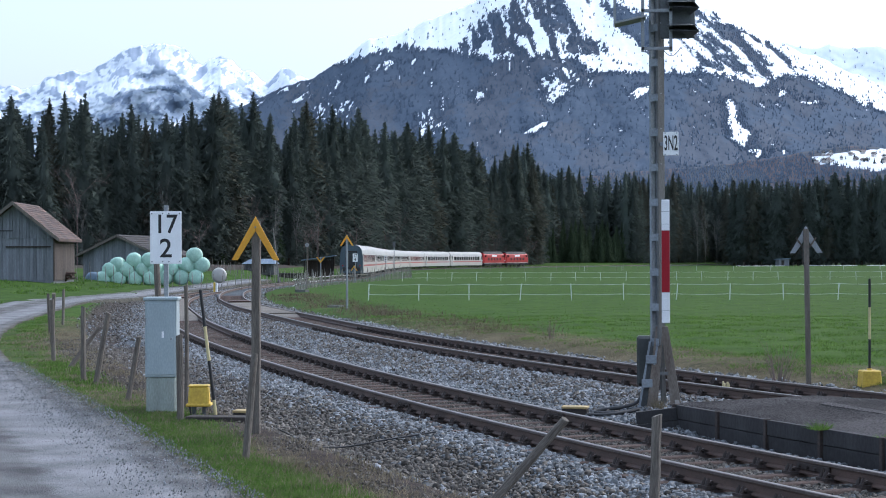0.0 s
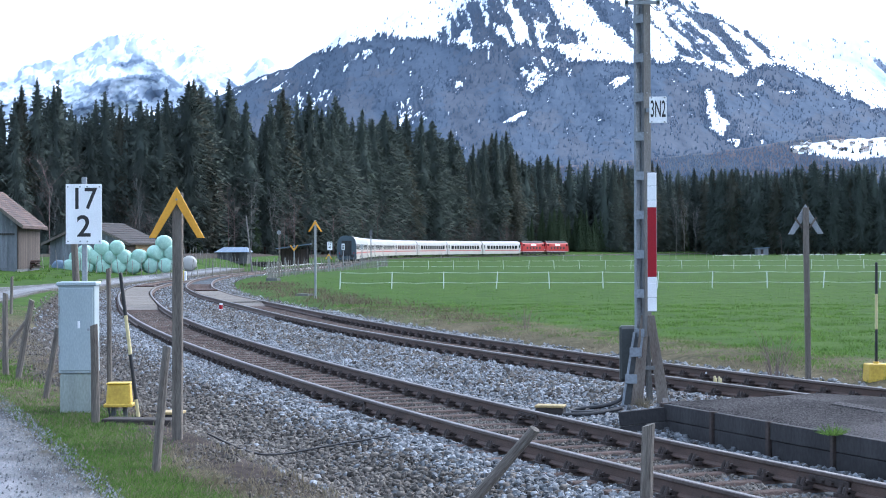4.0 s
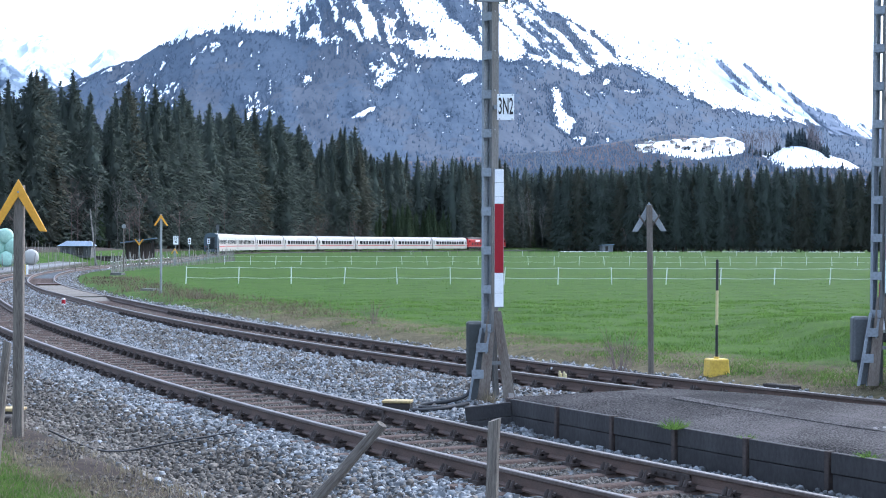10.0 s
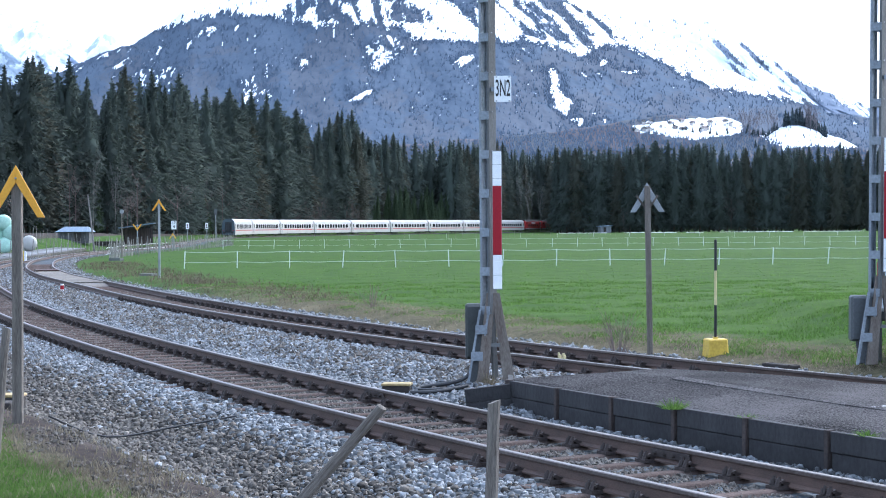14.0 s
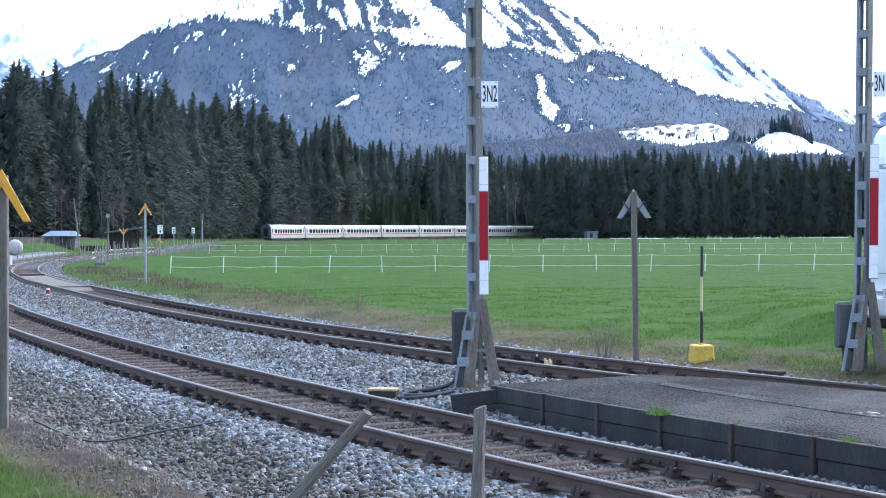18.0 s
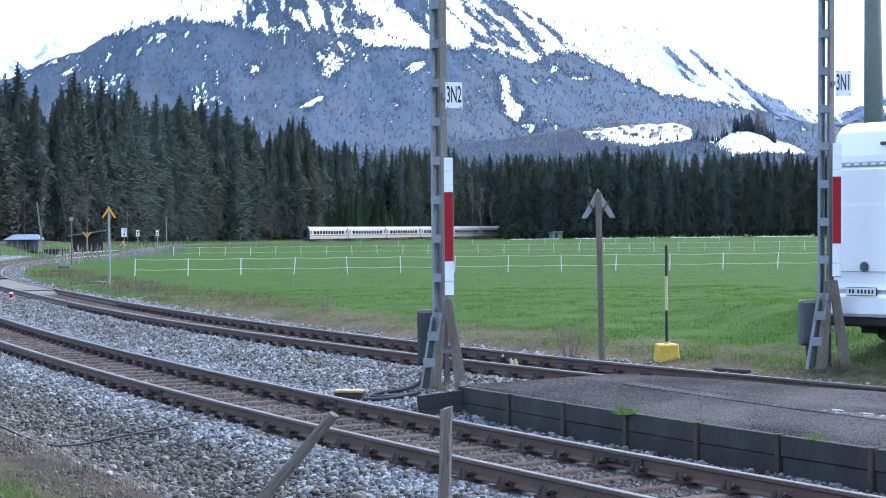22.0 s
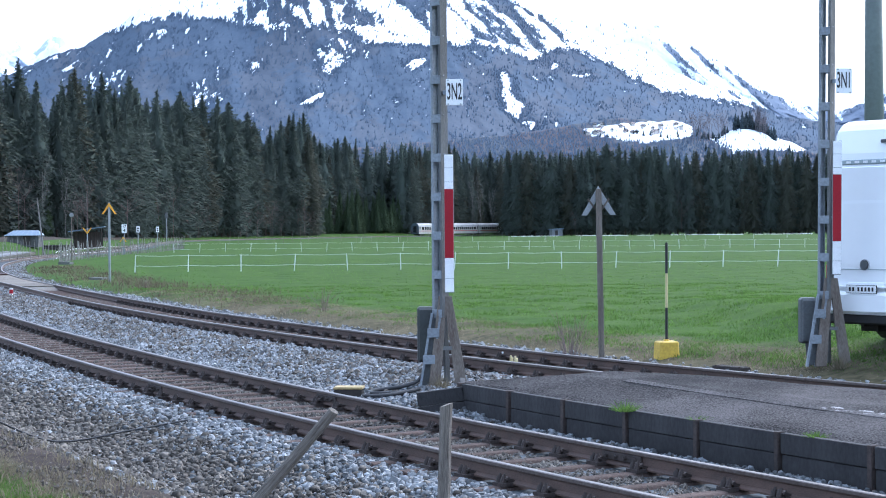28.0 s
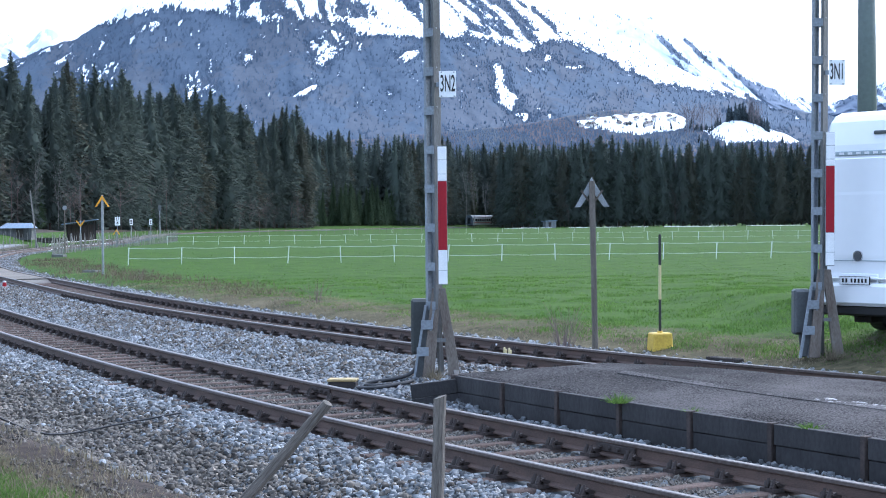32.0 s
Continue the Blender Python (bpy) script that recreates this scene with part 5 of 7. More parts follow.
# ---- signals and signs ----
def lattice_mast(label, m, text, tall, head, box=M_DARKBOX, box_z=0.74, box_h=0.8):
    """Signal mast of two channels with battens, set cornerwise, with a splayed foot, marker board and plate."""
    mast = thing("signal_mast", label, "railway signal", m, "signal masts")
    w, turned = 0.19, pose(0, 0, 0, 0, 0, -42)
    for sx in (-1, 1):
        s = Shape()
        x = sx * w / 2
        prof = [(x, -0.076), (x, 0.076), (x - sx * 0.042, 0.076), (x - sx * 0.042, 0.064), (x - sx * 0.012, 0.064), (x - sx * 0.012, -0.064), (x - sx * 0.042, -0.064), (x - sx * 0.042, -0.076)]
        s.add([(a, c, z) for z in (1.0, tall) for a, c in prof], [(i, (i + 1) % 8, 8 + (i + 1) % 8, 8 + i) for i in range(8)] + [tuple(range(8)), tuple(range(8, 16))])
        # left channel pale grey, right channel darker grey
        part("channel", s, M_LATTICE if sx < 0 else M_MASTSIDE, mast, "steel channel of the mast", bevel=0.003).matrix_basis = turned
        for k in range(9):
            part("rivet", Shape().tube((sx * (w / 2 + 0.004), -0.02, 2.2 + 0.56 * k), (sx * (w / 2 + 0.012), -0.02, 2.2 + 0.56 * k), 0.012, 0.012, 6), M_STEEL, mast).matrix_basis = turned
    z = 1.05
    while z < tall - 0.1:
        part("batten", Shape().box((0, -0.081, z), (w - 0.01, 0.01, 0.12)), M_LATTICE, mast, bevel=0.003).matrix_basis = turned
        part("batten", Shape().box((0, 0.081, z), (w - 0.01, 0.01, 0.12)), M_LATTICE, mast).matrix_basis = turned
        z += 0.555
    # splayed foot: battened strip outwards, two flat legs
    for x0, x1, mat in ((-0.125, -0.3, M_LATTICE), (0.0, -0.17, M_LATTICE)):
        part("foot_strip", Shape().add([(x0 - 0.016, -0.09, 1.06), (x0 + 0.016, -0.09, 1.06), (x1 + 0.016, -0.14, 0.0), (x1 - 0.016, -0.14, 0.0),
                                        (x0 - 0.016, -0.03, 1.06), (x0 + 0.016, -0.03, 1.06), (x1 + 0.016, -0.07, 0.0), (x1 - 0.016, -0.07, 0.0)],
                                       [(0, 3, 2, 1), (4, 5, 6, 7), (0, 4, 7, 3), (1, 2, 6, 5), (3, 7, 6, 2)]), mat, mast)
    for zz, x in ((0.78, -0.11), (0.4, -0.175)):
        part("batten", Shape().box((x, -0.125, zz), (0.17, 0.01, 0.13)), M_LATTICE, mast, bevel=0.003)
    part("foot_web", Shape().add([(-0.12, -0.03, 1.05), (0.0, -0.03, 1.05), (-0.17, -0.06, 0.02), (-0.3, -0.06, 0.02)], [(0, 1, 2, 3)]), M_DARKBOX, mast)
    for x0, x1, y1 in ((0.03, -0.1, -0.1), (0.1, 0.29, -0.02)):
        part("foot_leg", Shape().add([(x0 - 0.06, -0.07, 1.3), (x0 + 0.06, -0.07, 1.3), (x1 + 0.085, y1 - 0.05, 0.0), (x1 - 0.085, y1 - 0.05, 0.0),
                                      (x0 - 0.06, -0.02, 1.3), (x0 + 0.06, -0.02, 1.3), (x1 + 0.085, y1, 0.0), (x1 - 0.085, y1, 0.0)],
                                     [(0, 3, 2, 1), (4, 5, 6, 7), (0, 4, 7, 3), (1, 2, 6, 5), (0, 1, 5, 4), (3, 7, 6, 2)]), M_RUSTLEG, mast, "rusty grey foot leg", bevel=0.006)
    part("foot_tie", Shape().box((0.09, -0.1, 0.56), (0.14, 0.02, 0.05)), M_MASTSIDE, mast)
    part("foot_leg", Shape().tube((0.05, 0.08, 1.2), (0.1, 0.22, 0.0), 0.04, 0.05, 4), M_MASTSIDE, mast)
    # marker board: white, red, white
    board = part("marker_board", Shape().box((0.125, -0.125, 2.385), (0.135, 0.02, 1.97)), M_STEEL, mast, "white red white marker board", bevel=0.004)
    for z0, z1, mat in ((1.41, 1.6, M_WHITE), (1.605, 1.8, M_WHITE), (1.8, 1.89, M_WHITE), (1.895, 2.87, M_RED), (2.875, 2.97, M_WHITE), (2.975, 3.17, M_WHITE), (3.175, 3.36, M_WHITE)):
        part("enamel_plate", Shape().box((0.125, -0.139, (z0 + z1) / 2), (0.125, 0.012, z1 - z0)), mat, board, bevel=0.004)
    board.matrix_basis = pose(0, 0, -0.05)
    # number plate on a bracket
    plate = part("number_plate", Shape().box((0.215, -0.14, 4.195), (0.24, 0.012, 0.37)), M_WHITE, mast, "white plate with black characters", bevel=0.003)
    part("bracket", Shape().box((0.15, -0.1, 4.195), (0.2, 0.05, 0.06)), M_LATTICE, mast)
    lettering("inscription", text, 0.33, M_BLACK, plate, pose(0.215, -0.149, 4.195), 0.37)
    for bx in (-0.09, 0.09):
        for bz in (-0.17, 0.17):
            part("bolt", Shape().tube((0.215 + bx, -0.145, 4.195 + bz), (0.215 + bx, -0.155, 4.195 + bz), 0.011, 0.011, 6), M_STEEL, plate)
    # switch box at the back of the foot
    bx = part("junction_box", Shape().box((-0.2, 0.24, box_z), (0.26, 0.2, box_h)), box, mast, "grey cast junction box", bevel=0.03)
    part("box_lid", Shape().box((-0.2, 0.125, box_z), (0.22, 0.03, box_h - 0.06)), box, bx, bevel=0.012)
    part("latch", Shape().box((-0.1, 0.1, 0.8), (0.05, 0.04, 0.06)), M_STEEL, bx, bevel=0.005)
    part("cable_duct", Shape().tube((-0.22, 0.2, 0.4), (-0.2, 0.1, 0.0), 0.04, 0.04, 8), M_CABLE, mast)
    if head:
        screen = part("signal_screen", Shape().box((0.3, -0.05, 6.42), (0.62, 0.05, 1.1)), M_DARKBOX, mast, "dark signal screen with hoods", bevel=0.02)
        for hx, hz in ((0.3, 5.98), (0.3, 6.35)):
            hood = Shape().add([(hx - 0.15, 0, hz + 0.14), (hx + 0.2, 0, hz + 0.14), (hx + 0.28, -0.42, hz + 0.05), (hx - 0.12, -0.42, hz + 0.05),
                                (hx - 0.15, 0, hz + 0.1), (hx + 0.2, 0, hz - 0.12), (hx + 0.36, -0.42, hz - 0.05), (hx - 0.12, -0.42, hz - 0.02)],
                               [(0, 1, 2, 3), (0, 3, 7, 4), (1, 5, 6, 2), (4, 7, 6, 5)])
            part("hood", hood, M_DARKBOX, screen)
        cage = Shape()
        for x in (-0.22, 0.22):
            cage.box((x, -0.2, 6.3), (0.05, 0.05, 1.3))
        for zz in (5.7, 6.3, 6.9):
            cage.box((0, -0.2, zz), (0.49, 0.05, 0.05))
        part("step_frame", cage, M_STEEL, mast, "grey steel access frame", bevel=0.004)
        plat = Shape().box((-0.42, -0.1, 6.15), (0.5, 0.5, 0.03), pose(0, 0, 0, 0, -12)).box((-0.66, -0.3, 6.7), (0.04, 0.04, 1.2)).box((-0.66, 0.1, 6.7), (0.04, 0.04, 1.2))
        part("standing_step", plat, M_STEEL, mast)
        wire = Shape()
        prev = None
        for k in range(9):
            u = k / 8
            p = (0.08 + 0.3 * u, -0.12, 5.72 - 0.13 * math.sin(math.pi * u))
            if prev:
                wire.tube(prev, p, 0.006, 0.006, 5)
            prev = p
        part("loose_wire", wire, M_CABLE, mast)
    return mast


def chevron(name, label, m, tall, span, drop, width, post_mat, post_r, point_up=True, face=M_YELLOW, square=True, front=True):
    """A post with two sloping boards that meet in a point."""
    t = thing(name, label, "railway sign", m, "angled warning boards")
    post = Shape()
    if square:
        post.box((0, 0, tall / 2 - 0.15), (post_r * 2, post_r * 2, tall + 0.3 - 0.12))
    else:
        post.tube((0, 0, -0.3), (0, 0, tall), post_r, post_r, 10)
    part("post", post, post_mat, t, "weathered upright post", bevel=0.008 if square else 0)
    y = -post_r - 0.016 if front else post_r + 0.016
    for sx in (-1, 1):
        top, low = (tall, tall - drop) if point_up else (tall - drop, tall)
        s = Shape()
        # board with a mitred point
        h = width * math.hypot(span / 2, drop) / (span / 2)
        z0, z1 = (top, low)
        pts = [(0, z0), (sx * span / 2, z1), (sx * span / 2 - sx * width * 0.88, z1 - 0.0), (0, z0 - (h if point_up else -h))]
        s.prism(pts, y - 0.012, y + 0.012)
        part("board", s, face, t, bevel=0.003)
        if not front:
            part("batten", Shape().box((sx * span / 5, y - 0.02, top - (1 if point_up else -1) * drop * 0.62), (0.03, 0.02, 0.22), pose(0, 0, 0, 0, sx * 35)), M_WOOD, t)
    part("bolt", Shape().tube((0, y - 0.012, tall - 0.25 * drop if point_up else tall - 0.8 * drop), (0, y - 0.03, tall - 0.25 * drop if point_up else tall - 0.8 * drop), 0.012, 0.012, 6), M_STEEL, t)
    return t


def km_sign(label, m, upper, lower, w, h, low, tall):
    t = thing("kilometre_sign", label, "kilometre sign", m)
    part("post", Shape().box((0, 0.03, tall / 2), (0.065, 0.05, tall)), M_STEEL, t, "galvanised post", bevel=0.005)
    pl = part("plate", Shape().box((0, -0.01, low + h / 2), (w, 0.016, h)), M_WHITE, t, "white enamel plate", bevel=0.004)
    lettering("numeral", upper, h * 0.5, M_BLACK, pl, pose(0, -0.02, low + h * 0.74), 0.9)
    lettering("numeral", lower, h * 0.5, M_BLACK, pl, pose(0, -0.02, low + h * 0.28), 1.0)
    for x in (-0.44, -0.1, 0.1, 0.44):
        for z in (0.045, 0.955):
            part("bolt", Shape().tube((x * w, -0.016, low + z * h), (x * w, -0.026, low + z * h), 0.011, 0.011, 6), M_STEEL, pl)
    return t


def build_cabinet(m):
    c = thing("line_side_cabinet", "grey steel cabinet on a concrete base in the grass", "cabinet", m)
    part("base", Shape().box((0, 0, 0.2), (0.43, 0.36, 0.7)), M_CABBASE, c, "pale stained base section", bevel=0.025)
    part("body", Shape().box((0, 0, 1.1), (0.45, 0.38, 1.1)), M_CABINET, c, bevel=0.008)
    d = part("door", Shape().box((0, -0.196, 1.1), (0.41, 0.014, 1.03)), M_CABINET, c, bevel=0.005)
    part("label_strip", Shape().box((0.03, -0.207, 1.16), (0.03, 0.006, 0.09)), M_WHITE, d)
    part("lock", Shape().tube((0.15, -0.2, 1.1), (0.15, -0.216, 1.1), 0.018, 0.018, 8), M_STEEL, d)
    part("roof", Shape().box((0, 0, 1.67), (0.5, 0.43, 0.05)), M_CABINET, c, bevel=0.012)
    part("hinge", Shape().tube((-0.21, -0.2, 0.8), (-0.21, -0.2, 0.9), 0.012, 0.012, 6), M_STEEL, c)
    part("hinge", Shape().tube((-0.21, -0.2, 1.3), (-0.21, -0.2, 1.4), 0.012, 0.012, 6), M_STEEL, c)


def wooden_post(label, x, y, tall, r, lean=(0, 0), name="fence_post", group="weathered fence posts", split=True):
    t = thing(name, label, "post", None, group)
    s = Shape()
    n, rings = 9, 7
    rnd = random.Random(int(abs(x) * 991 + abs(y) * 77))
    prev = []
    verts, faces = [], []
    for k in range(rings):
        u = k / (rings - 1)
        cx, cy = 0.012 * math.sin(3 * u + x), 0.012 * math.cos(2.3 * u + y)
        for i in range(n):
            a = 2 * math.pi * i / n
            rr = r * (1.06 - 0.16 * u) * (1 + rnd.uniform(-0.09, 0.09))
            top = (0.35 * r * math.cos(a + x) if k == rings - 1 else 0)
            verts.append((cx + rr * math.cos(a), cy + rr * math.sin(a), -0.35 + u * (tall + 0.35) + top))
    for k in range(rings - 1):
        for i in range(n):
            j = (i + 1) % n
            faces.append((k * n + i, k * n + j, (k + 1) * n + j, (k + 1) * n + i))
    faces.append(tuple(range((rings - 1) * n, rings * n)))
    part("shaft", s.add(verts, faces), M_WOOD, t)
    t.matrix_world = pose(x, y, height(x, y), lean[0], lean[1], rnd.uniform(0, 30))
    return t


def snow_pole(label, x, y, tall, lean, stand):
    t = thing("snow_pole", label, "marker pole", None, "striped marker poles")
    z = 0.0
    bands = [(0, 0.36, M_BLACK), (0.36, 0.7, M_CREAM), (0.7, 1.0, M_BLACK)] if stand else [(0, 0.16, M_CREAM), (0.16, 0.46, M_BLACK), (0.46, 0.72, M_CREAM), (0.72, 1.0, M_BLACK)]
    for a, b, mat in bands:
        part("band", Shape().tube((0, 0, a * tall), (0, 0, b * tall), 0.024, 0.023, 10), mat, t)
    part("cap", Shape().tube((0, 0, tall), (0, 0, tall + 0.012), 0.023, 0.012, 10), M_BLACK, t)
    t.matrix_world = pose(x, y, height(x, y) + (0.2 if stand else -0.05), lean[0], lean[1], 0)


def yellow_block(x, y):
    t = thing("pole_block", "yellow painted concrete block holding a striped pole", "concrete block", pose(x, y, height(x, y) - 0.05, 0, 0, 12))
    part("block", Shape().box((0, 0, 0.13), (0.36, 0.32, 0.34), None, 0.9), M_YBOX, t, bevel=0.02)
    part("socket", Shape().tube((0, 0, 0.29), (0, 0, 0.33), 0.05, 0.045, 12), M_YBOX, t)


def yellow_box_on_legs(x, y, z):
    t = thing("track_box", "yellow plastic track connection box on short legs", "connection box", pose(x, y, z, 0, 0, 8))
    b = part("housing", Shape().box((0, 0, 0.3), (0.3, 0.24, 0.26), None, 0.9), M_YBOX, t, bevel=0.02)
    part("skirt", Shape().box((0, 0, 0.17), (0.35, 0.28, 0.04)), M_YBOX, t, bevel=0.008)
    part("lid", Shape().box((0, 0, 0.435), (0.29, 0.235, 0.02)), M_YBOX, b, bevel=0.008)
    for k in (-0.07, 0.07):
        part("leg", Shape().tube((k, 0, -0.2), (k, 0, 0.17), 0.03, 0.03, 8), M_DARKBOX, t)
    part("cable", Shape().tube((-0.14, 0, 0.16), (-0.08, -0.05, -0.1), 0.014, 0.014, 6), M_CABLE, t)


def cable_trough(x, y, z, turn_, label, w=0.39):
    t = thing("cable_box", label, "cable box", pose(x, y, z, 0, 0, turn_))
    part("trough", Shape().box((0, 0, 0.06), (w, 0.24, 0.14)), M_PLANK, t, bevel=0.01)
    part("lid", Shape().box((0, 0, 0.15), (w + 0.02, 0.26, 0.035)), material_once("sun_bleached_lid"), t, "faded yellow lid", bevel=0.008)


@functools.lru_cache(None)
def material_once(name):
    return {"sun_bleached_lid": lambda: material("sun_bleached_lid", (0.46, 0.35, 0.15), 0.7, 0, (0.3, 0.22, 0.1), 5, 40, 0.1)}[name]()


def hose(label, pts, r):
    fine = []
    for k in range(len(pts) - 1):
        p = [Vector(pts[max(0, min(len(pts) - 1, k + d))]) for d in (-1, 0, 1, 2)]
        for q in range(5):
            u = q / 5
            fine.append(0.5 * (2 * p[1] + (p[2] - p[0]) * u + (2 * p[0] - 5 * p[1] + 4 * p[2] - p[3]) * u * u + (3 * p[1] - p[0] - 3 * p[2] + p[3]) * u ** 3))
    fine.append(Vector(pts[-1]))
    n, verts = 8, []
    for k, c in enumerate(fine):
        d = (fine[min(k + 1, len(fine) - 1)] - fine[max(k - 1, 0)]).to_track_quat("Z", "Y")
        verts += [c + d @ Vector((r * math.cos(6.2832 * i / n), r * math.sin(6.2832 * i / n), 0)) for i in range(n)]
    t = Shape().add(verts, [(k * n + i, k * n + (i + 1) % n, (k + 1) * n + (i + 1) % n, (k + 1) * n + i) for k in range(len(fine) - 1) for i in range(n)])
    ob = part("cable", t, M_CABLE, None, label, smooth=True)
    tagged(ob, label, "cable")


def build_trackside():
    lattice_mast("grey lattice signal mast with white red white board", pose(0.77, 23.6, height(0.77, 23.6)), "3N2", 7.4, True, M_DARKLID)
    lattice_mast("grey lattice signal mast beside the parked motorhome", pose(6.47, 24.2, height(6.47, 24.2) + 0.02, 0, 0.6, 0), "3N1", 7.4, False, M_DARKBOX, 0.66, 0.68)
    chevron("angle_board", "yellow pointed board on a weathered wooden post", pose(-4.41, 17.47, height(-4.41, 17.47), 0, 0.3, 4), 2.74, 0.6, 0.55, 0.088, M_WOOD, 0.052)
    chevron("angle_board", "yellow pointed board on a grey steel post", pose(-11.75, 70.7, height(-11.75, 70.7), 0, 0, 6), 3.4, 0.62, 0.5, 0.09, M_STEEL, 0.05, square=False)
    chevron("angle_board", "pointed board on a wooden post seen from behind", pose(3.61, 27.7, height(3.61, 27.7), 0, -0.7, -3), 2.86 - height(3.61, 27.7), 0.58, 0.5, 0.11, M_WOOD, 0.047, face=M_STEEL, front=False)
    chevron("angle_board", "yellow board pointing down beside the far track", pose(-26.9, 150, 0.0), 2.5, 0.85, 0.6, 0.13, M_STEEL, 0.05, point_up=False, square=False)
    build_cabinet(pose(-6.41, 20.4, 0.05, 0, 0, 8))
    km_sign("white kilometre plate with black figures above the cabinet", pose(-6.45, 20.75, 0, 0, 0, 6), "17", "2", 0.46, 0.77, 2.22, 3.08)
    snow_pole("black and yellow striped pole leaning by the track", -5.46, 19.74, 1.84, (0, -7), False)
    snow_pole("black and yellow striped pole in a yellow foot", 4.59, 27.0, 1.66, (0, 0.3), True)
    yellow_block(4.59, 27.0)
    yellow_box_on_legs(-5.72, 19.8, 0.08)
    cable_trough(-0.53, 23.05, height(-0.53, 23.05), -8, "cable box with a faded yellow lid in the ballast")
    cable_trough(-5.0, 19.5, 0.04, -5, "small cable box with a faded lid beside the ballast", 0.27)
    t = thing("timber_baulk", "dark old timber baulk lying beside the ballast", "timber", pose(-5.3, 19.2, 0.02, 0, 0, -4))
    part("baulk", Shape().box((0, 0, 0.03), (0.85, 0.3, 0.2)), M_PLANK, t, bevel=0.012)
    # posts
    wooden_post("weathered round fence post beside the ballast", 0.37, 12.0, 0.87 - height(0.37, 12.0), 0.05, (0, 3.2))
    wooden_post("weathered fence post leaning far over", -1.1, 12.3, 1.07, 0.045, (0, 41))
    wooden_post("split fence post leaning beside the lane", -3.97, 14.9, 1.17, 0.042, (-3, 6))
    wooden_post("weathered fence post before the cabinet", -5.82, 19.1, 1.18, 0.05, (2, 0))
    wooden_post("thin grey stake behind the yellow box", -6.3, 21.3, 1.82, 0.033, (0, 0))
    wooden_post("weathered stake leaning beside the cabinet", -7.48, 22.3, 1.02, 0.045, (0, 9))
    for x, y, h, lean in ((-9.1, 25.8, 1.28, 9.5), (-9.56, 26.5, 1.35, 0), (-12.04, 32.0, 1.34, 0), (-14.29, 38.5, 1.35, 1), (-11.0, 30.0, 1.0, 38), (-16.6, 45, 1.2, -2), (-18.6, 52, 1.2, 2)):
        wooden_post("weathered fence post between lane and track", x, y, h, 0.05, (random.uniform(-3, 3), lean))
    # far signs and posts
    km_sign("white kilometre plate far along the line", pose(-25.95, 165, -0.1), "17", "4", 0.52, 0.85, 2.1, 3.05)
    chevron("angle_board", "yellow pointed board far along the line", pose(-25.9, 164, -0.1), 1.75, 0.7, 0.55, 0.11, M_STEEL, 0.04, square=False)
    for x9, d, z in ((348, 215, 2.2), (382, 240, 2.2)):
        s = thing("track_sign", "small white sign plate on a post far along the line", "railway sign", pose((x9 - 784) / F * d, d, -0.3))
        part("post", Shape().tube((0, 0, 0), (0, 0, z + 0.9), 0.05, 0.05, 6), M_STEEL, s)
        part("plate", Shape().box((0, -0.06, z + 0.5), (0.42, 0.02, 0.8)), M_WHITE, s, bevel=0.004)
        part("bar", Shape().box((0, -0.075, z + 0.62), (0.2, 0.01, 0.2)), M_BLACK, s)
        part("bar", Shape().box((0, -0.075, z + 0.32), (0.2, 0.01, 0.2)), M_BLACK, s)
    s = thing("far_signal", "dark railway signal on a post far along the line", "railway signal", pose((398 - 784) / F * 285, 285, -0.3))
    part("post", Shape().tube((0, 0, 0), (0, 0, 5.6), 0.1, 0.08, 6), M_STEEL, s)
    part("screen", Shape().box((0, -0.1, 5.1), (0.5, 0.15, 1.0)), M_DARKBOX, s, bevel=0.02)
    s = thing("track_lamp", "thin grey post with a round top beside the line", "lamp post", pose((232 - 784) / F * 125, 125, -0.05))
    part("post", Shape().tube((0, 0, 0), (0, 0, 3.3), 0.05, 0.04, 8), M_WOOD, s)
    part("disc", Shape().tube((0, -0.04, 3.45), (0, 0.04, 3.45), 0.16, 0.16, 14), M_STEEL, s)
    s = thing("clearance_marker", "small red and white clearance marker between the tracks", "marker", pose(-13.5, 60, height(-13.5, 60), 0, 0, 0))
    part("body", Shape().tube((0, 0, -0.05), (0, 0, 0.3), 0.07, 0.065, 12), M_WHITE, s, bevel=0.0)
    part("band", Shape().tube((0, 0, 0.1), (0, 0, 0.25), 0.072, 0.07, 12), M_RED, s, "red band")
    # cables by the mast
    g = lambda x, y, up: (x, y, height(x, y) + up)
    hose("thick black cable looped at the mast's foot", [g(0.5, 23.6, 0.2), g(0.42, 23.5, 0.12), g(0.2, 23.4, 0.08), g(-0.1, 23.35, 0.07), g(-0.25, 23.2, 0.06), g(-0.15, 23.0, 0.06), g(0.2, 22.95, 0.06), g(0.45, 23.1, 0.07)], 0.028)
    hose("thick black cable lying on the ballast", [g(0.4, 23.0, 0.07), g(0.0, 22.75, 0.06), g(-0.35, 22.75, 0.06)], 0.028)
    hose("dark wire lying across the ballast slope", [g(-4.4, 18.8, 0.08), g(-3.8, 19.1, 0.06), g(-3.0, 19.6, 0.07), g(-2.4, 19.9, 0.08)], 0.012)
    # rail contact, concrete covers, an old post behind the cabinet
    c = thing("rail_contact", "small black and white track contact beside the rail", "track device", pose(2.1, 28.0, 0.0, 0, 0, -30))
    for k in (-0.09, 0.09):
        part("sensor", Shape().box((k, 0, 0), (0.1, 0.14, 0.12)), M_WHITE, c, bevel=0.01)
    part("clamp", Shape().box((0, 0, -0.08), (0.36, 0.12, 0.05)), M_BLACK, c, bevel=0.006)
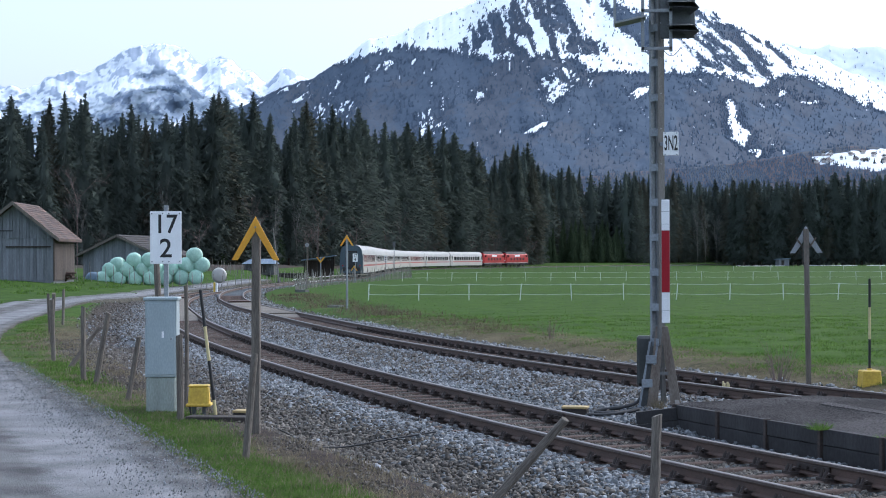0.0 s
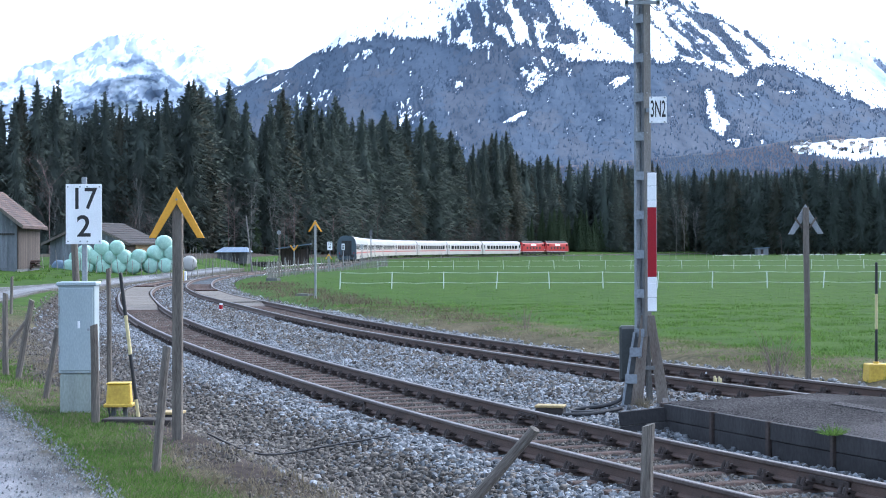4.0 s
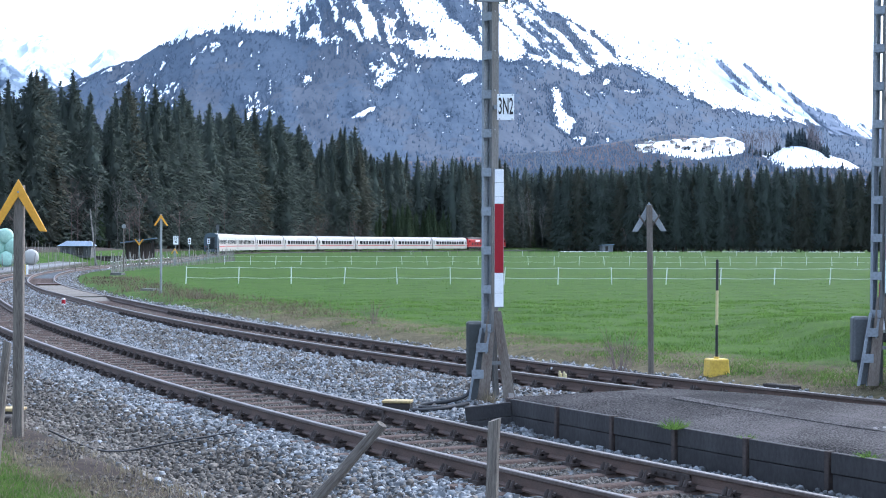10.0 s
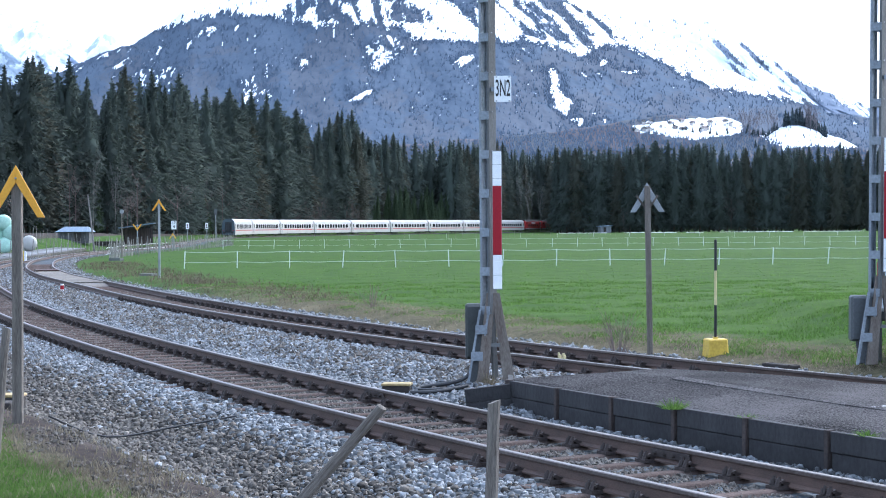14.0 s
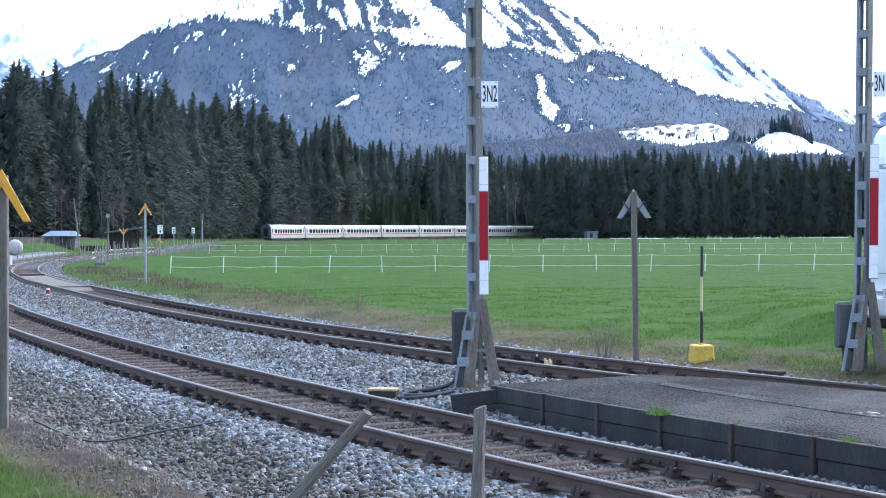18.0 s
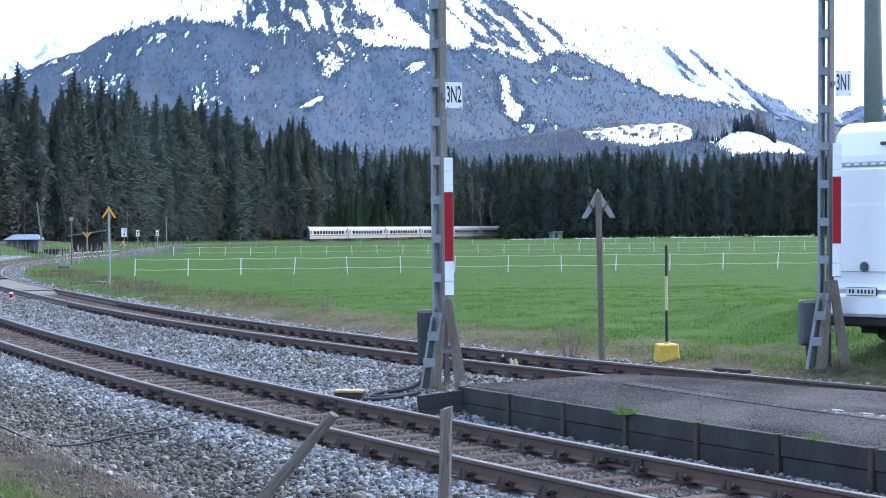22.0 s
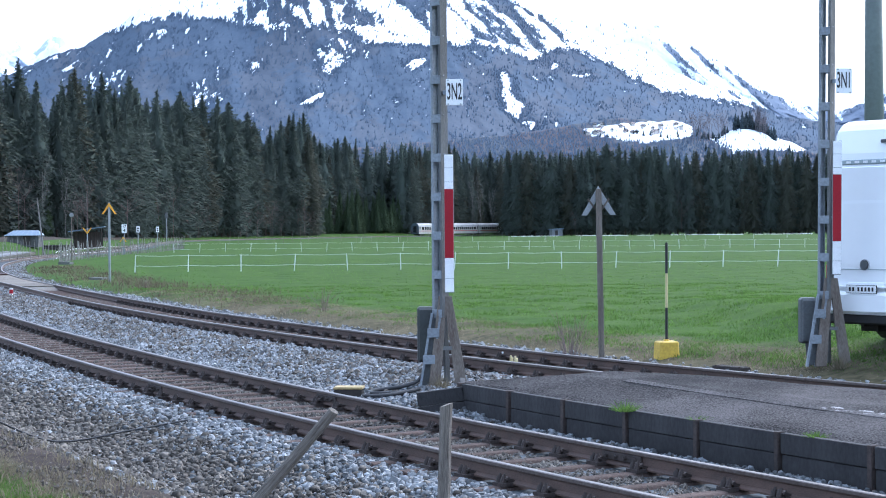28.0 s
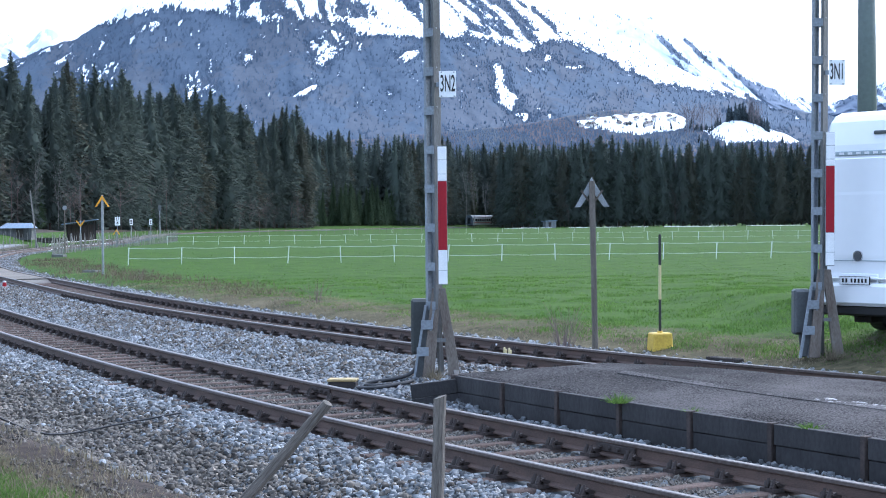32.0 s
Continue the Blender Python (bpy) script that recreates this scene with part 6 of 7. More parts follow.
    for x, y, w, h in ((3.6, 27.0, 0.8, 0.06), (-22.4, 116.5, 1.0, 0.2), (-13.1, 75.7, 0.75, 0.13)):
        c = thing("concrete_cover", "grey concrete cover slab beside the track", "cover slab", pose(x, y, height(x, y), 0, 0, -28))
        part("slab", Shape().box((0, 0, h / 2 - 0.02), (w, 0.45, h)), M_CONCRETE, c, bevel=0.012)
    wooden_post("old grey wooden post behind the cabinet", -6.62, 21.1, 2.25, 0.05, (0, -2))
    # plank beyond the far rail, red bush
    t = thing("plank", "flat dark plank lying beyond the rail", "plank", pose(4.95, 24.6, height(4.95, 24.6) + 0.02, 0, 0, -25))
    part("board", Shape().box((0, 0, 0.02), (0.66, 0.2, 0.05)), M_PLANK, t, bevel=0.006)
    rnd = random.Random(4)
    for bx, by, n, h in ((3.05, 27.5, 16, 0.75), (-1.6, 42, 14, 0.55), (-9.0, 62, 10, 0.5)):
        s = Shape()
        for k in range(n):
            a, r = rnd.uniform(0, 6.28), rnd.uniform(0.1, 0.45)
            top = (r * math.cos(a), r * math.sin(a), h * rnd.uniform(0.5, 1.1))
            s.tube((r * 0.2 * math.cos(a), r * 0.2 * math.sin(a), -0.05), top, 0.008, 0.003, 4)
            s.tube(tuple(0.6 * c for c in top), (top[0] + rnd.uniform(-0.2, 0.2), top[1], top[2] * 1.05), 0.005, 0.002, 4)
        t = thing("twig_bush", "small leafless reddish bush beside the track", "bush", pose(bx, by, height(bx, by)))
        part("twig_work", s, M_TWIG, t)

    t = thing("timber_baulk", "dark short timber baulk lying beyond the rail", "timber", pose(5.24, 25.0, height(5.24, 25.0), 0, 0, -55))
    part("baulk", Shape().box((0, 0, 0.04), (0.66, 0.16, 0.07)), M_PLANK, t, bevel=0.012)
    for k in (-1, 1):
        part("strap", Shape().box((0.24 * k, 0, 0.042), (0.03, 0.168, 0.078)), M_CLIP, t)
    t = thing("rail_clamp", "pair of pale clamps fixed on the rail", "rail clamp", pose(2.12, 26.92, -0.05, 0, 0, -62))
    for k in (-1, 1):
        part("jaw", Shape().box((0.07 * k, -0.06, 0.04), (0.05, 0.05, 0.1)).box((0.07 * k, -0.075, 0.1), (0.03, 0.03, 0.05)), M_CREAM, t, bevel=0.006)
    t = thing("lifting_strap", "yellow webbing strap lying on the ballast", "strap", pose(0.92, 22.36, height(0.92, 22.36) + 0.05, 0, 0, 15))
    for k in range(5):
        part("webbing", Shape().box((-0.22 + 0.11 * k, 0.02 * math.sin(2.1 * k), 0.02 + 0.012 * (k % 2)), (0.13, 0.06, 0.02), pose(0, 0, 0, 0, 8 * (-1) ** k, 14 * math.sin(1.9 * k))), M_YBOX, t, bevel=0.004)
    t = thing("marker_post", "short yellow and white marker beside the lane", "post", pose(-28.3, 113.9, height(-28.3, 113.9)))
    part("shaft", Shape().box((0, 0, 0.4), (0.14, 0.1, 0.9)), M_YBOX, t, bevel=0.02)
    part("cap", Shape().box((0.16, 0, 0.45), (0.14, 0.12, 0.7)), M_WHITE, t, bevel=0.02)


# ---- fences ----
M_PALING = material("bleached_grey_paling", (0.3, 0.28, 0.25), 0.9, 0, (0.14, 0.13, 0.115), 3, 25, 0.3, 0.25)


def build_fences():
    post_mesh = Shape().box((0, 0, 0.4), (0.046, 0.04, 1.05)).box((0, 0, 0.94), (0.03, 0.05, 0.04)).mesh("stake", M_TAPE)

    def white_fence(label, places_, sag, tape=0.019):
        f = thing("electric_fence", label, "fence")
        for i, (x, y) in enumerate(places_):
            p = part("stake", post_mesh, M_TAPE, f)
            p.matrix_basis = pose(x, y, height(x, y), random.uniform(-2, 2), random.uniform(-5, 5), 0)
        for up, w in ((0.9, tape), (0.34, tape)) if tape else ():
            mids = []
            for (x0, y0), (x1, y1) in zip(places_, places_[1:]):
                z0, z1 = height(x0, y0) + up, height(x1, y1) + up
                mids += [(x0, y0, z0), ((x0 + x1) / 2, (y0 + y1) / 2, (z0 + z1) / 2 - sag)]
            mids.append((*places_[-1], height(*places_[-1]) + up))
            s = Shape().sweep([(-0.004, 0), (0.004, 0), (0.004, w), (-0.004, w)], [(p, (0.0, 1.0)) for p in mids])
            part("tape", s, M_TAPE, f)

    white_fence("white plastic electric fence across the meadow", [(-13.85 + 2.9 * k + 0.0065 * k * min(k, 12), 91.8 + random.uniform(-0.2, 0.2)) for k in range(26)], 0.04)
    white_fence("farther white electric fence across the meadow", [(-22.6 + 2.71 * k, 177 + random.uniform(-0.3, 0.3)) for k in range(44)], 0.04, 0.016)
    white_fence("far electric fence before the wood", [(-5 + 7.5 * k, 330 + 1.5 * k) for k in range(24)], 0.05, 0)
    # rough paling fence by the line
    stakes = [Shape().tube((0, 0, -0.2), (0, 0, 1.15 + 0.2 * k), 0.034, 0.024, 5).mesh("paling", M_PALING) for k in range(3)]
    f = thing("paling_fence", "old grey paling fence along the railway line", "fence")
    rnd = random.Random(9)
    for k in range(120):
        y = 118 + k * 0.85 + rnd.uniform(-0.2, 0.2)
        x = float(on(LINE_B, y)) + 4.6 + 0.02 * (y - 128)
        p = part("paling", stakes[k % 3], M_WOOD, f)
        p.matrix_basis = pose(x, y, height(x, y), rnd.uniform(-6, 6), rnd.uniform(-9, 9), 0)
    for a, b in ((128, 150), (150, 175), (175, 218)):
        xa, xb = float(on(LINE_B, a)) + 4.2 + 0.02 * (a - 128), float(on(LINE_B, b)) + 4.2 + 0.02 * (b - 128)
        part("rail_pole", Shape().tube((xa, a, height(xa, a) + 0.8), (xb, b, height(xb, b) + 0.8), 0.05, 0.04, 5), M_WOOD, f)
    for up in (0.45, 0.85):
        run = []
        for k in range(30):
            y = 116 + k * 1.5
            x = float(on(LINE_B, y)) + 4.4 + 0.02 * (y - 128)
            run.append(((x, y, height(x, y) + up + rnd.uniform(-0.05, 0.05)), (1.0, 0.0)))
        part("tape", Shape().sweep([(-0.004, 0), (0.004, 0), (0.004, 0.022), (-0.004, 0.022)], run), M_TAPE, f, "slack white fence tape")
    f = thing("paling_fence", "grey stake fence before the wrapped bales", "fence")
    for k in range(36):
        x, y = -41.5 + 0.5 * k + rnd.uniform(-0.08, 0.08), 123 + 0.32 * k
        p = part("paling", stakes[k % 3], M_WOOD, f)
        p.matrix_basis = pose(x, y, height(x, y), rnd.uniform(-5, 5), rnd.uniform(-7, 7), 0)
    f = thing("paling_fence", "grey stake fence before the far huts", "fence")
    for k in range(30):
        x, y = -42.5 + 0.33 * k + rnd.uniform(-0.06, 0.06), 165 + 0.1 * k
        p = part("paling", stakes[k % 3], M_WOOD, f)
        p.matrix_basis = pose(x, y, height(x, y), rnd.uniform(-5, 5), rnd.uniform(-7, 7), 0)
    f = thing("stake_fence", "row of thin stakes before the distant wood", "fence")
    for k in range(90):
        x, y = -30 + 2.0 * k * 0.75, 300 + 2.2 * k
        if x < on(LINE_B, y) + 8:
            x = float(on(LINE_B, y)) + 8
        p = part("paling", stakes[k % 3], M_WOOD, f)
        p.matrix_basis = pose(x, y, height(x, y), rnd.uniform(-4, 4), rnd.uniform(-6, 6), 0)


# ---- farm buildings ----
def boarded(parent, outline_of, x0, x1, y, base, mat, step=0.32, turn_=0):
    """Upright boards on a wall in the plane y, up to outline_of(x)."""
    x = x0
    while x < x1 - 0.05:
        w = min(step, x1 - x)
        za, zb = outline_of(x), outline_of(x + w)
        s = Shape()
        d = random.uniform(0.02, 0.05)
        s.add([(x + 0.012, y, base), (x + w - 0.012, y, base), (x + w - 0.012, y, zb), (x + 0.012, y, za),
               (x + 0.012, y - d, base), (x + w - 0.012, y - d, base), (x + w - 0.012, y - d, zb), (x + 0.012, y - d, za)],
              [(0, 3, 2, 1), (4, 5, 6, 7), (0, 1, 5, 4), (1, 2, 6, 5), (2, 3, 7, 6), (3, 0, 4, 7)])
        part("board", s, mat, parent)
        x += w


def build_barn():
    # gable towards the viewer, roof along local y
    b = thing("barn", "weathered grey boarded barn with a red-brown tiled roof", "barn", pose(-42.45, 112, 0.8, 0, 0, 8))
    ridge, eave, half, deep = 5.45, 3.2, 2.75, 8.0
    g = lambda x: eave + (ridge - eave) * (1 - abs(x) / half)
    core = Shape().prism([(-half, -0.8), (half, -0.8), (half, eave), (0, ridge), (-half, eave)], 0.0, deep)
    part("wall", core, M_BOARD, b)
    boarded(b, lambda x: min(g(x), 3.3), -half, half, 0.0, 0.1, M_BOARD, 0.24)
    boarded(b, g, -1.3, half, -0.06, 3.05, M_BOARD, 0.24)
    for sx in (-1, 1):
        s = Shape()
        tilt = math.atan2(ridge - eave, half)
        n = Vector((-sx * -math.sin(tilt), 0, math.cos(tilt)))
        a, c = Vector((0, 0, ridge + 0.05)), Vector((sx * (half + 0.55), 0, eave - 0.36))
        part("roof", Shape().add([(a.x, -0.7, a.z), (c.x, -0.7, c.z), (c.x, deep + 0.5, c.z), (a.x, deep + 0.5, a.z),
                                  (a.x, -0.7, a.z + 0.16), (c.x, -0.7, c.z + 0.16), (c.x, deep + 0.5, c.z + 0.16), (a.x, deep + 0.5, a.z + 0.16)],
                                 [(0, 1, 2, 3), (4, 7, 6, 5), (0, 4, 5, 1), (1, 5, 6, 2), (2, 6, 7, 3), (3, 7, 4, 0)]), M_ROOFTILE, b)
        rows = 16
        for k in range(rows):
            u0, u1 = k / rows, (k + 1) / rows
            p, q = a.lerp(c, u0), a.lerp(c, u1)
            part("tile_course", Shape().add([(p.x, -0.7, p.z + 0.17), (q.x, -0.7, q.z + 0.21), (q.x, deep + 0.5, q.z + 0.21), (p.x, deep + 0.5, p.z + 0.17),
                                             (q.x, -0.7, q.z + 0.16), (q.x, deep + 0.5, q.z + 0.16)], [(0, 1, 2, 3), (1, 4, 5, 2)]), M_ROOFTILE, b)
        part("barge_board", Shape().add([(a.x, -0.74, a.z - 0.05), (c.x, -0.74, c.z - 0.05), (c.x, -0.74, c.z + 0.22), (a.x, -0.74, a.z + 0.22),
                                         (a.x, -0.7, a.z - 0.05), (c.x, -0.7, c.z - 0.05), (c.x, -0.7, c.z + 0.22), (a.x, -0.7, a.z + 0.22)],
                                        [(0, 1, 2, 3), (4, 7, 6, 5), (0, 4, 5, 1), (2, 6, 7, 3)]), M_WOOD, b)
    side = Shape().box((half + 0.03, deep / 2, 1.5), (0.06, deep, 3.0))
    part("side_wall", side, M_BROWNBOARD, b, "brown boarded side wall")
    for k in range(21):
        part("board", Shape().box((half + 0.075, 0.2 + k * 0.37, 1.5), (0.04, 0.33, 3.0)), M_BROWNBOARD, b)
    part("hatch", Shape().box((1.0, -0.13, 2.45), (3.2, 0.06, 0.1)), M_PLANK, b)
    part("window_slit", Shape().box((-1.9, -0.13, 1.6), (0.8, 0.05, 0.18)), M_BLACK, b)
    part("window_slit", Shape().box((-0.9, -0.13, 3.6), (1.6, 0.05, 0.07)), M_BLACK, b)
    # lean-to
    s = Shape().prism([(-half - 4.2, 0), (-half, 0), (-half, 3.0), (-half - 4.2, 1.7)], 0.2, deep - 1)
    part("lean_to", s, M_BOARD, b)
    boarded(b, lambda x: 3.0 + (x + half) * 0.31, -half - 4.2, -half, 0.2, 0.1, M_BOARD, 0.26)
    part("lean_to_roof", Shape().prism([(-half - 4.7, 1.62), (-half + 0.2, 3.12), (-half + 0.2, 3.26), (-half - 4.7, 1.76)], -0.3, deep - 0.8), M_BOARD, b, "sloping lean-to roof")
    # second barn
    c = thing("barn", "low dark roofed barn with grey boards behind the bales", "barn", pose(-42.0, 136, 0.3, 0, 0, -4))
    part("wall", Shape().prism([(-3.3, -0.3), (3.3, -0.3), (3.3, 2.5), (0, 4.0), (-3.3, 2.5)], 0, 8.0), M_BOARD, c)
    boarded(c, lambda x: 2.5 + 1.5 * (1 - abs(x) / 3.3), -3.3, 3.3, 0, 0.1, M_BOARD, 0.26)
    for sx in (-1, 1):
        part("roof", Shape().prism([(0, 4.02), (sx * 3.9, 2.25), (sx * 3.9, 2.37), (0, 4.16)], -0.6, 8.6), M_DARKROOF, c)
        for k in range(9):
            u0, u1 = k / 9, (k + 1) / 9
            x0, z0, x1, z1 = sx * 3.9 * u0, 4.16 - 1.79 * u0, sx * 3.9 * u1, 4.16 - 1.79 * u1
            part("tile_course", Shape().add([(x0, -0.6, z0 + 0.01), (x1, -0.6, z1 + 0.05), (x1, 8.6, z1 + 0.05), (x0, 8.6, z0 + 0.01), (x1, -0.6, z1), (x1, 8.6, z1)], [(0, 1, 2, 3), (1, 4, 5, 2)]), M_DARKROOF, c)
        part("barge_board", Shape().add([(0, -0.64, 3.95), (sx * 3.9, -0.64, 2.15), (sx * 3.9, -0.64, 2.38), (0, -0.64, 4.18), (0, -0.6, 3.95), (sx * 3.9, -0.6, 2.15), (sx * 3.9, -0.6, 2.38), (0, -0.6, 4.18)],
                                        [(0, 1, 2, 3), (4, 7, 6, 5), (0, 4, 5, 1), (2, 6, 7, 3)]), M_WOOD, c)
    part("side_wall", Shape().box((3.34, 4.0, 1.1), (0.08, 7.9, 2.6)), M_BROWNBOARD, c)
    part("fascia", Shape().box((3.42, 5.0, 1.95), (0.1, 5.6, 0.75)), material("pale_timber", (0.3, 0.2, 0.1), 0.8, 0, (0.16, 0.11, 0.06), 2, 20), c, "pale timber boarding below the eaves")
    # hut with a sheet roof, and an open shelter
    h = thing("hut", "small hut with a blue-grey sheet roof", "hut", pose(-39.2, 180, height(-39.2, 180), 0, 0, 4))
    up = 1.83 - height(-39.2, 180)
    part("wall", Shape().box((0, 1.5, up / 2 - 0.1), (3.3, 3.0, up + 0.2)), M_HUTBOARD, h)
    boarded(h, lambda v: up, -1.65, 1.65, 0, 0, M_HUTBOARD, 0.3)
    part("roof", Shape().add([(-1.95, -0.4, up - 0.04), (1.9, -0.4, up - 0.04), (1.45, 1.5, up + 0.52), (-1.2, 1.5, up + 0.52), (-1.95, 3.4, up - 0.04), (1.9, 3.4, up - 0.04)],
                             [(0, 1, 2, 3), (1, 5, 2), (5, 4, 3, 2), (4, 0, 3), (0, 4, 5, 1)]), M_TINROOF, h)
    part("door", Shape().box((0.4, -0.06, up / 2), (0.8, 0.05, up - 0.1)), M_PLANK, h)
    for k in range(7):
        part("roof_batten", Shape().add([(-1.8 + 0.55 * k, -0.41, up - 0.03), (-1.77 + 0.55 * k, -0.41, up - 0.03), (-1.1 + 0.4 * k, 1.5, up + 0.55), (-1.13 + 0.4 * k, 1.5, up + 0.55)], [(0, 1, 2, 3)]), M_STEEL, h)
    h = thing("shelter", "open dark shelter with a sloping sheet roof", "shelter", pose(-36.0, 200, height(-36.0, 200), 0, 0, 6))
    up = 2.12 - height(-36.0, 200)
    part("roof", Shape().prism([(-2.1, up), (2.1, up + 0.57), (2.1, up + 0.67), (-2.1, up + 0.1)], -0.4, 3.4), M_TINROOF, h)
    for x in (-1.7, 0, 1.7):
        for y in (0, 3):
            part("post", Shape().box((x, y, (up + 0.2 + 0.13 * x) / 2), (0.14, 0.14, up + 0.2 + 0.13 * x)), M_PLANK, h)
    part("back_wall", Shape().box((0, 3.1, up / 2), (3.5, 0.08, up)), M_BROWNBOARD, h)
    x = 57.0
    h = thing("hut", "tiny pale field shed before the forest", "hut", pose(57.8, 556, height(57.8, 556), 0, 0, 20))
    part("wall", Shape().box((0, 1.2, 1.1), (3.8, 2.4, 2.3)), M_BOARD, h)
    part("roof", Shape().prism([(-2.3, 2.1), (2.3, 2.35), (2.3, 2.55), (-2.3, 2.3)], -0.4, 2.8), M_TINROOF, h)
    part("door", Shape().box((-0.4, -0.03, 0.95), (1.0, 0.05, 1.8)), M_PLANK, h)
    s = thing("leaning_pole", "tall thin pole leaning beside the huts", "pole", pose(-33.65, 164, height(-33.65, 164) - 0.1, 0, -6, 0))
    part("shaft", Shape().tube((0, 0, 0), (0, 0, 6.0), 0.1, 0.06, 7), M_BIRCH, s)
    # wrapped bales
    bale = Shape()
    n, prof = 22, [(0, 0.0), (0.42, 0.0), (0.58, 0.1), (0.62, 0.25), (0.62, 0.95), (0.58, 1.1), (0.42, 1.2), (0, 1.2)]
    verts, faces = [], []
    for r, z in prof:
        for i in range(n):
            a = 2 * math.pi * i / n
            verts.append((r * math.cos(a), z - 0.6, r * math.sin(a)))
    for k in range(len(prof) - 1):
        for i in range(n):
            j = (i + 1) % n
            faces.append((k * n + i, k * n + j, (k + 1) * n + j, (k + 1) * n + i))
    bale_mesh = bale.add(verts, faces).mesh("film", M_BALE, smooth=True)
    rnd = random.Random(12)

    def put(x, y, z, label="silage bale wrapped in pale green film", mat=None):
        t = thing("silage_bale", label, "bale", None, "wrapped bales behind the fence")
        film = bale_mesh
        if "green" not in label:
            film = bale_mesh.copy()
            film.materials[0] = M_COACH if "white" in label else M_TINROOF
        part("film", film, M_BALE, t)
        part("seam", Shape().tube((0, -0.02, 0), (0, 0.02, 0), 0.632, 0.632, 22), film.materials[0], t)
        t.matrix_world = pose(x, y, z, rnd.uniform(-4, 4), rnd.uniform(0, 90), 20 + rnd.uniform(-25, 25))
    spot = lambda k: (-38.5 + 1.21 * k, 128.5 + 0.3 * k)
    for k in range(-2, 5):
        put(*spot(k), 0.76 + 0.03 * max(k, 0))
    for k in (-1.5, -0.5, 0.45, 1.4, 2.35):
        put(*spot(k), 1.5 + 0.02 * k)
    for k in (-1.05, 0.0, 0.95):
        put(*spot(k), 1.9 if k < -1 else 2.27)
    for k, z in ((3.4, 1.86), (4.4, 1.86), (3.9, 2.65)):
        put(*spot(k), z)
    put(*spot(5.5), 1.0, "silage bale wrapped in white film")
    put(-41.7, 127.7, 0.72, "silage bale in torn bluish film")
    s = thing("wood_pile", "heap of split logs and bricks beside the barn", "wood pile", pose(-40.8, 116.5, height(-40.8, 116.5)))
    for k in range(40):
        part("log", Shape().tube((rnd.uniform(-1.2, 1.2), rnd.uniform(-0.3, 0.3), 0.1 + 0.14 * (k // 8)), (rnd.uniform(-1.2, 1.2), rnd.uniform(0.4, 0.9), 0.1 + 0.14 * (k // 8)), 0.08, 0.08, 6), M_ROOFTILE if k % 3 else M_WOOD, s)
    s = thing("wood_pile", "heap of brown logs beside the far huts", "wood pile", pose((208 - 784) / F * 185, 185, -0.1))
    for k in range(24):
        part("log", Shape().tube((-1.4 + rnd.uniform(-0.3, 0.3), rnd.uniform(-0.3, 0.3), 0.1 + 0.2 * (k // 6)), (1.4 + rnd.uniform(-0.4, 0.4), rnd.uniform(-0.3, 0.3), 0.1 + 0.2 * (k // 6)), 0.12, 0.1, 6), M_PLANK, s)


def build_village():
    rnd = random.Random(21)
    for k in range(26):
        u, e = 1150 + 150 * rnd.random() ** 1.6, rnd.uniform(164, 180)
        h = thing("house", "distant alpine house on a snowy slope", "house", pose(*on_hill(u, e), 0, 0, rnd.uniform(-60, 60)) @ pose(0, -8, 1.6), "houses of the hillside village")
        w, d, z = rnd.uniform(2.2, 3.6), rnd.uniform(2.5, 4), rnd.uniform(0.3, 0.8)
        part("wall", Shape().prism([(-w / 2, -4), (w / 2, -4), (w / 2, z), (0, z + 1.4), (-w / 2, z)], 0, d), M_HOUSE, h)
        part("roof", Shape().prism([(-w / 2 - 0.6, z - 0.2), (0, z + 1.5), (w / 2 + 0.6, z - 0.2), (w / 2 + 0.6, z), (0, z + 1.75), (-w / 2 - 0.6, z)], -0.6, d + 0.6), M_SNOW if k % 3 == 0 else M_HOUSEROOF, h)
        for i in range(3):
            part("window", Shape().box((-w / 3 + i * w / 3, -0.05, z * 0.55), (0.7, 0.1, 0.8)), M_GLASS, h)


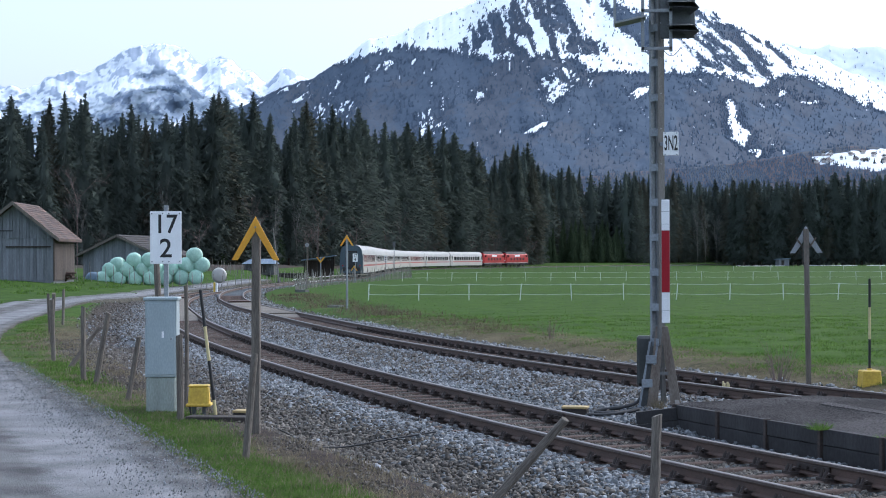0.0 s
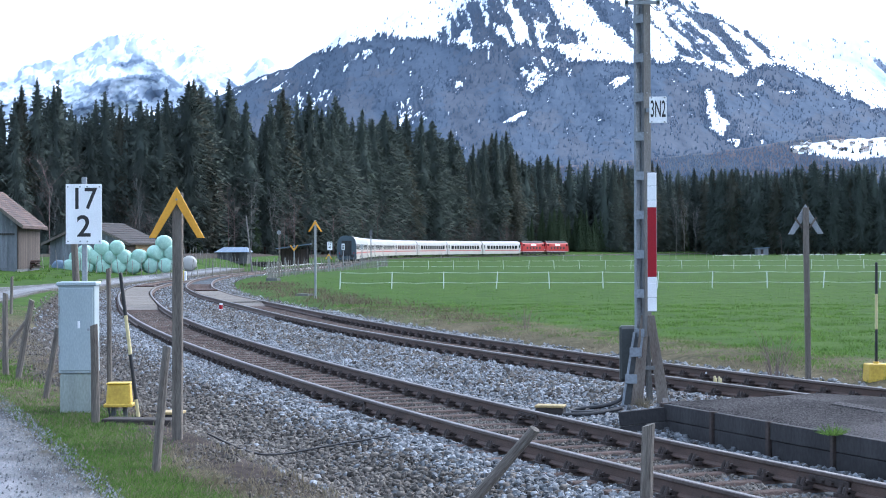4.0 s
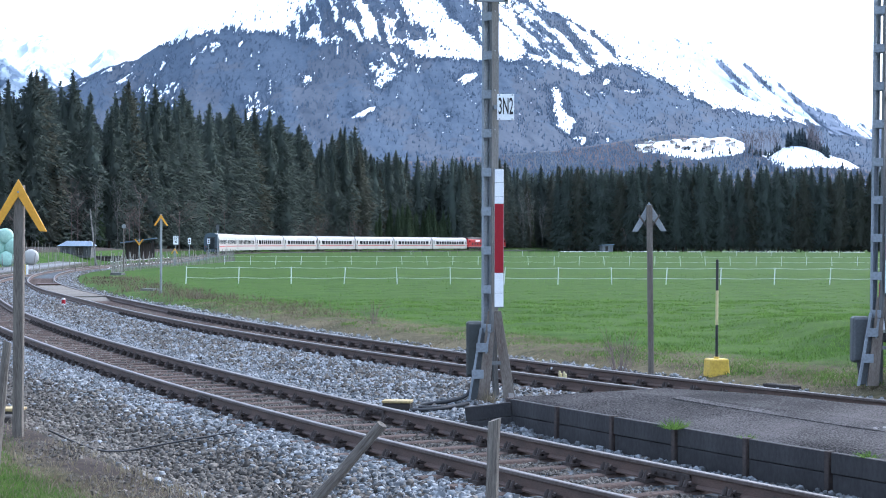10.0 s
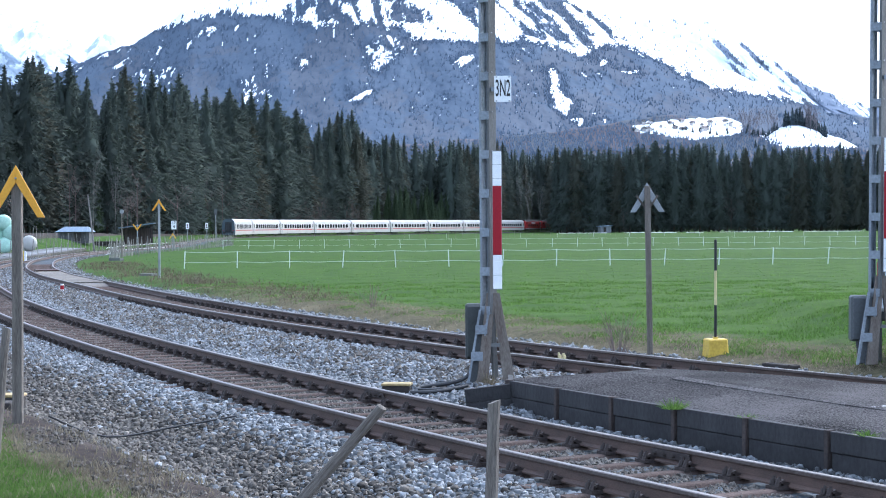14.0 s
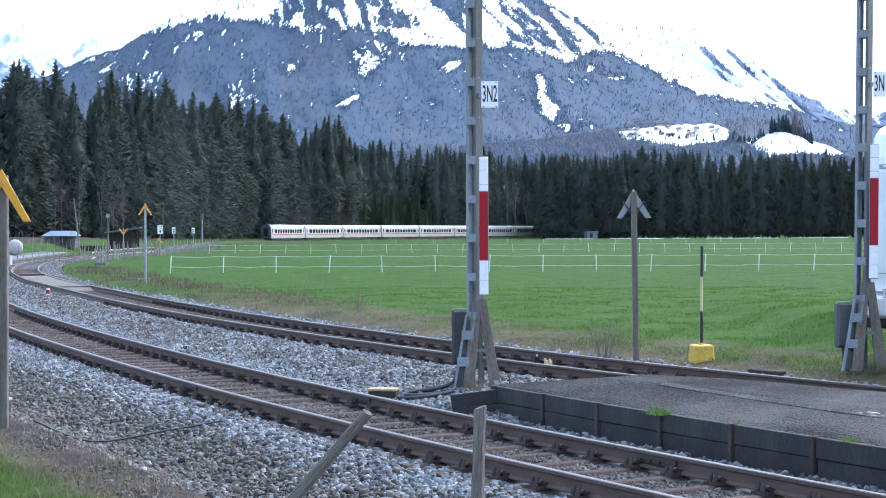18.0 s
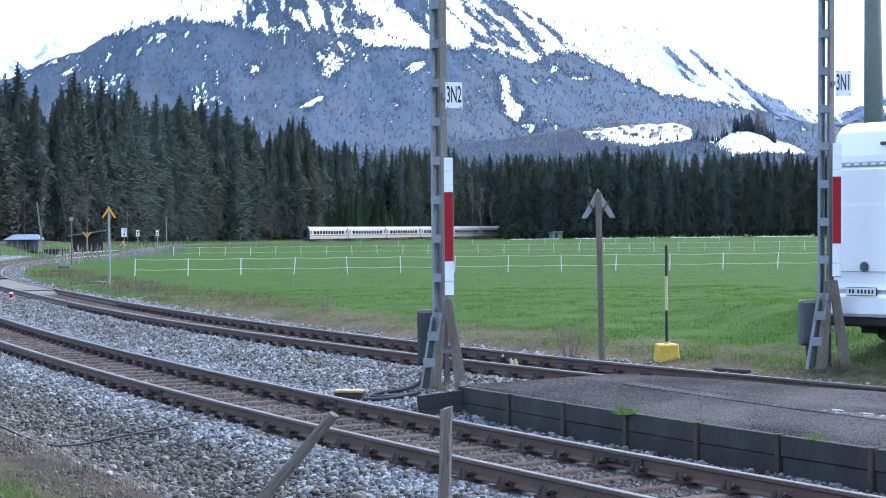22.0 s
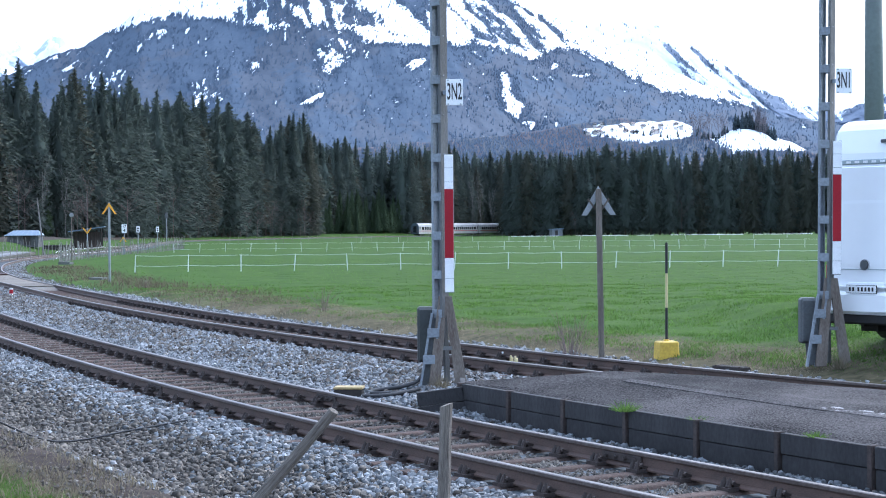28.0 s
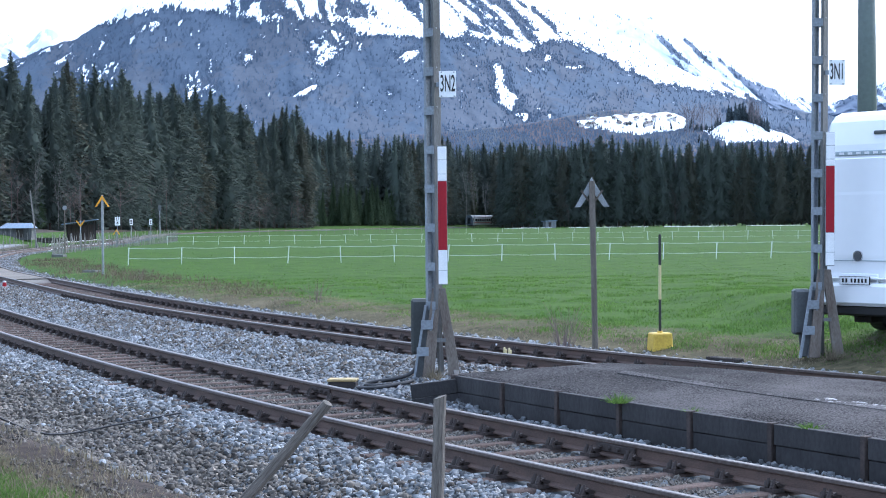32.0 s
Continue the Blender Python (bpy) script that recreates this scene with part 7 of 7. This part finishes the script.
# ---- motorhome ----
def build_motorhome():
    v = thing("motorhome", "white motorhome seen from behind, parked on grass", "motorhome", pose(7.33, 24.0, 0.38, 0, 0, -52))
    # local: +y is forward, the back is at y = 0
    W, H, L = 2.2, 3.36, 6.8
    outline = [(0.12, 0.42), (0.03, 0.55), (0.0, 1.2), (0.02, 2.1), (0.1, 2.85), (0.22, 3.2), (0.4, H), (L - 1.6, H), (L - 0.7, 2.2), (L, 1.3), (L, 0.45)]
    n = len(outline)
    body = Shape()
    for sx in (-1, 1):
        body.v += [(sx * W / 2, y, z) for y, z in outline]
    body.f += [tuple(range(n)), tuple(reversed(range(n, 2 * n)))] + [(i, n + i, n + (i + 1) % n, (i + 1) % n) for i in range(n)]
    part("body", body, M_VAN, v, bevel=0.09, smooth=False)
    part("bumper", Shape().box((0, -0.02, 0.62), (W - 0.06, 0.2, 0.34)), M_VAN, v, bevel=0.05)
    part("bumper_step", Shape().box((0, -0.03, 0.86), (W - 0.3, 0.1, 0.035)), M_VAN, v, bevel=0.012)
    part("valance", Shape().box((0, 0.12, 0.38), (W - 0.1, 0.3, 0.16)), M_BLACK, v, "dark underside valance", bevel=0.03)
    part("exhaust", Shape().tube((-0.5, 0.1, 0.3), (-0.5, 0.6, 0.3), 0.04, 0.04, 8), M_UNDER, v)
    tray = part("plate_recess", Shape().box((-0.35, 0.0, 0.83), (0.66, 0.03, 0.2)), M_VAN, v, bevel=0.01)
    pl = part("licence_plate", Shape().box((-0.35, -0.125, 0.83), (0.54, 0.02, 0.125)), M_BLACK, tray, bevel=0.004)
    part("plate_face", Shape().box((-0.35, -0.138, 0.83), (0.52, 0.008, 0.108)), M_WHITE, pl)
    for k in range(7):
        part("bar", Shape().box((-0.545 + 0.062 * k + (0.03 if k > 1 else 0), -0.145, 0.83), (0.03, 0.006, 0.06)), M_BLACK, pl)
    bd = part("badge", Shape().tube((-0.37, 0.02, 1.19), (-0.37, -0.03, 1.19), 0.085, 0.08, 20), M_CHROME, v, "round chrome badge", smooth=False)
    part("badge_centre", Shape().tube((-0.37, -0.03, 1.19), (-0.37, -0.036, 1.19), 0.06, 0.06, 16), M_DARKBOX, bd)
    part("rear_window_panel", Shape().box((0, 0.04, 2.2), (W - 0.4, 0.03, 0.9)), M_VAN, v, bevel=0.05)
    part("brake_light", Shape().box((0.0, 0.14, 3.02), (0.36, 0.05, 0.05)), M_DARKBOX, v, bevel=0.01)
    part("name_band", Shape().box((0, 0.07, 2.72), (W - 0.55, 0.03, 0.07)), M_CABINET, v, "grey lettered band", bevel=0.01)
    for k in range(10):
        part("bar", Shape().box((-0.7 + 0.15 * k, 0.052, 2.72), (0.08, 0.006, 0.035)), M_WHITE, v)
    part("door_seam", Shape().box((0, 0.0, 1.12), (W - 0.25, 0.012, 0.012)), M_CABINET, v)
    for sx in (-1, 1):
        part("tail_light", Shape().box((sx * (W / 2 - 0.08), -0.0, 0.95), (0.1, 0.06, 0.5)), M_RED, v, bevel=0.02)
        for y in (1.5, 5.6):
            wl = part("wheel", Shape().tube((sx * (W / 2 - 0.28), y, 0.33), (sx * (W / 2 - 0.04), y, 0.33), 0.34, 0.34, 22), M_BLACK, v)
            part("rim", Shape().tube((sx * (W / 2 - 0.05), y, 0.33), (sx * (W / 2 - 0.02), y, 0.33), 0.2, 0.18, 16), M_STEEL, wl)
    part("underbody", Shape().box((0, 3.3, 0.42), (W - 0.5, 6.0, 0.2)), M_UNDER, v)
    part("hitch_box", Shape().box((-0.55, 0.5, 0.26), (0.3, 0.3, 0.16)), M_UNDER, v)
    p = thing("lamp_pole", "thick tapered grey-green pole behind the motorhome", "pole", pose(10.14, 34.0, 0.2))
    part("shaft", Shape().tube((0, 0, -0.2), (0, 0, 12), 0.24, 0.12, 20), M_GREENPOLE, p, smooth=True)
    part("base", Shape().tube((0, 0, -0.2), (0, 0, 0.5), 0.3, 0.3, 16), M_GREENPOLE, p)


# ---- train ----
COACH = 26.4


def coach_outline():
    half = [(1.39, 0.55), (1.41, 1.1), (1.41, 2.3), (1.36, 2.9), (1.26, 3.4), (1.05, 3.75), (0.7, 3.95), (0.3, 4.03)]
    return half + [(-x, z) for x, z in reversed(half)]


def coach_meshes():
    """Shared meshes of one passenger coach; local +y is forward and the middle is at 0."""
    o = coach_outline()
    d = {}
    d["body"] = Shape().prism([p for p in o if p[1] < 3.0] , -COACH / 2 + 0.35, COACH / 2 - 0.35).mesh("body", M_COACH, 0.02)
    d["roof"] = Shape().prism([p for p in o if p[1] > 2.85], -COACH / 2 + 0.36, COACH / 2 - 0.36).mesh("roof", M_COACHROOF, smooth=False)
    d["roof_grey"] = d["roof"]
    d["stripe"] = Shape().box((0, 0, 1.5), (2.834, COACH - 0.9, 0.2)).mesh("stripe", M_TRAINRED)
    d["window"] = Shape().box((0, 0, 2.35), (0.03, 1.25, 0.92)).mesh("window", M_GLASS, 0.012)
    d["small_window"] = Shape().box((0, 0, 2.4), (0.03, 0.5, 0.85)).mesh("window", M_GLASS, 0.012)
    d["door"] = Shape().box((0, 0, 1.85), (0.03, 0.86, 2.1)).mesh("door", M_COACHROOF, 0.012)
    d["bogie"] = Shape().box((0, 0, 0.55), (2.3, 3.4, 0.28)).box((1.05, 0, 0.5), (0.12, 3.6, 0.4)).box((-1.05, 0, 0.5), (0.12, 3.6, 0.4)).mesh("bogie", M_UNDER, 0.03)
    w = Shape()
    for sx in (-0.75, 0.75):
        w.tube((sx - 0.06, 0, 0), (sx + 0.06, 0, 0), 0.46, 0.46, 20)
    w.tube((-0.75, 0, 0), (0.75, 0, 0), 0.08, 0.08, 8)
    d["wheelset"] = w.mesh("wheelset", M_UNDER)
    d["gear"] = Shape().box((0, -3, 0.72), (2.3, 4.2, 0.5)).box((0, 3.2, 0.72), (2.2, 3.4, 0.45)).box((0, 0, 0.95), (2.5, COACH - 1.5, 0.14)).mesh("underframe_gear", M_UNDER, 0.03)
    d["gangway"] = Shape().box((0, 0, 2.2), (1.3, 0.4, 2.3)).mesh("gangway", M_UNDER, 0.05)
    d["end"] = Shape().prism(o, -COACH / 2 + 0.2, -COACH / 2 + 0.37).mesh("end_wall", M_COACHEND, 0.02)
    d["end_door"] = Shape().box((0, -COACH / 2 + 0.16, 2.05), (0.95, 0.08, 2.0)).mesh("end_door", M_GLASS, 0.02)
    d["end_rim"] = Shape().box((-0.62, -COACH / 2 + 0.12, 2.1), (0.16, 0.16, 2.3)).box((0.62, -COACH / 2 + 0.12, 2.1), (0.16, 0.16, 2.3)).box((0, -COACH / 2 + 0.12, 3.2), (1.4, 0.16, 0.16)).mesh("gangway_rim", M_UNDER, 0.04)
    d["lamp"] = Shape().tube((0, 0, 0), (0, -0.06, 0), 0.09, 0.09, 12).mesh("tail_lamp", M_RED)
    d["buffer"] = Shape().tube((0, 0, 0), (0, -0.45, 0), 0.1, 0.1, 10).tube((0, -0.45, 0), (0, -0.5, 0), 0.24, 0.24, 16).mesh("buffer", M_UNDER)
    return d


def build_coach(d, k, last):
    c = thing("passenger_coach", "light grey passenger coach with a red stripe and dark windows" if not last else "last grey coach of the train with a dark blue end wall",
              "railway coach", None, "coaches of the train")
    part("body", d["body"], M_COACH, c)
    part("roof", d["roof"], M_COACHROOF, c)
    part("stripe", d["stripe"], M_TRAINRED, c, "red stripe")
    part("underframe_gear", d["gear"], M_UNDER, c)
    rnd = random.Random(k)
    for sx in (-1, 1):
        for i in range(11):
            w = part("window", d["window"], M_GLASS, c)
            w.matrix_basis = pose(sx * 1.405, -9.2 + 1.84 * i, 0)
        for y in (-COACH / 2 + 2.2, COACH / 2 - 2.2):
            w = part("window", d["small_window"], M_GLASS, c)
            w.matrix_basis = pose(sx * 1.405, y + (0.9 if y < 0 else -0.9), 0)
        for y in (-COACH / 2 + 1.2, COACH / 2 - 1.2):
            w = part("door", d["door"], M_COACHROOF, c)
            w.matrix_basis = pose(sx * 1.41, y, 0)
            part("door_window", d["small_window"], M_GLASS, w).matrix_basis = pose(sx * 0.012, 0, 0.1)
    for y in (-9.5, 9.5):
        b = part("bogie", d["bogie"], M_UNDER, c)
        b.matrix_basis = pose(0, y, 0)
        for q in (-1.25, 1.25):
            part("wheelset", d["wheelset"], M_UNDER, b).matrix_basis = pose(0, q, 0.46)
    part("gangway", d["gangway"], M_UNDER, c).matrix_basis = pose(0, COACH / 2 - 0.2, 0)
    if last:
        part("end_wall", d["end"], M_COACHEND, c, "dark blue-grey end wall")
        part("end_door", d["end_door"], M_GLASS, c)
        part("gangway_rim", d["end_rim"], M_UNDER, c)
        for sx in (-1, 1):
            part("tail_lamp", d["lamp"], M_RED, c).matrix_basis = pose(sx * 1.05, -COACH / 2 + 0.2, 1.5)
            part("buffer", d["buffer"], M_UNDER, c).matrix_basis = pose(sx * 0.88, -COACH / 2 + 0.2, 1.05)
    else:
        part("gangway", d["gangway"], M_UNDER, c).matrix_basis = pose(0, -COACH / 2 + 0.2, 0)
    return c


LOCO = 16.4


def build_loco():
    c = thing("diesel_locomotive", "red diesel locomotive with a grey roof", "locomotive", None, "locomotives of the train")
    body = [(1.45, 1.15), (1.5, 1.6), (1.5, 2.6), (1.38, 3.35), (1.1, 3.75), (-1.1, 3.75), (-1.38, 3.35), (-1.5, 2.6), (-1.5, 1.6), (-1.45, 1.15)]
    part("body", Shape().prism(body, -LOCO / 2 + 0.9, LOCO / 2 - 0.9), M_TRAINRED, c, bevel=0.05)
    part("roof", Shape().prism([(1.3, 3.5), (1.05, 3.95), (0.6, 4.15), (-0.6, 4.15), (-1.05, 3.95), (-1.3, 3.5)], -LOCO / 2 + 1.2, LOCO / 2 - 1.2), M_UNDER, c, "sooty grey roof", bevel=0.03)
    for y, k in ((-LOCO / 2 + 0.9, -1), (LOCO / 2 - 0.9, 1)):
        s = Shape().add([(-1.45, y, 1.15), (1.45, y, 1.15), (1.25, y, 3.7), (-1.25, y, 3.7), (-1.35, y + k * 0.55, 1.1), (1.35, y + k * 0.55, 1.1), (1.3, y + k * 0.6, 2.3), (-1.3, y + k * 0.6, 2.3)],
                        [(4, 5, 6, 7), (7, 6, 2, 3), (0, 4, 7, 3), (1, 2, 6, 5), (0, 1, 5, 4)])
        part("cab_front", s, M_TRAINRED, c, bevel=0.03)
        part("windscreen", Shape().box((0, y + k * 0.34, 2.98), (2.1, 0.06, 0.8), pose(0, 0, 0, k * 22)), M_GLASS, c)
        part("bib", Shape().box((0, y + k * 0.6, 1.75), (2.4, 0.04, 0.28)), M_WHITE, c, "white warning panel")
        for sx in (-1, 1):
            part("headlamp", Shape().tube((sx * 0.9, y + k * 0.58, 1.45), (sx * 0.9, y + k * 0.66, 1.45), 0.13, 0.13, 12), M_STEEL, c)
            part("cab_window", Shape().box((sx * 1.47, y - k * 0.9, 2.85), (0.05, 0.75, 0.7)), M_GLASS, c)
            part("cab_door", Shape().box((sx * 1.5, y - k * 1.9, 2.3), (0.03, 0.6, 2.0)), M_TRAINRED, c)
            part("buffer", Shape().tube((sx * 0.88, y + k * 0.5, 1.05), (sx * 0.88, y + k * 0.95, 1.05), 0.2, 0.24, 14), M_UNDER, c)
    for sx in (-1, 1):
        part("white_band", Shape().box((sx * 1.49, 0, 3.02), (0.05, 3.4, 0.5)), M_WHITE, c, "pale ventilation panels")
        for i in range(5):
            part("grille", Shape().box((sx * 1.52, -4.2 + 2.1 * i, 2.15), (0.03, 1.1, 0.7)), M_UNDER, c)
        part("sill", Shape().box((sx * 1.44, 0, 1.08), (0.12, LOCO - 2, 0.2)), M_COACHROOF, c)
    part("fuel_tank", Shape().box((0, 0, 0.75), (2.4, 4.2, 0.7)), M_UNDER, c, bevel=0.08)
    for y in (-4.3, 4.3):
        b = part("bogie", Shape().box((0, 0, 0.6), (2.4, 4.0, 0.4)), M_UNDER, c, bevel=0.04)
        b.matrix_basis = pose(0, y, 0)
        for q in (-1.4, 1.4):
            for sx in (-0.75, 0.75):
                part("wheel", Shape().tube((sx - 0.06, q, 0.5), (sx + 0.06, q, 0.5), 0.5, 0.5, 20), M_UNDER, b)
            part("axle", Shape().tube((-0.68, q, 0.5), (0.68, q, 0.5), 0.09, 0.09, 8), M_UNDER, b)
    for i in range(3):
        part("roof_fan", Shape().tube((0, -3.5 + 2.2 * i, 4.1), (0, -3.5 + 2.2 * i, 4.28), 0.6, 0.6, 14), M_UNDER, c)
    return c


# arc length along the line on which the train runs; 0 where the last coach's end stands 296 m ahead
ARC = np.concatenate([[0], np.cumsum(np.hypot(STEP, np.diff(LINE_B)))])
ARC = ARC - np.interp(296.0, YS, ARC)


def train_pose(s, long_):
    """Pose of a vehicle whose middle is s metres along the line."""
    pts = []
    for k in (-0.36, 0.36):
        y = float(np.interp(s + k * long_, ARC, YS))
        pts.append(Vector((float(on(LINE_B, y)), y, float(level_b(y)))))
    d = pts[1] - pts[0]
    c = (pts[0] + pts[1]) / 2
    return pose(c.x, c.y, c.z, 0, 0, math.degrees(math.atan2(d.y, d.x)) - 90)


def tail(t):
    """How far the train's end has run, in metres along the line, at t seconds."""
    return float(np.interp(t, (0, 2, 6, 9, 13, 19, 23, 28, 32), (-100, -78.5, -36.5, 0, 50, 134, 187, 251, 304)))


def motions():
    times = [0.5 * k for k in range(65)]
    for k, c in enumerate(COACHES):
        walk(c, [(t, train_pose(tail(t) + COACH * (k + 0.5), COACH)) for t in times])
    for k, c in enumerate(LOCOS):
        walk(c, [(t, train_pose(tail(t) + COACH * len(COACHES) + LOCO * (k + 0.5), LOCO)) for t in times])


build_ground()
build_road()
build_mountains()
build_platform()
build_trackside()
build_fences()
build_barn()
build_village()
build_motorhome()
DATA = coach_meshes()
COACHES = [build_coach(DATA, k, k == 0) for k in range(9)]
LOCOS = [build_loco() for k in range(2)]
build_forest()
build_joint_plates()
build_crossing()
build_track("main railway track of rusty rails on steel sleepers curving away", LINE_A, lambda y: 0.0, -14, 118, 48)
build_track("second railway track curving towards the distant forest", LINE_B, level_b, -12, 740, 52)
scatter_stones()
scatter_road_stones()
scatter_grass()
motions()
